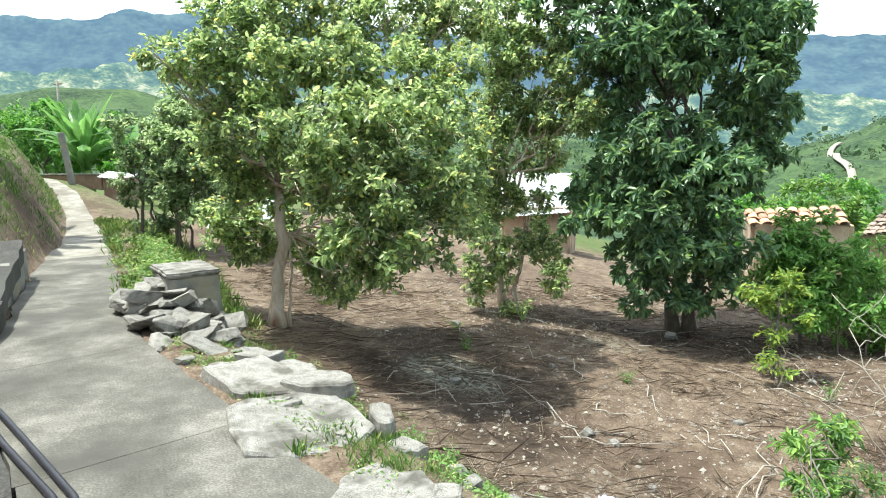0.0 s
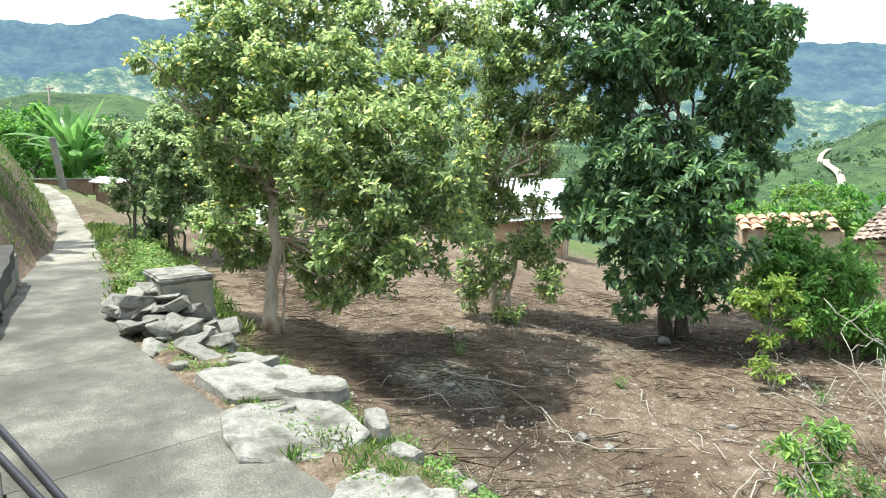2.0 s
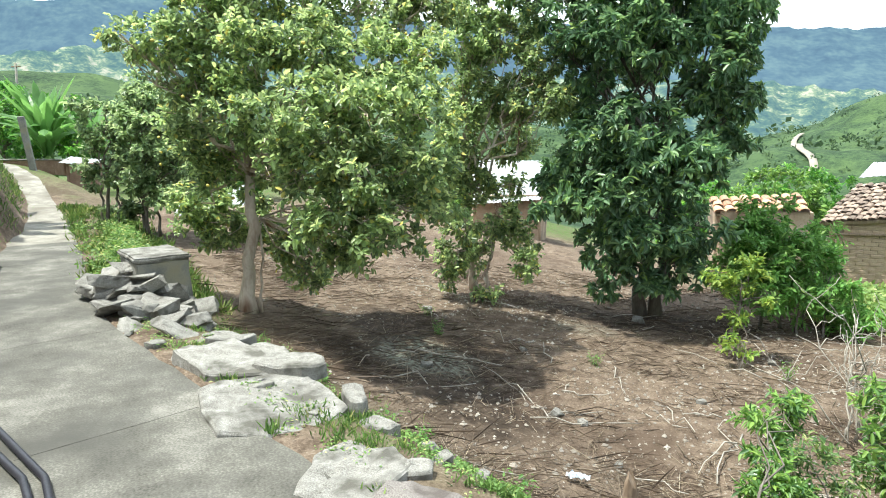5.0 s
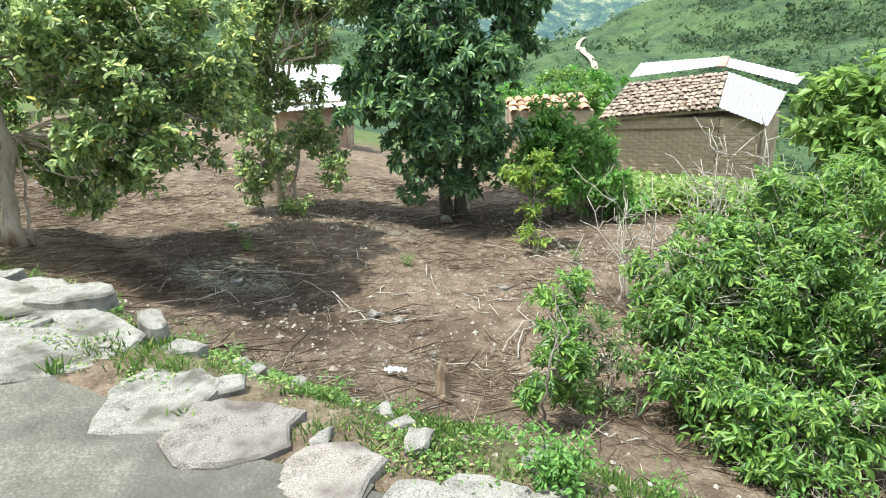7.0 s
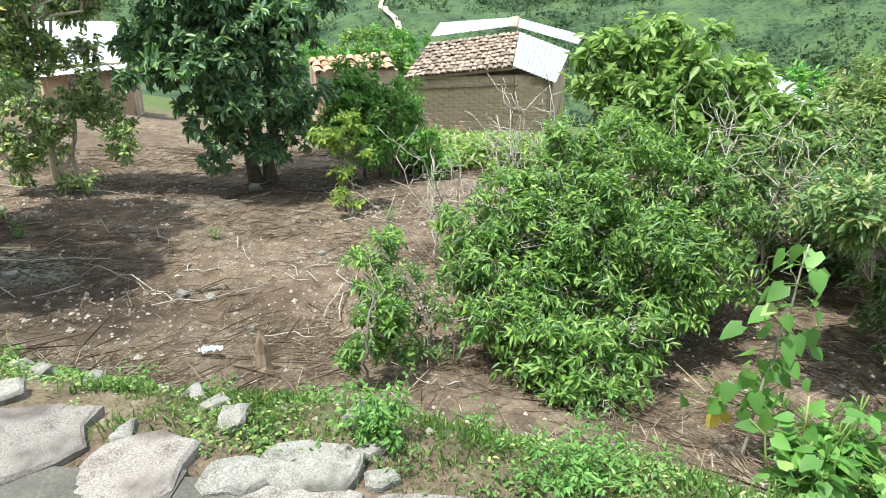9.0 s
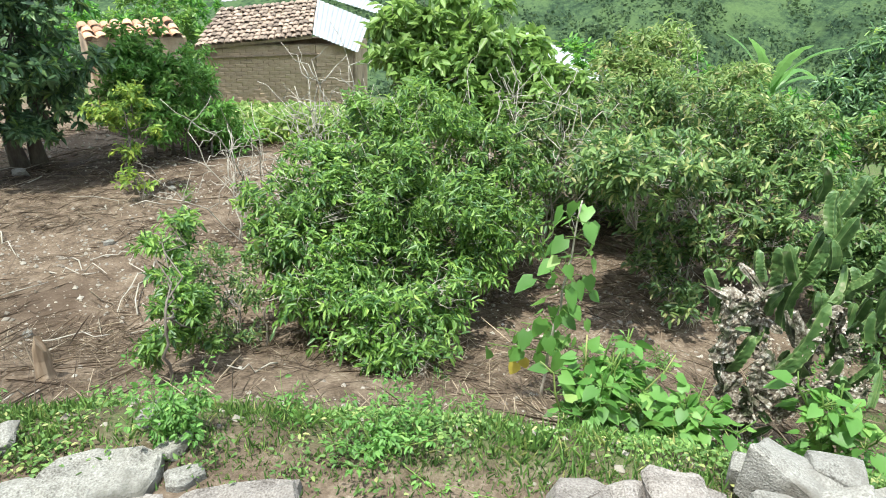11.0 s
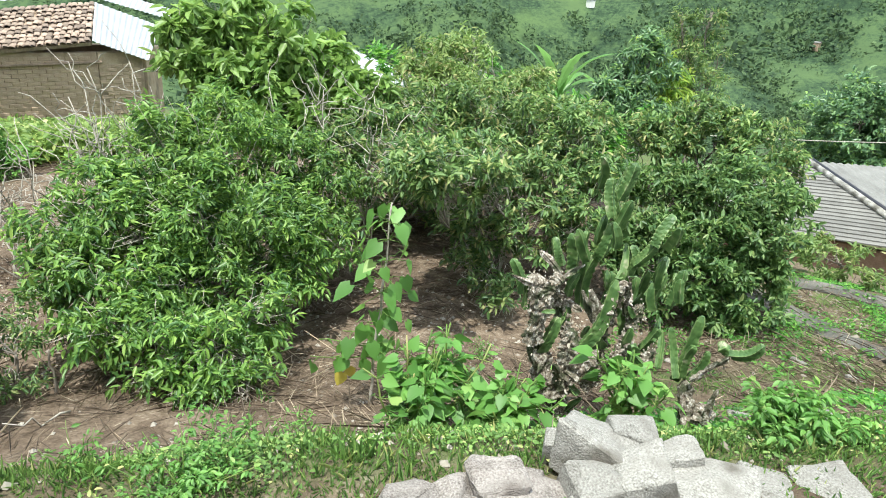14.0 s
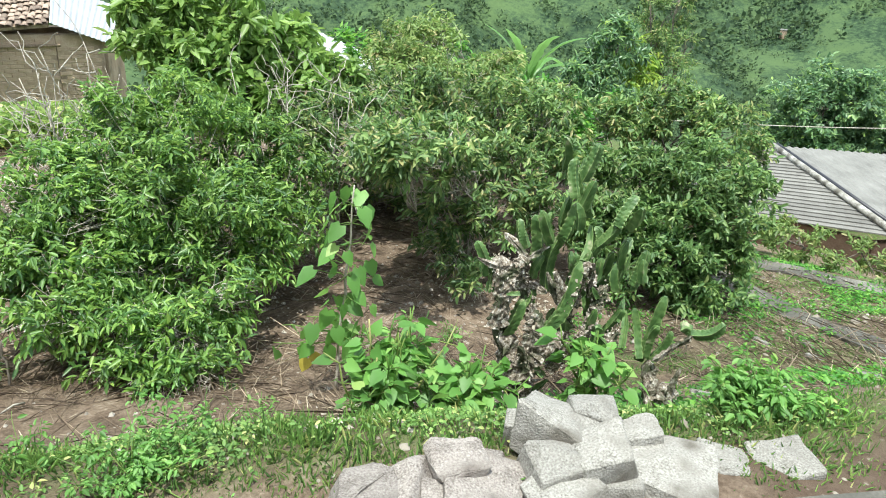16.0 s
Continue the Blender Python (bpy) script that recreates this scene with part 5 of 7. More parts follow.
plant("shrub", "tangled green thicket with dry grey twigs", "shrub", (6.00, 3.70),
      [(5.65, 5.09, 0.03, 0.42, 0.9), (6.03, 4.80, 0.19, 0.46, 0.9), (6.35, 4.38, 0.29, 0.51, 0.9), (6.59, 3.83, 0.28, 0.50, 0.9), (6.66, 3.29, 0.31, 0.35, 0.9), (5.67, 4.44, -0.24, 0.41, 0.9), (5.81, 3.75, -0.19, 0.47, 0.9), (6.09, 3.30, -0.09, 0.41, 0.9), (5.23, 3.54, -0.69, 0.39, 0.9), (5.50, 3.12, -0.56, 0.39, 0.9), (5.01, 3.15, -1.03, 0.24, 0.9), (4.92, 2.92, -1.19, 0.14, 0.9), (5.04, 3.47, -0.94, 0.19, 0.9), (5.87, 2.86, -0.31, 0.32, 0.9), (6.65, 3.09, 0.01, 0.38, 0.9), (7.20, 3.31, 0.35, 0.33, 0.9), (7.05, 3.84, 0.06, 0.41, 0.9), (6.39, 2.67, -0.11, 0.29, 0.9)] +
      [(5.73, 2.68, -0.53, 0.23, 0.9), (5.62, 4.67, -0.12, 0.30, 0.9), (5.05, 4.84, -0.18, 0.32, 0.9), (4.89, 5.14, 0.00, 0.31, 0.9), (6.09, 5.34, 0.33, 0.33, 0.9), (5.34, 5.26, 0.17, 0.30, 0.9), (6.63, 5.64, -1.43, 0.43, 0.9), (6.92, 5.28, -1.12, 0.49, 0.9), (6.20, 5.82, -1.14, 0.37, 0.9), (6.34, 5.36, -0.63, 0.46, 0.9), (5.27, 5.33, -0.54, 0.28, 0.9), (6.82, 5.09, -0.48, 0.46, 0.9), (4.35, 3.55, 0.04, 0.25, 0.7), (4.62, 3.38, 0.10, 0.26, 0.7), (4.32, 3.88, 0.10, 0.22, 0.7), (4.84, 3.24, -0.01, 0.23, 0.7), (4.79, 3.80, 0.13, 0.28, 0.7), (5.17, 3.64, 0.19, 0.28, 0.7)] +
      [(4.07, 3.11, 0.31, 0.31, 0.7), (4.02, 3.47, 0.33, 0.27, 0.7), (4.50, 3.03, 0.31, 0.28, 0.7)],
      "dull_leaf", 43, density=980, per=7, twig=0.14, length=0.095, ratio=0.32, trunks=((0, 0, 0.03, 0.5), (0.5, -0.3, 0.03, 0.6), (0.3, 0.5, 0.03, 0.6)), limb_r=0.014, twigs_shown=26, twig_mat="dry_twig", hang=0.3, inner=0.3, clump=0.11, reach=(0.85, 1.3))
plant("shrub", "leafy thicket with feathery light green top", "shrub", (7.40, 5.60),
      [(7.88, 6.01, 0.77, 0.38, 0.9), (8.36, 6.03, 0.95, 0.33, 0.9), (7.89, 6.63, 0.78, 0.32, 0.9), (7.36, 5.70, 0.42, 0.42, 0.9), (7.72, 5.21, 0.37, 0.47, 0.9), (7.92, 4.52, 0.41, 0.39, 0.9), (7.32, 6.37, 0.46, 0.30, 0.9), (8.11, 4.98, 0.29, 0.41, 0.9)],
      "feather_leaf", 44, density=800, per=8, twig=0.18, length=0.11, ratio=0.3, trunks=((0, 0, 0.04, 0.8), (0.6, -0.3, 0.03, 0.8)), limb_r=0.018, twigs_shown=14, twig_mat="dry_twig", hang=0.4, clump=0.12)
plant("shrub", "rounded dense dark green shrub beside the lower walk", "shrub", (6.75, 1.50),
      [(7.12, 1.82, -0.21, 0.46, 0.9), (7.12, 1.38, -0.10, 0.44, 0.9), (7.00, 2.25, -0.19, 0.35, 0.9), (6.80, 1.47, -0.55, 0.48, 0.9), (6.98, 1.07, -0.48, 0.34, 0.9), (6.58, 1.54, -0.96, 0.39, 0.9), (6.77, 1.12, -0.97, 0.40, 0.9), (6.55, 1.18, -1.24, 0.24, 0.9), (6.71, 1.83, -0.64, 0.31, 0.9), (7.28, 1.05, -0.11, 0.21, 0.9), (6.37, 2.23, -0.48, 0.30, 0.9), (6.46, 1.97, -0.68, 0.30, 0.9), (6.07, 2.17, -0.76, 0.26, 0.9), (6.18, 1.86, -1.01, 0.22, 0.9), (6.05, 2.50, -0.60, 0.26, 0.9)],
      "round_leaf", 45, density=1700, per=7, twig=0.12, length=0.088, ratio=0.36, trunks=((0, 0, 0.045, 0.5), (0.25, 0.2, 0.03, 0.5)), limb_r=0.018, twigs_shown=8, inner=0.25, lump=0.2, clump=0.1)
plant("shrub", "grey-green leafy shrub behind the thicket", "shrub", (9.00, 2.30),
      [(9.14, 3.08, 0.01, 0.47, 0.9), (9.13, 2.43, 0.05, 0.51, 0.9), (8.97, 1.82, 0.06, 0.45, 0.9), (8.85, 1.40, -0.11, 0.30, 0.9), (9.25, 2.77, 0.34, 0.35, 0.9), (8.92, 3.41, 0.02, 0.34, 0.9), (9.30, 2.21, 0.27, 0.28, 0.9)],
      "dull_leaf", 46, density=900, per=7, twig=0.14, length=0.1, ratio=0.34, trunks=((0, 0, 0.05, 1.0),), limb_r=0.022, twigs_shown=8, clump=0.11)
plant("shrub", "bushy young shrub beside the mango tree", "shrub", (1.95, 11.30),
      [(1.84, 11.50, -0.22, 0.61, 0.9), (2.00, 11.78, 0.20, 0.49, 0.9), (2.26, 11.22, -0.30, 0.43, 0.9), (1.56, 11.74, -0.10, 0.42, 0.9), (1.76, 11.92, 0.35, 0.32, 0.9), (1.99, 10.86, -0.73, 0.36, 0.9), (1.37, 11.16, -0.46, 0.30, 0.9)],
      "weed_leaf", 47, density=560, per=7, twig=0.18, length=0.13, ratio=0.36, trunks=((0, 0, 0.03, 0.7), (0.3, 0.1, 0.03, 0.7)), limb_r=0.018, twigs_shown=9, clump=0.12)
plant("shrub", "low hedge of leafy weeds below the adobe house", "shrub", (3.00, 11.50),
      [(2.86, 11.70, -0.64, 0.43, 0.9), (3.03, 11.24, -1.02, 0.40, 0.9), (2.82, 12.12, -0.19, 0.24, 0.9), (2.52, 11.16, -0.92, 0.31, 0.9), (3.23, 10.97, -1.13, 0.31, 0.9), (3.00, 12.07, 0.08, 0.18, 0.9)],
      "weed_leaf", 48, density=620, per=7, twig=0.16, length=0.11, ratio=0.3, trunks=((0, 0, 0.02, 0.4), (0.4, 0, 0.02, 0.4), (-0.4, 0, 0.02, 0.4)), limb_r=0.012, twigs_shown=9, clump=0.12)
plant("shrub", "bright leafy weeds with arching stems beside the mango", "shrub", (2.40, 10.90),
      [(1.64, 11.52, 0.15, 0.37, 0.9), (2.14, 11.63, 0.24, 0.42, 0.9), (2.57, 11.33, -0.06, 0.41, 0.9), (1.91, 11.06, -0.32, 0.36, 0.9), (2.83, 11.06, -0.44, 0.38, 0.9), (2.41, 10.96, -0.62, 0.33, 0.9), (1.69, 10.70, -0.79, 0.23, 0.9)],
      "weed_leaf", 62, density=480, per=7, twig=0.18, length=0.13, ratio=0.34, trunks=((0, 0, 0.02, 0.5), (0.4, 0.1, 0.02, 0.5)), limb_r=0.014, twigs_shown=10, clump=0.13)
plant("sapling", "yellow-green sapling with sparse airy leaves", "sapling", (1.32, 9.60),
      [(1.34, 9.65, -0.27, 0.37, 0.7), (1.07, 9.69, -0.44, 0.21, 0.7), (1.69, 9.60, -0.43, 0.25, 0.7), (1.42, 9.74, -0.02, 0.19, 0.7), (1.30, 9.26, -1.21, 0.19, 0.7), (1.36, 8.94, -1.54, 0.16, 0.7), (1.29, 9.56, -0.79, 0.12, 0.7)],
      "yellow_leaf", 49, density=400, per=6, twig=0.16, length=0.1, ratio=0.36, trunks=((0, 0, 0.018, 0.9),), limb_r=0.01, twigs_shown=8, inner=0.2, clump=0.1)
plant("sapling", "slim coffee sapling with fresh green leaves", "sapling", (0.60, 3.82),
      [(0.84, 4.67, -0.26, 0.16, 0.9), (0.92, 4.76, -0.12, 0.09, 0.9), (0.80, 4.47, -0.49, 0.10, 0.9), (0.72, 4.18, -0.68, 0.19, 0.9), (0.82, 4.26, -0.61, 0.16, 0.9), (0.61, 4.05, -0.76, 0.11, 0.9), (0.86, 4.16, -0.77, 0.13, 0.9)],
      "coffee_leaf", 50, density=2600, per=8, twig=0.1, length=0.075, ratio=0.28, trunks=((0, 0, 0.012, 0.6),), limb_r=0.008, twigs_shown=8, inner=0.3, clump=0.07)
plant("shrub", "fine-leaved grey-green shrub beside the coffee bush", "shrub", (1.30, 4.55),
      [(1.15, 4.91, -0.64, 0.19, 1), (1.19, 4.69, -0.92, 0.20, 1), (1.24, 4.57, -1.13, 0.14, 1), (1.07, 4.82, -0.81, 0.14, 1), (1.44, 4.93, -0.84, 0.17, 1)],
      "dull_leaf", 56, density=1800, per=7, twig=0.12, length=0.06, ratio=0.28, trunks=((0, 0, 0.01, 0.4), (0.15, -0.1, 0.01, 0.4)), limb_r=0.007, twigs_shown=10, twig_mat="dry_twig", inner=0.25, clump=0.08)
plant("loquat_tree", "narrow tree with dark ribbed leaves in tiers", "tree", (12.35, 5.60),
      [(12.14, 5.04, 0.14, 0.55, 0.9), (12.06, 5.22, -0.32, 0.52, 0.9), (12.44, 4.82, 0.72, 0.44, 0.9), (12.52, 4.90, 1.05, 0.28, 0.9), (12.07, 4.68, -0.34, 0.50, 0.9), (11.92, 5.28, 0.07, 0.33, 0.9)],
      "mango_leaf", 52, density=520, per=10, twig=0.12, length=0.17, ratio=0.26, trunks=((0, 0, 0.08, 2.0),), limb_r=0.03, twigs_shown=8, rosette=True, hang=0.3, inner=0.4, clump=0.2)
plant("tree", "slender tree with drooping yellowish leaves", "tree", (13.10, 4.60),
      [(13.00, 4.48, 0.22, 0.41, 0.9), (13.02, 4.99, 0.98, 0.27, 0.9), (12.78, 4.49, -0.15, 0.38, 0.9), (12.88, 4.20, -0.06, 0.29, 0.9)],
      "yellow_leaf", 61, density=330, per=8, twig=0.2, length=0.2, ratio=0.24, trunks=((0, 0, 0.06, 1.6),), limb_r=0.025, twigs_shown=8, hang=0.8, inner=0.3, clump=0.16)
plant("tree", "light feathery tree with small dull leaves", "tree", (13.90, 4.30),
      [(13.93, 4.54, 1.27, 0.56, 1), (13.86, 4.44, 0.69, 0.49, 1), (13.92, 4.87, 1.47, 0.28, 1), (14.09, 4.36, 1.72, 0.21, 1), (13.76, 4.08, 0.35, 0.46, 1), (14.07, 4.08, 0.95, 0.25, 1)],
      "dull_leaf", 53, density=420, per=8, twig=0.2, length=0.1, ratio=0.3, trunks=((0, 0, 0.07, 2.0),), limb_r=0.025, twigs_shown=10, inner=0.2, clump=0.15)
plant("shrub", "low yellowish shrub beside the grey house", "shrub", (10.30, 0.60),
      [(10.4, 0.75, -1.45, 0.5, 0.9), (10.0, 0.1, -1.55, 0.4, 0.8), (9.8, -0.5, -1.45, 0.35, 0.8), (10.7, 1.2, -1.5, 0.4, 0.8)],
      "feather_leaf", 59, density=420, per=7, twig=0.14, length=0.1, ratio=0.36, trunks=((0, 0, 0.02, 0.3),), limb_r=0.012, twigs_shown=8)
plant("shrub", "leafy thicket under the houses with mixed greens", "shrub", (9.5, 7.5),
      [(9.2, 7.2, -0.3, 1.0, 0.8), (10.3, 6.6, -0.5, 1.0, 0.8), (8.8, 8.3, -0.2, 0.9, 0.8), (10.5, 5.2, -0.6, 1.0, 0.8), (9.6, 4.6, -0.5, 0.8, 0.8), (10.6, 4.0, -0.6, 0.9, 0.9), (10.3, 8.1, 0.35, 0.6, 0.8), (10.8, 7.5, 0.05, 0.6, 0.8)],
      "bright_leaf", 51, density=260, per=7, twig=0.2, length=0.14, ratio=0.36, trunks=((0, 0, 0.04, 0.8), (0.7, -1, 0.04, 0.8)), limb_r=0.025)
plant("tree", "broad dark tree behind the grey roof", "tree", (24.0, 2.4),
      [(24, 2.2, -1.2, 1.5, 0.9), (24.6, 0.6, -1.1, 1.5, 0.9), (24.3, 1.4, -2.4, 1.6, 0.9), (24.5, -1.2, -1.8, 1.5, 0.9), (24.6, -0.4, -2.8, 1.6, 0.9), (24.2, 3.0, -2.6, 1.2, 0.9)],
      "mango_leaf", 54, density=330, per=8, twig=0.3, length=0.2, ratio=0.4, trunks=((0, 0, 0.16, 2.5),), limb_r=0.06)
for k, (x, y, z, r) in enumerate(((-30.0, 23.5, 3.2, 2.4), (-33.0, 22.5, 3.0, 2.3), (-27.0, 24.5, 2.6, 1.8), (-26.0, 30.0, 2.4, 2.2), (-14.0, 19.5, 1.2, 1.5), (-8.0, 24.0, 0.6, 1.6), (2.5, 24.0, -0.8, 1.6), (5.0, 27.0, -0.6, 1.8), (7.0, 30.0, -0.7, 1.8))):
    plant("tree", "broadleaf tree with rounded crown among the houses", "tree", (x, y),
          [(x, y, z, r, 0.75), (x + r * 0.6, y - r * 0.3, z - r * 0.4, r * 0.7, 0.8), (x - r * 0.6, y, z - r * 0.3, r * 0.7, 0.8)],
          "coffee_leaf" if k % 2 else "bright_leaf", 60 + k, density=90, per=8, twig=0.3, length=0.22, ratio=0.4, trunks=((0, 0, 0.12, 1.4),), limb_r=0.06, group="trees among the houses")


def fruit():
    """Ripe guavas hanging among the leaves, as one scatter."""
    rng = np.random.default_rng(57)
    u = unit(rng, 40) * np.array([1.8, 1.1, 1.5])
    blob_field("guavas", u + np.array([-4.2, 6.6, 2.2]), rng.uniform(0.015, 0.023, 40), "fruit", "small yellow guavas among the leaves", 58, True)


fruit()

# ---- banana plants ----
def banana(x, y, scale, seed, count=8, stem=1.5, lean_to=1.25, broad=0.17, label="banana plant with long torn arching leaves"):
    rng = np.random.default_rng(seed)
    z = ground_z(x, y)
    ob = thing("banana_plant", (x, y, z - 0.02), label, "banana plant")
    h = stem * scale
    part("stem", tubes([[((0, 0, 0), 0.14 * scale), ((0.02, 0.01, h * 0.6), 0.11 * scale), ((0.03, 0, h), 0.06 * scale)]], 10), M["grass"], ob)
    for k in range(count):
        a = 2 * math.pi * (k + rng.uniform(-0.2, 0.2)) / count
        ln, lean = scale * rng.uniform(1.3, 2.0), rng.uniform(0.2, lean_to)
        bm = bmesh.new()
        rows = []
        for i in range(15):
            u = i / 14
            out, up = ln * math.sin(lean * (0.25 + 0.75 * u)) * u, ln * u * math.cos(lean * (0.2 + 1.1 * u))
            wd = broad * scale * math.sin(math.pi * min(1, u * 0.94 + 0.06)) ** 0.6
            c = Vector((math.cos(a) * out, math.sin(a) * out, h * 0.92 + up))
            s = Vector((-math.sin(a), math.cos(a), 0))
            tear = [rng.uniform(0.55, 1.0), rng.uniform(0.55, 1.0)]
            rows.append([bm.verts.new(c + s * wd * tear[0] - Vector((0, 0, wd * 0.35))), bm.verts.new(c), bm.verts.new(c - s * wd * tear[1] - Vector((0, 0, wd * 0.35)))])
        for i in range(14):
            for j in range(2):
                bm.faces.new((rows[i][j], rows[i][j + 1], rows[i + 1][j + 1], rows[i + 1][j]))
        part("leaf", bm, M["banana_leaf"], ob)


banana(13.75, 7.5, 1.25, 71, 8, 1.35, 1.3, 0.125)
banana(-22.9, 19.7, 1.9, 72, 20, 0.8, 0.9)
banana(-22.2, 19.0, 1.6, 75, 16, 0.7, 1.0)
banana(-21.6, 20.6, 1.6, 73, 13, 0.8, 0.9)
banana(-14.7, 8.6, 2.0, 79, 13, 0.95, 1.3)


# ---- cactus ----
def cactus_limb(rng, ob, stem, old, ribs=4, steps=16):
    """One jointed column: a star of thick ribs that narrows at its joints and rounds off at the tip; old wood is swollen and broken."""
    root = ob.matrix_basis.translation
    a, b, r0 = Vector(stem[:3]) - root, Vector(stem[3:6]) - root, stem[6]
    bm = bmesh.new()
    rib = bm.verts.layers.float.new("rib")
    per = ribs * 4
    mid = Vector(rng.normal(0, 0.05, 3)) * (b - a).length
    way = (b - a).normalized()
    s = way.orthogonal().normalized()
    turn = rng.uniform(0, 6.28)
    s = s * math.cos(turn) + way.cross(s) * math.sin(turn)
    t = way.cross(s)
    rings = []
    for k in range(steps + 1):
        u = k / steps
        c = a.lerp(b, u) + mid * math.sin(math.pi * u)
        r = r0 * (0.92 + 0.1 * math.sin(math.pi * min(1, 0.15 + u * 0.8)))
        r *= 0.35 if k == steps else 0.85 if k == steps - 1 else 1.0
        if old:
            r *= rng.uniform(0.72, 1.28)
        ring = []
        for i in range(per):
            w = 2 * math.pi * i / per
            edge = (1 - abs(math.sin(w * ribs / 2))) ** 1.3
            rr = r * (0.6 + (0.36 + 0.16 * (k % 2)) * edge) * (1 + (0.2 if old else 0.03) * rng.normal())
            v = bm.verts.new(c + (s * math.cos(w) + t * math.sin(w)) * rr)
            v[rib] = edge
            ring.append(v)
        rings.append(ring)
    for k in range(steps):
        for i in range(per):
            j = (i + 1) % per
            bm.faces.new((rings[k][i], rings[k][j], rings[k + 1][j], rings[k + 1][i]))
    bm.faces.new(rings[-1])
    bm.faces.new(list(reversed(rings[0])))
    for f in bm.faces:
        f.smooth = False
    me = bpy.data.meshes.new("stem")
    bm.to_mesh(me)
    bm.free()
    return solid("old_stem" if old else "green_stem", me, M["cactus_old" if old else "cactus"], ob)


def bark_flakes(rng, ob, stems, per):
    """Peeling corky plates and dry rags over the old wood."""
    root = ob.matrix_basis.translation
    b, w = [], []
    for st in stems:
        a, c = Vector(st[:3]) - root, Vector(st[3:6]) - root
        for k in range(per):
            q = Vector(unit(rng, 1)[0])
            b.append(a.lerp(c, rng.random()) + q * st[6] * rng.uniform(0.6, 1.15))
            w.append((c - a).normalized() * rng.choice((-1.0, 1.0)) + q * 0.25 + Vector(rng.normal(0, 0.35, 3)))
    n = len(b)
    ln = rng.gamma(3.0, 0.0032, n) + 0.006
    tagged(solid("cork_bark", leaf_mesh("cork_bark", np.array(b), np.array(w), rng.normal(0, 1, (n, 3)), ln, ln * rng.uniform(0.4, 0.9, n), 0.3, 0.3), M["cork"], ob, "pale peeling cork and dry rags"), kind="stuff")


def cactus():
    rng = np.random.default_rng(81)
    ob = thing("cactus", (3.33, 1.45, ground_z(3.33, 1.45) - 0.05), "old branching column cactus, corky grey below and green at the tips", "cactus")
    old = [(3.31, 1.40, -0.95, 3.32, 1.50, -0.65, 0.094), (3.35, 1.48, -0.84, 3.25, 1.64, -0.27, 0.073), (3.18, 1.59, -0.32, 3.20, 1.63, 0.13, 0.058), (3.22, 1.43, -0.66, 3.24, 1.37, -0.15, 0.063), (3.37, 1.41, -0.37, 3.35, 1.58, -0.00, 0.052), (3.26, 1.41, -0.68, 3.29, 1.21, -0.25, 0.056), (3.41, 1.28, -0.43, 3.44, 1.25, -0.02, 0.052), (3.32, 1.27, -0.55, 3.39, 1.08, -0.23, 0.044), (3.31, 1.21, -0.13, 3.36, 1.15, 0.20, 0.042), (3.42, 1.12, -0.28, 3.47, 1.07, 0.04, 0.036), (3.38, 1.04, -0.40, 3.43, 0.94, -0.18, 0.036), (3.20, 1.58, -0.15, 3.24, 1.50, 0.16, 0.047), (3.21, 1.55, -0.88, 3.28, 1.44, -0.77, 0.051)]
    low = [(3.32, 1.43, ground_z(3.33, 1.45) - 0.05, 3.3, 1.5, -0.62, 0.1)]
    for st in low + old:
        cactus_limb(rng, ob, st, True, 4, 20)
    for k in range(26):
        st = old[int(rng.integers(len(old)))]
        p = Vector(st[:3]).lerp(Vector(st[3:6]), rng.uniform(0.2, 1.0)) + Vector(rng.normal(0, 0.05, 3))
        q = p + Vector(rng.normal(0, 0.08, 3)) + Vector((0, 0, rng.uniform(0.04, 0.2)))
        cactus_limb(rng, ob, (*p, *q, rng.uniform(0.016, 0.036)), k % 3 > 0, 4, 5)
    bark_flakes(rng, ob, old, 190)
    upper = [(3.34, 1.57, 0.18, 3.33, 1.61, 0.34, 0.030), (3.38, 1.51, 0.10, 3.33, 1.51, 0.39, 0.041), (3.33, 1.41, 0.31, 3.31, 1.41, 0.44, 0.026), (3.40, 1.36, 0.26, 3.39, 1.29, 0.51, 0.039), (3.46, 1.26, 0.45, 3.47, 1.26, 0.54, 0.025), (3.48, 1.24, 0.42, 3.43, 1.35, 0.68, 0.032), (3.34, 1.29, 0.55, 3.36, 1.34, 0.76, 0.031), (3.47, 1.32, 0.62, 3.48, 1.26, 0.84, 0.035), (3.52, 1.16, -0.21, 3.54, 1.28, 0.13, 0.037), (3.27, 1.30, -0.25, 3.33, 1.19, 0.20, 0.046), (3.30, 1.54, -0.27, 3.38, 1.50, -0.08, 0.042), (3.26, 1.59, -0.44, 3.27, 1.48, -0.13, 0.039), (3.16, 1.69, -0.00, 3.12, 1.76, 0.21, 0.030), (3.44, 1.06, 0.42, 3.51, 1.01, 0.60, 0.040)]
    side = [(3.47, 1.16, 0.27, 3.47, 1.06, 0.42, 0.032), (3.51, 1.19, 0.18, 3.52, 1.21, 0.36, 0.029), (3.63, 1.13, 0.05, 3.64, 1.13, 0.18, 0.030), (3.50, 1.03, 0.08, 3.56, 1.01, 0.25, 0.029), (3.58, 0.95, 0.05, 3.61, 0.92, 0.27, 0.032), (3.41, 1.41, -0.08, 3.39, 1.37, 0.28, 0.041), (3.56, 1.15, -0.02, 3.62, 1.09, 0.14, 0.030), (3.20, 1.67, -0.11, 3.19, 1.68, 0.11, 0.041), (3.43, 1.28, -0.03, 3.40, 1.26, 0.21, 0.030)]
    for st in upper + side:
        cactus_limb(rng, ob, st, False)
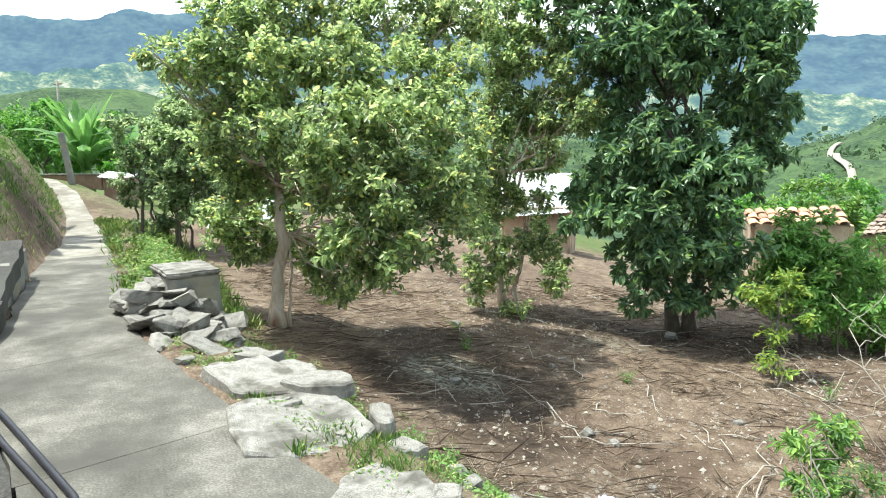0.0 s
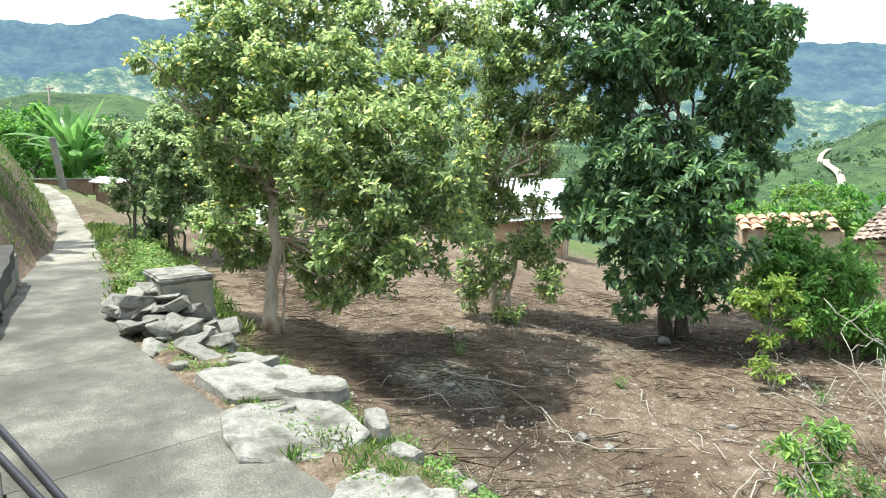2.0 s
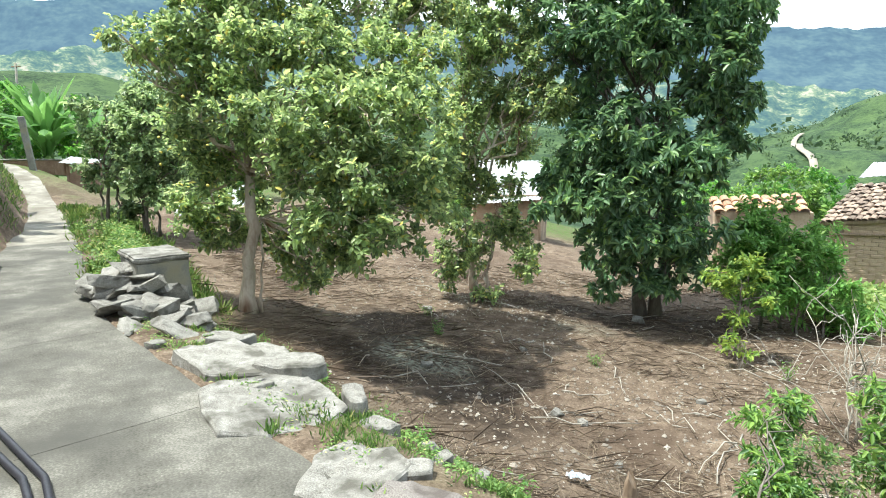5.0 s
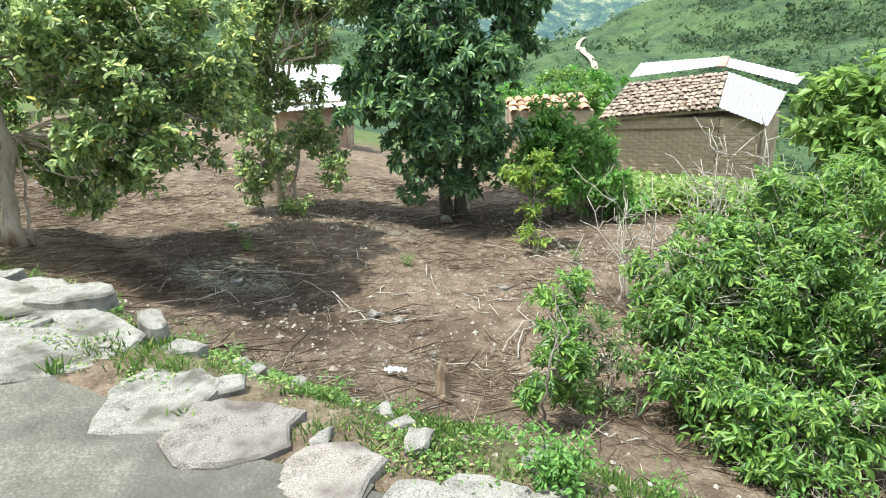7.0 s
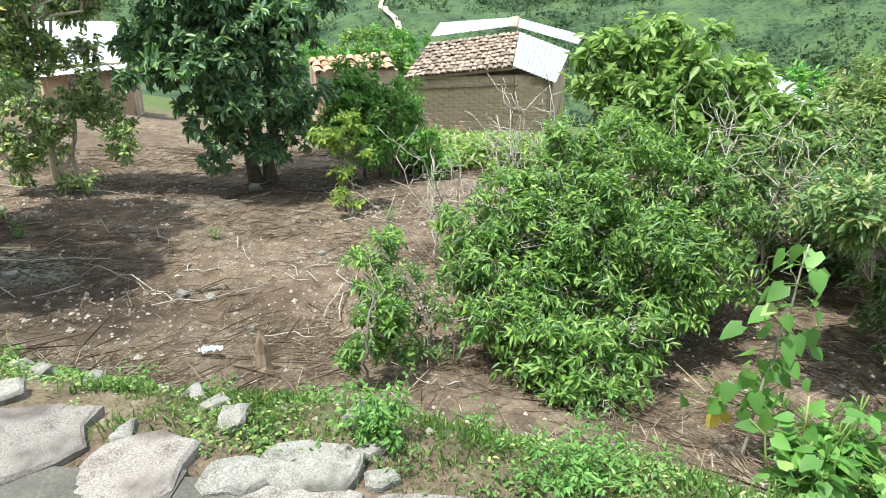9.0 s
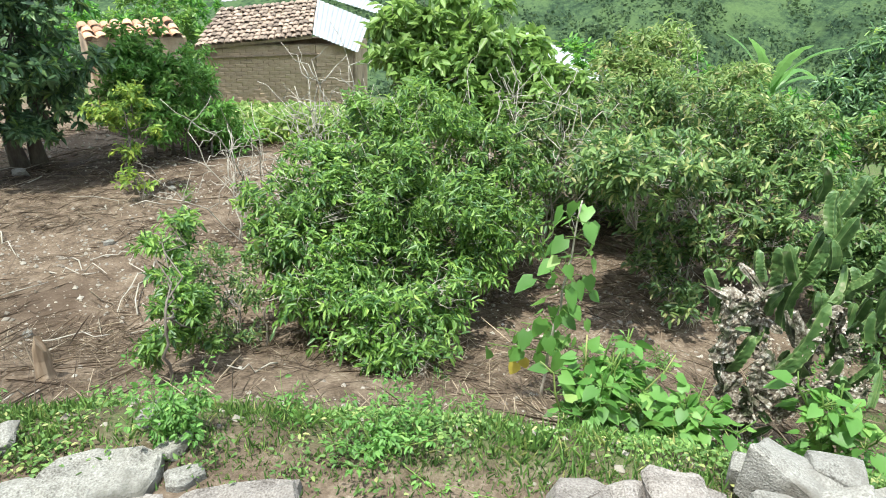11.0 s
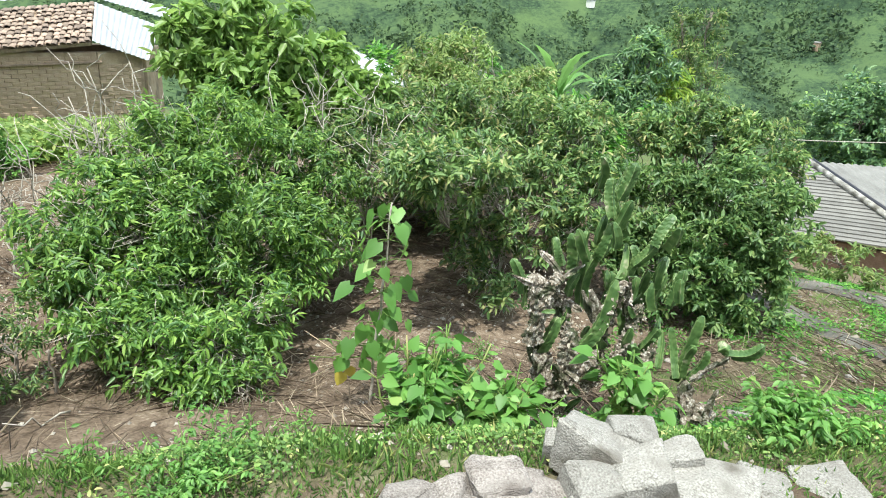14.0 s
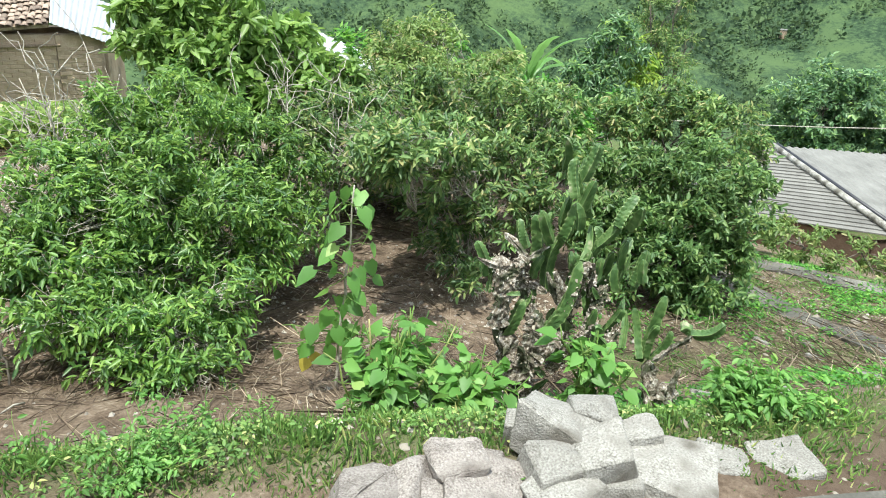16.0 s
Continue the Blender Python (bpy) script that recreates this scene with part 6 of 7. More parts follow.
    for k in range(30):
        st = (side + upper[:6] + old[4:10])[int(rng.integers(21))]
        p = Vector(st[:3]).lerp(Vector(st[3:6]), rng.uniform(0.0, 0.8)) + Vector(rng.normal(0, 0.06, 3))
        q = p + Vector((rng.normal(0, 0.05), rng.normal(0, 0.05), rng.uniform(0.08, 0.2)))
        cactus_limb(rng, ob, (*p, *q, rng.uniform(0.022, 0.034)), False, 4, 6)
    young = thing("cactus", (3.61, 0.63, ground_z(3.61, 0.63) - 0.04), "young cactus clump with bright green ribbed stems", "cactus")
    for st in [(3.53, 0.81, -0.36, 3.57, 0.91, -0.08, 0.029), (3.60, 0.83, -0.41, 3.60, 0.76, 0.04, 0.040), (3.59, 0.79, -0.37, 3.55, 0.75, -0.13, 0.029), (3.62, 0.77, -0.40, 3.64, 0.69, -0.18, 0.029), (3.53, 1.04, -0.27, 3.53, 0.96, -0.09, 0.030), (3.60, 0.57, -0.13, 3.60, 0.42, -0.01, 0.031), (3.65, 0.63, -0.15, 3.65, 0.60, -0.11, 0.044)]:
        cactus_limb(rng, young, st, False)
    stump_old = [(3.61, 0.63, -0.73, 3.59, 0.77, -0.39, 0.059), (3.55, 0.73, -0.35, 3.55, 0.56, -0.12, 0.019), (3.58, 0.58, -0.63, 3.57, 0.58, -0.35, 0.019)]
    stump_old.append((3.61, 0.6, ground_z(3.61, 0.63) - 0.04, 3.6, 0.65, -0.5, 0.06))
    for st in stump_old:
        cactus_limb(rng, young, st, True, 4, 10)
    bark_flakes(rng, young, stump_old, 16)


cactus()


# ---- broad-leaved weeds ----
def weed(name, label, x, y, h, spread, n, size, material, seed, stems=5):
    rng = np.random.default_rng(seed)
    z = ground_z(x, y) - 0.02
    ob = thing(name, (x, y, z), label, "weed")
    runs, b, w = [], [], []
    for k in range(stems):
        tip = Vector((rng.normal(0, spread), rng.normal(0, spread), h * rng.uniform(0.6, 1.0)))
        run = bent(rng, (rng.normal(0, 0.03), rng.normal(0, 0.03), 0), tip, min(0.009, size * 0.1), min(0.004, size * 0.05), 6, 0.05)
        runs.append(run)
        for i in range(n // stems):
            f = rng.uniform(0.25, 1.0)
            p = run[int(f * 6)][0]
            dv = Vector((rng.normal(), rng.normal(), rng.uniform(-0.2, 0.5))).normalized()
            st = p + dv * size * 0.7
            if size > 0.05:
                runs.append([(p, 0.003), (st, 0.002)])
            b.append(st)
            w.append(dv - Vector((0, 0, 0.4)))
    tagged(part("stalk", tubes(runs, 4), M["grass"], ob), kind="stuff")
    shape = heart_leaves if size > 0.05 else leaf_mesh
    ln = size * rng.uniform(0.4, 1.35, len(b))
    part("foliage", shape("leaves", np.array(b), np.array(w), rng.normal(0, 0.35, (len(b), 3)) + np.array([0, 0, 1]), ln, ln * (0.8 if size > 0.05 else 0.45)), M[material], ob)
    return ob


def tall_weed():
    """A single woody stem with long-stalked heart leaves, some of them yellowed."""
    rng = np.random.default_rng(91)
    x, y = 2.78, 2.57
    z = ground_z(x, y) - 0.02
    ob = thing("tall_weed", (x, y, z), "tall single-stemmed weed with large heart-shaped leaves, two of them yellow", "weed")
    stem = bent(rng, (0, 0, 0), (0.08, -0.06, 0.42 - z), 0.012, 0.005, 12, 0.012)
    part("stem", tubes([stem], 7), M["dry_twig"], ob)
    b, w, size = [], [], []
    across = Vector((0.7, -0.7, 0))
    def leaf(at, tip, s):
        part("stalk", tubes([bent(rng, at, tip, 0.004, 0.002, 4, 0.05)], 5), M["grass"], ob)
        b.append(tip)
        w.append((tip - at).normalized() * 0.5 + Vector((rng.normal(0, 0.4), rng.normal(0, 0.4), -0.7)))
        size.append(s)
    for k in range(46):
        f = 4 + 8 * k / 45
        at = stem[int(f)][0]
        a = 2.4 * k + rng.uniform(-0.4, 0.4)
        reach = rng.uniform(0.05, 0.2)
        leaf(at, at + Vector((math.cos(a) * reach, math.sin(a) * reach, rng.uniform(-0.06, 0.07))), rng.uniform(0.09, 0.165))
    for up, side, n in ((0.42, -0.42, 6), (0.5, -0.36, 5), (0.44, 0.26, 5), (0.6, -0.2, 4)):
        root = Vector((0.01, 0, up))
        tip = root + across * side + Vector((0, 0, rng.uniform(0.0, 0.08)))
        twig = bent(rng, root, tip, 0.006, 0.003, 6, 0.03)
        part("branch", tubes([twig], 5), M["grass"], ob)
        for i in range(n):
            p = twig[1 + int(5 * i / n)][0]
            leaf(p, p + Vector((rng.normal(0, 0.05), rng.normal(0, 0.05), rng.uniform(-0.06, 0.03))), rng.uniform(0.08, 0.14))
    size = np.array(size)
    part("foliage", heart_leaves("leaves", np.array(b), np.array(w), rng.normal(0, 0.35, (len(b), 3)) + np.array([-0.2, -0.3, 1]), size, size * 0.82), M["weed_leaf"], ob)
    yb = np.array([(-0.14, 0.13, 0.3), (-0.11, 0.1, 0.34)])
    part("yellow_leaf", heart_leaves("leaves", yb, np.array([(-0.3, 0.2, -1.0), (0.3, -0.2, -1.0)]), np.array([(-0.6, -0.6, 0.4), (-0.6, -0.6, 0.4)]), np.array([0.12, 0.1]), np.array([0.09, 0.08])), M["fruit"], ob, "withered bright yellow leaves")


tall_weed()
weed("weed_clump", "lush clump of broad bright green leaves", 2.4, 1.78, 0.62, 0.2, 420, 0.085, "weed_leaf", 92, 24)
weed("weed_clump", "lush clump of broad green leaves beside the cactus", 2.68, 1.5, 0.45, 0.17, 260, 0.085, "weed_leaf", 93, 16)
weed("weed_clump", "small leafy weed behind the boulders", 3.05, 0.9, 0.55, 0.12, 130, 0.085, "weed_leaf", 94, 8)
weed("weed_clump", "spreading leafy weed on the bank", 3.05, 0.15, 0.3, 0.14, 1500, 0.045, "weed_leaf", 95, 26)
weed("weed_clump", "low dark leafy weed beside the cactus", 3.15, 1.95, 0.35, 0.18, 260, 0.06, "round_leaf", 98, 14)
for k, (x, y, h, n) in enumerate(((-2.85, 8.45, 0.35, 40), (-0.6, 8.5, 0.32, 30), (-3.3, 9.3, 0.3, 30), (-0.75, 3.3, 0.22, 40), (-0.35, 3.2, 0.2, 40), (0.1, 3.0, 0.22, 40), (-1.5, 3.7, 0.2, 40), (0.9, 2.4, 0.25, 40), (1.4, 2.0, 0.25, 40), (-2.0, 4.3, 0.22, 40), (-2.9, 5.0, 0.22, 40), (-3.8, 5.4, 0.3, 50), (4.2, 2.6, 0.4, 40), (2.0, 2.4, 0.22, 40), (1.9, 8.9, 0.5, 40))):
    weed("herb", "small fresh green herb on the soil", x, y, h * 0.75, 0.08, n * 3, 0.03, "weed_leaf", 140 + k, 12)
weed("weed_clump", "feathery bright green weed on the bank", 0.35, 2.12, 0.3, 0.13, 1500, 0.026, "weed_leaf", 96, 26)
weed("weed_clump", "second feathery bright green weed on the bank", 1.0, 1.65, 0.22, 0.2, 1200, 0.026, "weed_leaf", 97, 26)


# ---- litter, stump and sticks on the plot ----
def stump():
    ob = thing("stump", (-0.1, 4.64, ground_z(-0.1, 4.64) - 0.03), "short weathered cut stump standing in the soil", "stump")
    bm = bmesh.new()
    rng = np.random.default_rng(3)
    rings = []
    for k, (h, r) in enumerate(((0, 0.09), (0.08, 0.065), (0.19, 0.055), (0.3, 0.05))):
        rings.append([bm.verts.new((math.cos(w) * r * rng.uniform(0.75, 1.2), math.sin(w) * r * rng.uniform(0.75, 1.2), h + (rng.uniform(-0.05, 0.06) if k == 3 else 0))) for w in np.linspace(0, 2 * math.pi, 11)[:-1]])
    for k in range(3):
        for i in range(10):
            bm.faces.new((rings[k][i], rings[k][(i + 1) % 10], rings[k + 1][(i + 1) % 10], rings[k + 1][i]))
    bm.faces.new(rings[-1])
    part("wood", bm, M["wood"], ob)


stump()


def rubbish():
    x, y = -0.52, 5.0
    ob = thing("plastic_scrap", (x, y, ground_z(x, y) + 0.02), "crumpled scrap of white and blue plastic on the soil", "litter")
    bm = bmesh.new()
    bmesh.ops.create_grid(bm, x_segments=9, y_segments=5, size=0.5)
    for v in bm.verts:
        v.co = Vector((v.co.x * 0.2, v.co.y * 0.08, 0.05 + 0.05 * noise.noise(v.co * 6) + 0.03 * noise.noise(v.co * 14)))
    part("sheet", bm, M["plastic"], ob)


rubbish()


def scatter():
    rng = np.random.default_rng(101)
    def field(n, x0, x1, y0, y1, dmin=1.0):
        x, y = rng.uniform(x0, x1, n), rng.uniform(y0, y1, n)
        d, _ = edge_dist(x, y)
        k = d > dmin
        return x[k], y[k]
    # dry stalks
    x, y = field(120000, -9, 9, -2.2, 14)
    keep = wave(x, y, 1.6) + 0.5 * wave(x, y, 0.6) + rng.normal(0, 0.4, len(x)) > 0.05
    x, y = x[keep], y[keep]
    z = height(x, y) + rng.uniform(0.0, 0.03, len(x))
    a = rng.uniform(0, 2 * math.pi, len(x)) * 0.5 + wave(x, y, 2.5) * 2
    w = np.stack([np.cos(a), np.sin(a), rng.normal(0.02, 0.1, len(x))], 1)
    ln = rng.gamma(2.2, 0.075, len(x)) + 0.05
    solid("straw", leaf_mesh("straw", np.stack([x, y, z], 1), w, rng.normal(0, 0.6, (len(x), 3)) + np.array([0, 0, 1]), ln, rng.uniform(0.003, 0.007, len(x)), 0.4, 0.05), M["straw"], None, "scattered dry stalks and straw on cleared soil", "straw", kind="stuff")
    # pebbles
    x, y = field(42000, -8, 9, -2.2, 14, 0.4)
    stony = np.exp(-((x - 2.2) ** 2 + (y - 9.3) ** 2) / 1.6) + np.exp(-((x + 1.9) ** 2 + (y - 11.2) ** 2) / 1.8) + 0.6 * np.exp(-((x - 0.8) ** 2 + (y - 6.4) ** 2) / 2.5)
    keep = wave(x, y, 2.2) + rng.normal(0, 0.45, len(x)) + stony > 0.3
    x, y = x[keep], y[keep]
    s = rng.gamma(1.6, 0.005, len(x)) + 0.005
    blob_field("pebbles", np.stack([x, y, height(x, y) + s * 0.2], 1), s, "pebble", "loose pale grit and pebbles on cleared soil", 103)
    # dead sticks
    for k in range(46):
        sx, sy = rng.uniform(-3.5, 4.5), rng.uniform(4, 11)
        if edge_dist(np.array([sx]), np.array([sy]))[0][0] < 2:
            continue
        ln, a = rng.uniform(0.4, 1.3), rng.uniform(0, 6.28)
        ex, ey = sx + ln * math.cos(a), sy + ln * math.sin(a)
        run = bent(rng, (sx, sy, ground_z(sx, sy) + 0.02), (ex, ey, ground_z(ex, ey) + rng.uniform(0.02, 0.15)), 0.009, 0.004, 5, 0.06)
        solid("stick", tubes([run], 5), M["dry_twig"], None, "dry bare stick lying on the soil", "stick", "dead sticks")
    # stones in the plot
    for sx, sy, s in ((0.0, 11.05, 0.2), (-0.9, 6.7, 0.16), (-0.6, 6.6, 0.1), (-2.6, 7.2, 0.14), (-0.2, 5.9, 0.09), (1.8, 9.5, 0.12), (-1.6, 8.5, 0.1), (0.7, 7.7, 0.1), (-3.4, 9.6, 0.12), (-0.62, 3.35, 0.11), (-0.95, 3.3, 0.09), (-1.35, 3.6, 0.12)):
        stone(rng, sx, sy, ground_z(sx, sy) + s * 0.2, (s * 1.3, s, s * 0.7), (8, 5), rng.uniform(0, 180), "stone", "pale field stone half sunk in the soil", "field stones")


scatter()


def grass():
    rng = np.random.default_rng(111)
    def tufts(name, x, y, blades, tall, label, mat="grass", spread=0.05):
        n = len(x)
        bx = np.repeat(x, blades) + rng.normal(0, spread, n * blades)
        by = np.repeat(y, blades) + rng.normal(0, spread, n * blades)
        bz = height(bx, by) - 0.01
        w = np.stack([rng.normal(0, 0.5, n * blades), rng.normal(0, 0.5, n * blades), np.ones(n * blades)], 1)
        ln = np.repeat(rng.uniform(0.5, 1.3, n), blades) * tall * rng.uniform(0.5, 1.1, n * blades)
        solid(name, leaf_mesh(name, np.stack([bx, by, bz], 1), w, rng.normal(0, 1, (n * blades, 3)), ln, np.maximum(ln * (0.035 if tall < 0.4 else 0.02), 0.004), 0.3, 0.35), M[mat], None, label, "grass", kind="stuff")
    # the bank below the stones
    run, d = rng.uniform(7.6, 20.0, 3000), np.abs(rng.normal(0.5, 0.35, 3000)) + 0.25
    pts = np.array([along(r, q) for r, q in zip(run, d)])
    keep = wave(pts[:, 0], pts[:, 1], 0.8) + rng.normal(0, 0.35, len(pts)) > 0.3
    tufts("bank_grass", *pts[keep].T, 15, 0.07, "short fresh grass and herbs on the bank below the stones", "herb_leaf")
    # the rim beside the cactus, where no slabs lie
    run, d = rng.uniform(7.0, 12.4, 700), rng.uniform(0.12, 0.75, 700)
    pts = np.array([along(r, q) for r, q in zip(run, d)])
    keep = wave(pts[:, 0], pts[:, 1], 0.6) + rng.normal(0, 0.4, len(pts)) > -0.2
    tufts("edge_grass", *pts[keep].T, 16, 0.042, "fresh short grass along the stones", "herb_leaf", 0.06)
    # between the stones and at the path's rim
    run, d = rng.uniform(8.2, 18.6, 620), rng.uniform(0.0, 0.75, 620)
    pts = np.array([along(r, q) for r, q in zip(run, d)])
    keep = wave(pts[:, 0], pts[:, 1], 0.4) > 0.55
    tufts("rim_grass", *pts[keep].T, 34, 0.085, "tufts of grass between the edge stones", "herb_leaf", 0.035)
    # beyond the heap, beside the path
    run, d = rng.uniform(18.4, 29, 1800), rng.uniform(0.03, 1.5, 1800)
    pts = np.array([along(r, q) for r, q in zip(run, d)])
    pts = pts[wave(pts[:, 0], pts[:, 1], 0.7) + rng.normal(0, 0.3, len(pts)) > -0.1]
    tufts("verge_grass", *pts.T, 11, 0.17, "loose weedy verge along the footpath", spread=0.08)
    # the bank on the uphill side
    run, d = rng.uniform(20.6, 34, 2800), rng.random(2800)
    d = -path_w(run) - 0.06 - d * 3.2
    pts = np.array([along(r, q) for r, q in zip(run, d)])
    pts = pts[wave(pts[:, 0], pts[:, 1], 0.9) + rng.normal(0, 0.35, len(pts)) > 0.05]
    tufts("slope_grass", *pts.T, 13, 0.13, "rough light green grass on the uphill bank", "herb_leaf", 0.1)
    # below the adobe house
    x, y = rng.uniform(3.0, 9.5, 1600), rng.uniform(11.5, 17.2, 1600)
    tufts("field_grass", x, y, 11, 0.4, "tall light green grass below the adobe house", "field_grass", 0.15)
    # thin grass towards the lower walk
    x, y = rng.uniform(3.0, 9, 2400), rng.uniform(-2.2, 2.2, 2400)
    keep = (edge_dist(x, y)[0] > 0.7) & (wave(x, y, 1.0) + rng.normal(0, 0.4, len(x)) > 0.1)
    tufts("thin_grass", x[keep], y[keep], 16, 0.045, "patchy short grass on the open slope", "bright_leaf", 0.05)


grass()


def herb_cover():
    """Low broad-leaved herbs between the grass."""
    rng = np.random.default_rng(121)
    def cover(name, x, y, size, label, tall=0.05, mat="bright_leaf"):
        n = len(x)
        z = height(x, y) + rng.uniform(0.0, tall, n)
        w = np.stack([rng.normal(0, 1, n), rng.normal(0, 1, n), rng.uniform(-0.1, 0.7, n)], 1)
        ln = size * rng.uniform(0.5, 1.4, n)
        solid(name, leaf_mesh(name, np.stack([x, y, z], 1), w, rng.normal(0, 0.4, (n, 3)) + np.array([0, 0, 1]), ln, ln * 0.5, 0.2, 0.2), M[mat], None, label, "herbs", kind="stuff")
    run, d = rng.uniform(7.6, 20.0, 3000), np.abs(rng.normal(0.42, 0.4, 3000)) + 0.15
    pts = np.array([along(r, q) for r, q in zip(run, d)])
    keep = wave(pts[:, 0] + 3, pts[:, 1], 0.55) + rng.normal(0, 0.3, len(pts)) > 0.42
    pts = pts[keep].repeat(20, 0) + rng.normal(0, 0.05, (int(keep.sum()) * 20, 2))
    cover("bank_herbs", pts[:, 0], pts[:, 1], 0.023, "low fresh green herbs on the bank below the stones", mat="herb_leaf")
    run, d = rng.uniform(18.5, 25.5, 420), rng.uniform(0.1, 1.0, 420)
    pts = np.array([along(r, q) for r, q in zip(run, d)])
    pts = pts[wave(pts[:, 0], pts[:, 1], 0.6) + rng.normal(0, 0.25, 420) > 0.1]
    pts = pts.repeat(40, 0) + rng.normal(0, 0.09, (len(pts) * 40, 2))
    cover("verge_herbs", pts[:, 0], pts[:, 1], 0.055, "leafy green herbs on the verge of the footpath", 0.24, "herb_leaf")
    x, y = rng.uniform(3.0, 10, 2600), rng.uniform(-2.5, 2.0, 2600)
    keep = (edge_dist(x, y)[0] > 0.5) & (wave(x, y + 2, 0.9) + rng.normal(0, 0.3, len(x)) > 0.3)
    pts = np.stack([x, y], 1)[keep].repeat(24, 0) + rng.normal(0, 0.07, (int(keep.sum()) * 24, 2))
    cover("slope_herbs", pts[:, 0], pts[:, 1], 0.04, "patches of bright low herbs on the open slope")
    x, y = rng.uniform(2.9, 9.5, 17000), rng.uniform(11.3, 17.3, 17000)
    cover("meadow_leaves", x, y, 0.13, "light green leafy growth in the meadow below the adobe house", 0.45, "meadow_leaf")
    for k in range(16):
        x, y, s = rng.uniform(3.4, 6.5), rng.uniform(-1.2, 0.9), rng.uniform(0.07, 0.16)
        stone(rng, x, y, ground_z(x, y) + s * 0.1, (s * 1.5, s, s * 0.4), (6, 6), rng.uniform(0, 180), "stone", "flat pale stone lying on the open slope", "field stones")


herb_cover()


# ---- houses ----
def tiled_slope(el, er, rl, rr, tile_w, tile_l, material, parent, seed, name="tile"):
    """Half-round tiles in courses on a four-cornered slope (eave left, right; ridge left, right), each a piece of its own."""
    rng = np.random.default_rng(seed)
    el, er, rl, rr = (Vector(v) for v in (el, er, rl, rr))
    nor = (er - el).cross(rl - el).normalized()
    cols, rows = int((er - el).length / tile_w), int(((rl - el).length + (rr - er).length) / 2 / tile_l)
    shapes = []
    for k in range(4):
        verts, faces = [], []
        for row, (y, lift, wd) in enumerate(((0, 0.05, 0.56), (tile_l * 1.3, 0.015, 0.47))):
            for hgt in (0.42, 0.34):
                for s in range(6):
                    w = math.pi * s / 5
                    verts.append((math.cos(w) * tile_w * (wd if hgt > 0.4 else wd * 0.86), y, math.sin(w) * tile_w * hgt * 0.72 + lift + rng.normal(0, 0.003)))
        for s in range(5):
            faces += [(s, s + 1, s + 13, s + 12), (s + 6, s + 18, s + 19, s + 7), (s, s + 6, s + 7, s + 1)]
        me = mesh_of(name, verts, faces)
        me.materials.append(M[material])
        shapes.append(me)
    for r in range(rows):
        for c in range(cols):
            u = (c + 0.5) / cols
            lo, hi = el.lerp(er, u).lerp(rl.lerp(rr, u), r / rows - 0.02), el.lerp(er, u).lerp(rl.lerp(rr, u), (r + 1) / rows)
            up = (hi - lo).normalized()
            side = up.cross(nor).normalized()
            ob = new(name, shapes[int(rng.integers(4))])
            ob.parent = parent
            top = side.cross(up)
            m = Matrix((side, up, top)).transposed().to_4x4()
            m.translation = lo + side * rng.normal(0, 0.018) + top * rng.normal(0, 0.01) + up * rng.normal(0, 0.025)
            ob.matrix_basis = m @ pose(0, 0, 0, 0, 0, rng.normal(0, 3.0))
    return nor


def plank_slope(pts, thick, material, parent, name):
    """A roof sheet through four corners, with its thickness."""
    pts = [Vector(p) for p in pts]
    nor = (pts[1] - pts[0]).cross(pts[3] - pts[0]).normalized()
    if nor.z < 0:
        nor = -nor
    verts = pts + [p - nor * thick for p in pts]
    f = [(0, 1, 2, 3), (7, 6, 5, 4)] + [(k, k + 4, (k + 1) % 4 + 4, (k + 1) % 4) for k in range(4)]
    me = mesh_of(name, verts, f)
    bm = bmesh.new()
    bm.from_mesh(me)
    bmesh.ops.recalc_face_normals(bm, faces=bm.faces[:])
    return part(name, bm, M[material], parent)


def sheet_roof(a, b, c, d, material, parent, wave_w=0.16, amp=0.009, name="sheet"):
    """A corrugated sheet from corner a (top) to b (bottom), c (bottom, far end), d (top, far end)."""
    a, b, c, d = (Vector(v) for v in (a, b, c, d))
    nor = (b - a).cross(d - a).normalized()
    if nor.z < 0:
        nor = -nor
    n = max(8, int((d - a).length / wave_w * 6))
    verts, faces = [], []
    for k in range(n + 1):
        u = k / n
        off = nor * amp * math.sin(2 * math.pi * u * (d - a).length / wave_w)
        t, l = a.lerp(d, u) + off, b.lerp(c, u) + off
        verts += [t, l, l - nor * 0.012, t - nor * 0.012]
    for k in range(n):
        i = 4 * k
        for s in range(4):
            faces.append((i + s, i + 4 + s, i + 4 + (s + 1) % 4, i + (s + 1) % 4))
    return solid(name, mesh_of(name, verts, faces), M[material], parent)


def wall_run(pts, z0, z1, thick, material, parent, name="wall"):
    out = []
    for (ax, ay), (bx, by) in zip(pts[:-1], pts[1:]):
        n = math.hypot(bx - ax, by - ay)
        bm = box(n, thick, z1 - z0, 0.02)
        bmesh.ops.subdivide_edges(bm, edges=[e for e in bm.edges if e.calc_length() > 0.8], cuts=8, use_grid_fill=True)
        for v in bm.verts:
            v.co.y += 0.02 * noise.noise(v.co * 2.3)
        bmesh.ops.transform(bm, matrix=pose((ax + bx) / 2, (ay + by) / 2, z0, 0, 0, math.degrees(math.atan2(by - ay, bx - ax))), verts=bm.verts[:])
        out.append(part(name, bm, M[material], parent))
    return out


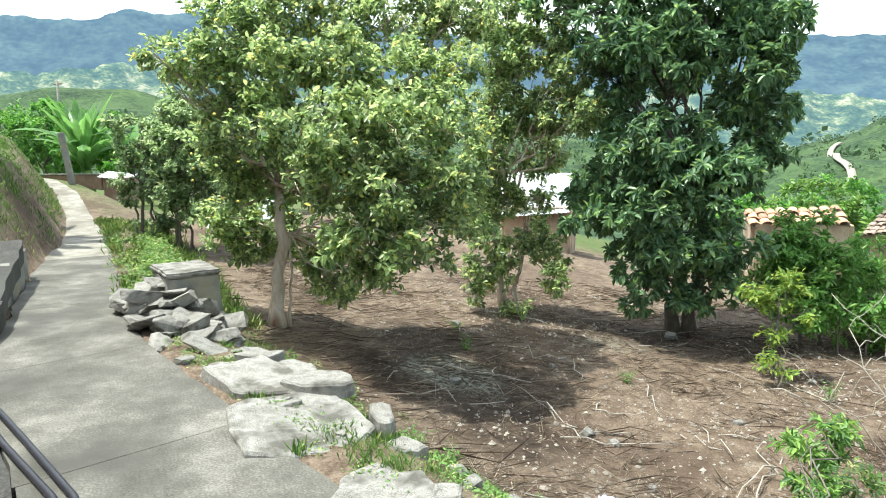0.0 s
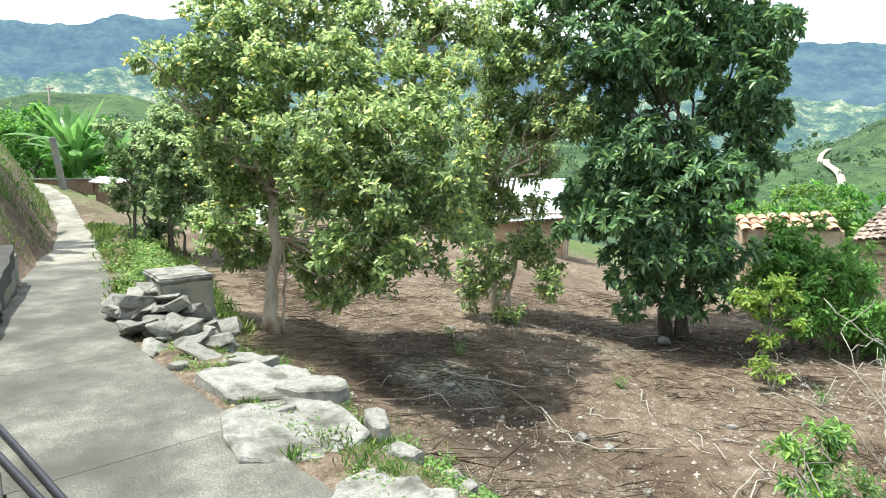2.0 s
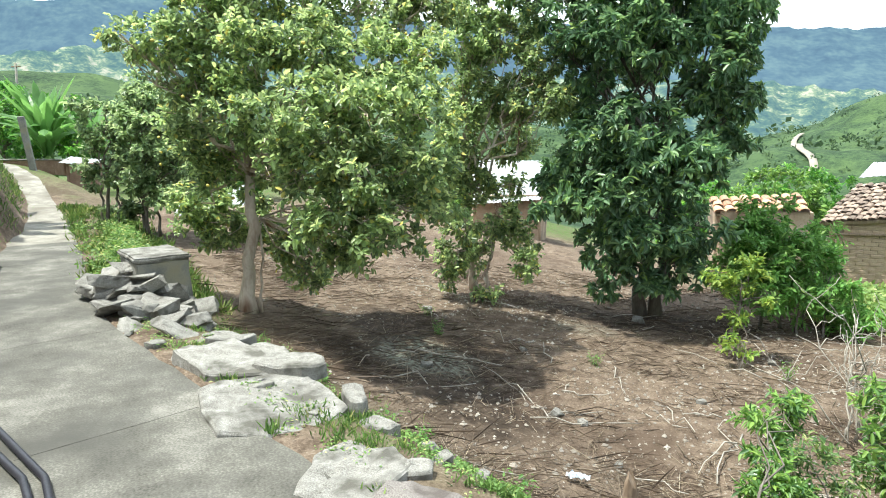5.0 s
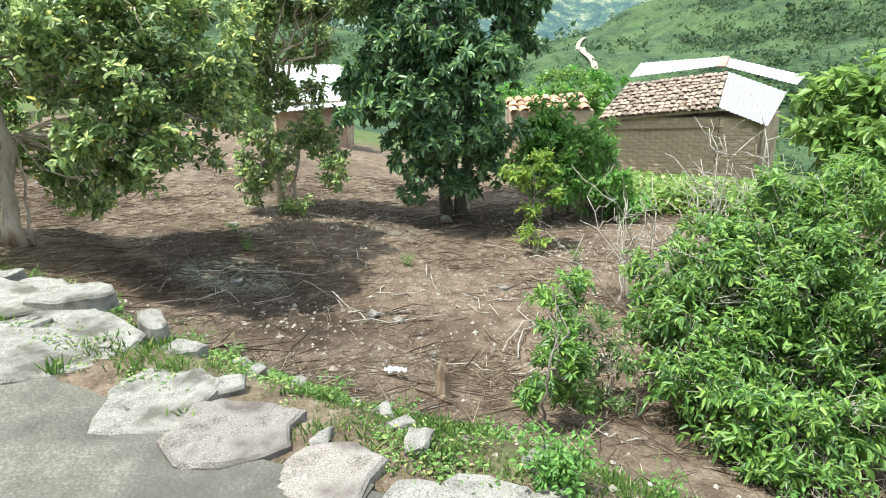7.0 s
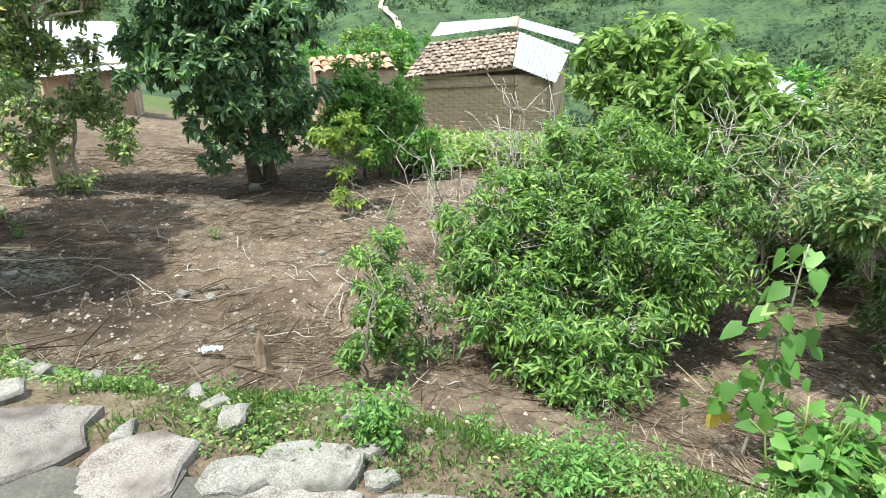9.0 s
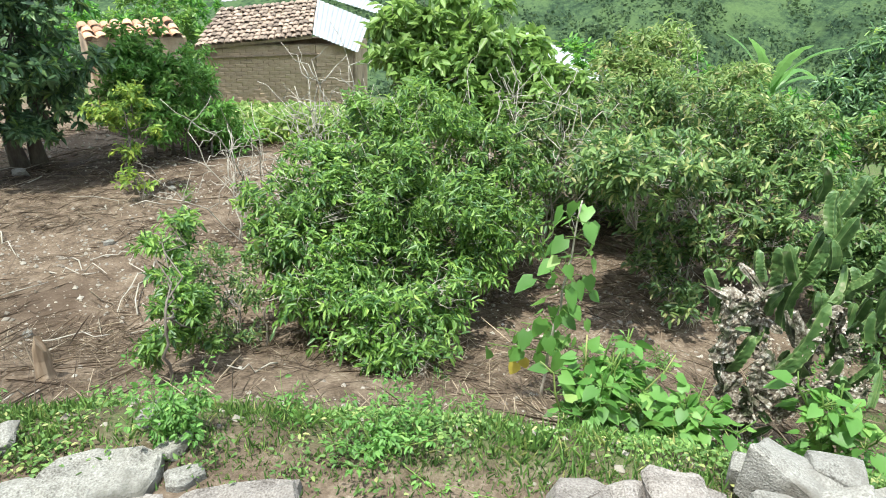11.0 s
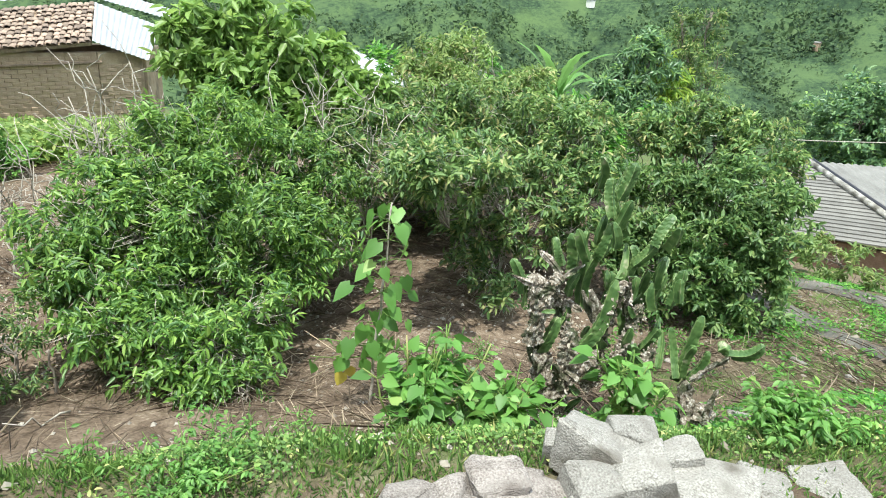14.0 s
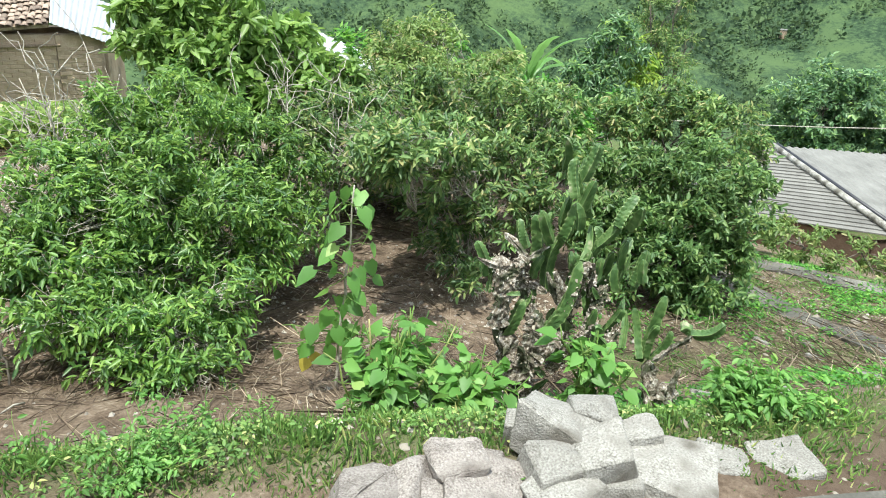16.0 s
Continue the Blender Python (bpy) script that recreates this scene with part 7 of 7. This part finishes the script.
def adobe_bricks(a, b, z0, z1, parent, seed):
    """Courses of mud bricks on the house wall, proud of the joints."""
    rng = np.random.default_rng(seed)
    a, b = Vector((*a, 0)), Vector((*b, 0))
    n, way = (b - a).length, (b - a).normalized()
    out = Vector((way.y, -way.x, 0))
    shapes = []
    for s in range(4):
        bm = box(0.297, 0.05, 0.0975, 0.012)
        for v in bm.verts:
            v.co += Vector(rng.normal(0, 0.006, 3))
        me = bpy.data.meshes.new("brick")
        bm.to_mesh(me)
        bm.free()
        me.materials.append(M["adobe"])
        shapes.append(me)
    rows = int((z1 - z0) / 0.1)
    for r in range(rows):
        x = 0.15 + (0.15 if r % 2 else 0)
        while x < n - 0.15:
            ob = new("brick", shapes[int(rng.integers(4))])
            p = a + way * x + out * 0.14
            ob.parent = parent
            ob.matrix_basis = pose(p.x, p.y, z0 + r * 0.1, 0, 0, math.degrees(math.atan2(way.y, way.x)) + rng.normal(0, 0.6))
            x += 0.302


def adobe_house():
    ob = thing("house", (0, 0, 0), "adobe house with clay tile roof and shiny metal sheet roof behind", "house")
    EL, ER, RL, RR = (4.3, 17.81, -0.34), (7.41, 17.39, -0.04), (5.73, 20.22, 0.45), (8.52, 19.52, 0.8)
    plank_slope([EL, ER, RR, RL], 0.08, "wood", ob, "roof_deck")
    tiled_slope(EL, ER, RL, RR, 0.145, 0.25, "clay_tile", ob, 5)
    sheet_roof((8.54, 19.52, 0.84), (7.43, 17.35, 0.0), (8.78, 17.25, -0.5), (10.23, 19.24, 0.25), "tin", ob, name="metal_sheet")
    sheet_roof((6.93, 22.99, 1.02), (6.11, 21.4, 0.62), (8.9, 20.9, 0.98), (9.66, 22.52, 1.22), "tin", ob, name="metal_sheet")
    sheet_roof((9.66, 22.52, 1.22), (8.9, 20.9, 0.98), (11.02, 20.18, 0.4), (12.17, 21.83, 0.6), "tin", ob, name="metal_sheet")
    bm = box(0.3, 1.9, 0.1, 0.03)
    bmesh.ops.transform(bm, matrix=look((9.28, 21.7, 1.12), (8.9, 20.9, 1.0)) @ pose(0, 0, 0, 90), verts=bm.verts[:])
    part("ridge_cap", bm, M["clay_tile"], ob)
    walls = wall_run([(4.75, 18.05), (7.6, 17.72), (8.75, 17.65), (10.0, 19.3), (5.9, 20.3), (4.75, 18.05)], -3.4, -0.3, 0.3, "adobe", ob)
    adobe_bricks((4.75, 18.05), (7.6, 17.72), -2.3, -0.38, walls[0], 7)
    adobe_bricks((7.6, 17.72), (8.75, 17.65), -2.3, -0.5, walls[1], 8)
    bm = box(3.1, 0.12, 0.06, 0.02)
    bmesh.ops.transform(bm, matrix=pose(6.15, 17.71, -0.62, 0, -1.5, -6.6), verts=bm.verts[:])
    part("beam", bm, M["wood"], ob)


adobe_house()


def plain_house(label, roof, walls, z0, z1, roof_mat, wall_mat, tiles=False, seed=1):
    ob = thing("house", (0, 0, 0), label, "house")
    for k, (a, b, c, d) in enumerate(roof):
        if tiles:
            plank_slope([b, c, d, a], 0.06, "wood", ob, "roof_deck")
            tiled_slope(b, c, a, d, 0.2, 0.34, roof_mat, ob, seed + k)
        else:
            sheet_roof(a, b, c, d, roof_mat, ob, name="roof_sheet")
    wall_run(walls, z0, z1, 0.2, wall_mat, ob)
    return ob


plain_house("low house with shiny white metal roof behind the trees", [((-5.6, 20.6, 1.15), (-4.9, 17.94, -0.1), (-2.9, 18.7, 0.02), (-3.0, 21.2, 1.1))],
            [(-4.8, 18.4), (-3.0, 19.0), (-3.2, 21.6), (-5.6, 21.2), (-4.8, 18.4)], -2.6, 0.15, "tin", "adobe")
plain_house("low shed with white metal roof behind the guava tree", [((-12.3, 14.6, 0.55), (-11.2, 12.9, -0.05), (-9.8, 13.6, -0.05), (-10.6, 15.4, 0.55))],
            [(-11.0, 13.2), (-9.9, 13.8), (-10.6, 15.1), (-12.0, 14.4), (-11.0, 13.2)], -1.2, 0.1, "tin", "adobe")
plain_house("small adobe house with bright orange clay tiles", [((1.55, 16.6, 0.3), (1.6, 15.5, 0.06), (3.5, 15.4, 0.16), (3.6, 16.7, 0.42))],
            [(1.7, 15.6), (3.5, 15.5), (3.5, 16.8), (1.7, 16.9), (1.7, 15.6)], -2.8, 0.15, "orange_tile", "adobe", True, 15)
plain_house("house with weathered metal roof half hidden by thicket", [((10.68, 12.05, 0.53), (10.0, 11.3, 0.3), (11.1, 8.4, -0.7), (11.9, 9.0, -0.5))],
            [(10.5, 11.6), (11.3, 8.9), (13.2, 9.4), (12.4, 12.2), (10.5, 11.6)], -2.8, -0.7, "tin", "adobe")
plain_house("tiny shed with metal roof beside the far path", [((-20.6, 18.6, 1.3), (-20.3, 17.8, 1.1), (-19.5, 18.5, 0.95), (-19.8, 19.4, 1.15))],
            [(-20.2, 18.1), (-19.6, 18.6), (-19.9, 19.2), (-20.5, 18.7), (-20.2, 18.1)], 0.0, 1.05, "tin", "brick_wall")


def grey_house():
    ob = thing("house", (0, 0, 0), "low brick house with grey ribbed hip roof", "house")
    apex, hip, el, rr = (18.04, 2.52, -1.58), (14.6, -0.5, -2.23), (15.8, 2.2, -2.95), (21.5, -1.6, -2.0)
    low = Vector((14.9, 4.4, -2.85))
    for k in range(22):
        u0, u1 = k / 22 - 0.006, (k + 1) / 22
        rise = Vector((0, 0, 0.03))
        a, b = Vector(apex).lerp(low, max(u0, 0)), Vector(apex).lerp(Vector(hip), max(u0, 0))
        c, d = Vector(apex).lerp(Vector(hip), u1) + rise, Vector(apex).lerp(low, u1) + rise
        plank_slope([d, c, b, a], 0.025, "pale_sheet", ob, "roof_course")
    sheet_roof((18.06, 2.52, -1.55), (14.62, -0.52, -2.2), (19.5, -4.5, -2.4), (21.5, -1.6, -1.6), "grey_sheet", ob, 0.2, 0.015, "roof_sheet")
    part("ridge", tubes([[((18.05, 2.52, -1.53), 0.07), ((14.6, -0.52, -2.16), 0.07)]], 8), M["stone"], ob, "pale cement hip line")
    part("ridge", tubes([[((18.2, 2.45, -1.52), 0.05), ((14.8, -0.66, -2.17), 0.05)]], 8), M["rubber"], ob, "dark lapped edge beside the hip")
    wall_run([(15.2, 4.0), (14.95, -0.2), (19.2, -4.0)], -4.6, -2.5, 0.2, "brick_wall", ob)


grey_house()


# ---- the lower walk, poles, wires and the far end of the path ----
def strip(name, pts, width, material, label, category, thick=0.08):
    verts, faces = [], []
    fine = []
    for (ax, ay), (bx, by) in zip(pts[:-1], pts[1:]):
        for u in np.linspace(0, 1, 8, endpoint=False):
            fine.append((ax + (bx - ax) * u, ay + (by - ay) * u))
    fine.append(pts[-1])
    for k, (x, y) in enumerate(fine):
        p, q = fine[max(k - 1, 0)], fine[min(k + 1, len(fine) - 1)]
        n = math.hypot(q[0] - p[0], q[1] - p[1])
        sx, sy = (q[1] - p[1]) / n * width / 2, -(q[0] - p[0]) / n * width / 2
        z = max(ground_z(x + sx, y + sy), ground_z(x - sx, y - sy), ground_z(x, y)) + 0.012
        verts += [(x + sx, y + sy, z), (x - sx, y - sy, z), (x - sx, y - sy, z - thick), (x + sx, y + sy, z - thick)]
    for k in range(len(fine) - 1):
        i = 4 * k
        for s in range(4):
            faces.append((i + s, i + (s + 1) % 4, i + 4 + (s + 1) % 4, i + 4 + s))
    return solid(name, mesh_of(name, verts, faces), M[material], None, label, category, kind="structure")


strip("lower_path", [(9.6, 2.6), (8.78, 1.05), (8.9, 0.4), (8.95, -0.1), (9.0, -1.6)], 0.34, "concrete", "narrow concrete walk beside the grey house", "footpath")
strip("lower_path", [(8.3, 2.2), (7.82, 1.0), (7.55, 0.45), (6.98, -0.16), (5.4, -1.7)], 0.4, "concrete", "second concrete walk crossing the slope", "footpath")


def poles():
    ob = thing("fence_post", (-20.16, 16.69, 0.5), "leaning square concrete post beside the path", "post")
    bm = box(0.2, 0.2, 2.2, 0.02)
    bmesh.ops.transform(bm, matrix=pose(0, 0, 0, 0, -6, 40), verts=bm.verts[:])
    part("shaft", bm, M["old_concrete"], ob)
    ob = thing("utility_pole", (-46.8, 37.9, ground_z(-46.8, 37.9)), "slim far utility pole with a crossarm", "pole")
    part("shaft", tubes([[((0, 0, 0), 0.12), ((0.5, 0, 8.0 - ground_z(-46.8, 37.9)), 0.08)]], 8), M["old_concrete"], ob)
    part("crossarm", box(0.9, 0.1, 0.1, 0.01, (0.5, 0, 7.7 - ground_z(-46.8, 37.9))), M["wood"], ob)
    w = thing("low_wall", (0, 0, 0), "low brick and stone wall at the end of the path", "wall")
    wall_run([(-25.0, 17.6), (-21.3, 18.6), (-20.4, 18.2)], 0.6, 1.15, 0.2, "brick_wall", w)
    wall_run([(-25.0, 17.6), (-21.3, 18.6), (-20.4, 18.2)], 1.15, 1.21, 0.26, "old_concrete", w, "coping")
    ends = Vector((18.4, 7.4, -1.7)), Vector((24.4, -2.6, -0.95))
    solid("power_line", tubes([[(ends[0].lerp(ends[1], k / 16) - Vector((0, 0, 0.12 * math.sin(math.pi * k / 16))), 0.014) for k in range(17)]], 5), M["dry_twig"], None, "thin pale power line above the grey roof", "cable")


poles()


def dead_stems():
    """Bare whitish stems that stand out of the thicket."""
    rng = np.random.default_rng(131)
    for x, y, n, tall, wide in ((3.0, 6.32, 13, 2.3, 0.3), (3.3, 6.4, 8, 2.2, 0.3), (2.2, 7.1, 9, 1.4, 0.5), (4.55, 5.3, 9, 2.1, 0.35), (5.05, 5.1, 8, 2.0, 0.35), (5.6, 3.6, 9, 1.5, 0.5), (2.55, 6.75, 9, 1.6, 0.5)):
        z = ground_z(x, y)
        ob = thing("dead_shrub", (x, y, z), "bare whitish stems of a dead shrub", "shrub", "dead shrubs")
        for k in range(n):
            tip = (rng.normal(0, wide), rng.normal(0, wide), tall * rng.uniform(0.55, 1.05))
            stem = bent(rng, (rng.normal(0, 0.1), rng.normal(0, 0.1), 0), tip, 0.01, 0.004, 7, 0.035)
            runs = [stem]
            for j in range(7):
                p = stem[int(rng.integers(3, 8))][0]
                runs.append(bent(rng, p, p + Vector((rng.normal(0, 0.22), rng.normal(0, 0.22), rng.uniform(0.0, 0.4))), 0.006, 0.0025, 4, 0.08))
            part("stem", tubes(runs, 5), M["dry_twig"], ob)


dead_stems()


# ---- unseen house wall and roof behind the camera, added to shade the ramp ----
def shade_house():
    ob = tagged(new("shade_wall_back"), "plain unseen wall and roof added behind the footpath to cast shade", "wall", kind="structure")
    wall_run([(-12.6, 4.8), (-4.0, -0.6), (-2.3, -3.5)], 0.0, 4.5, 0.25, "adobe", ob)
    plank_slope([(-12.8, 5.1, 4.5), (-3.8, -0.5, 4.5), (-5.8, -4.2, 5.5), (-14.8, 1.4, 5.5)], 0.1, "clay_tile", ob, "roof")


shade_house()
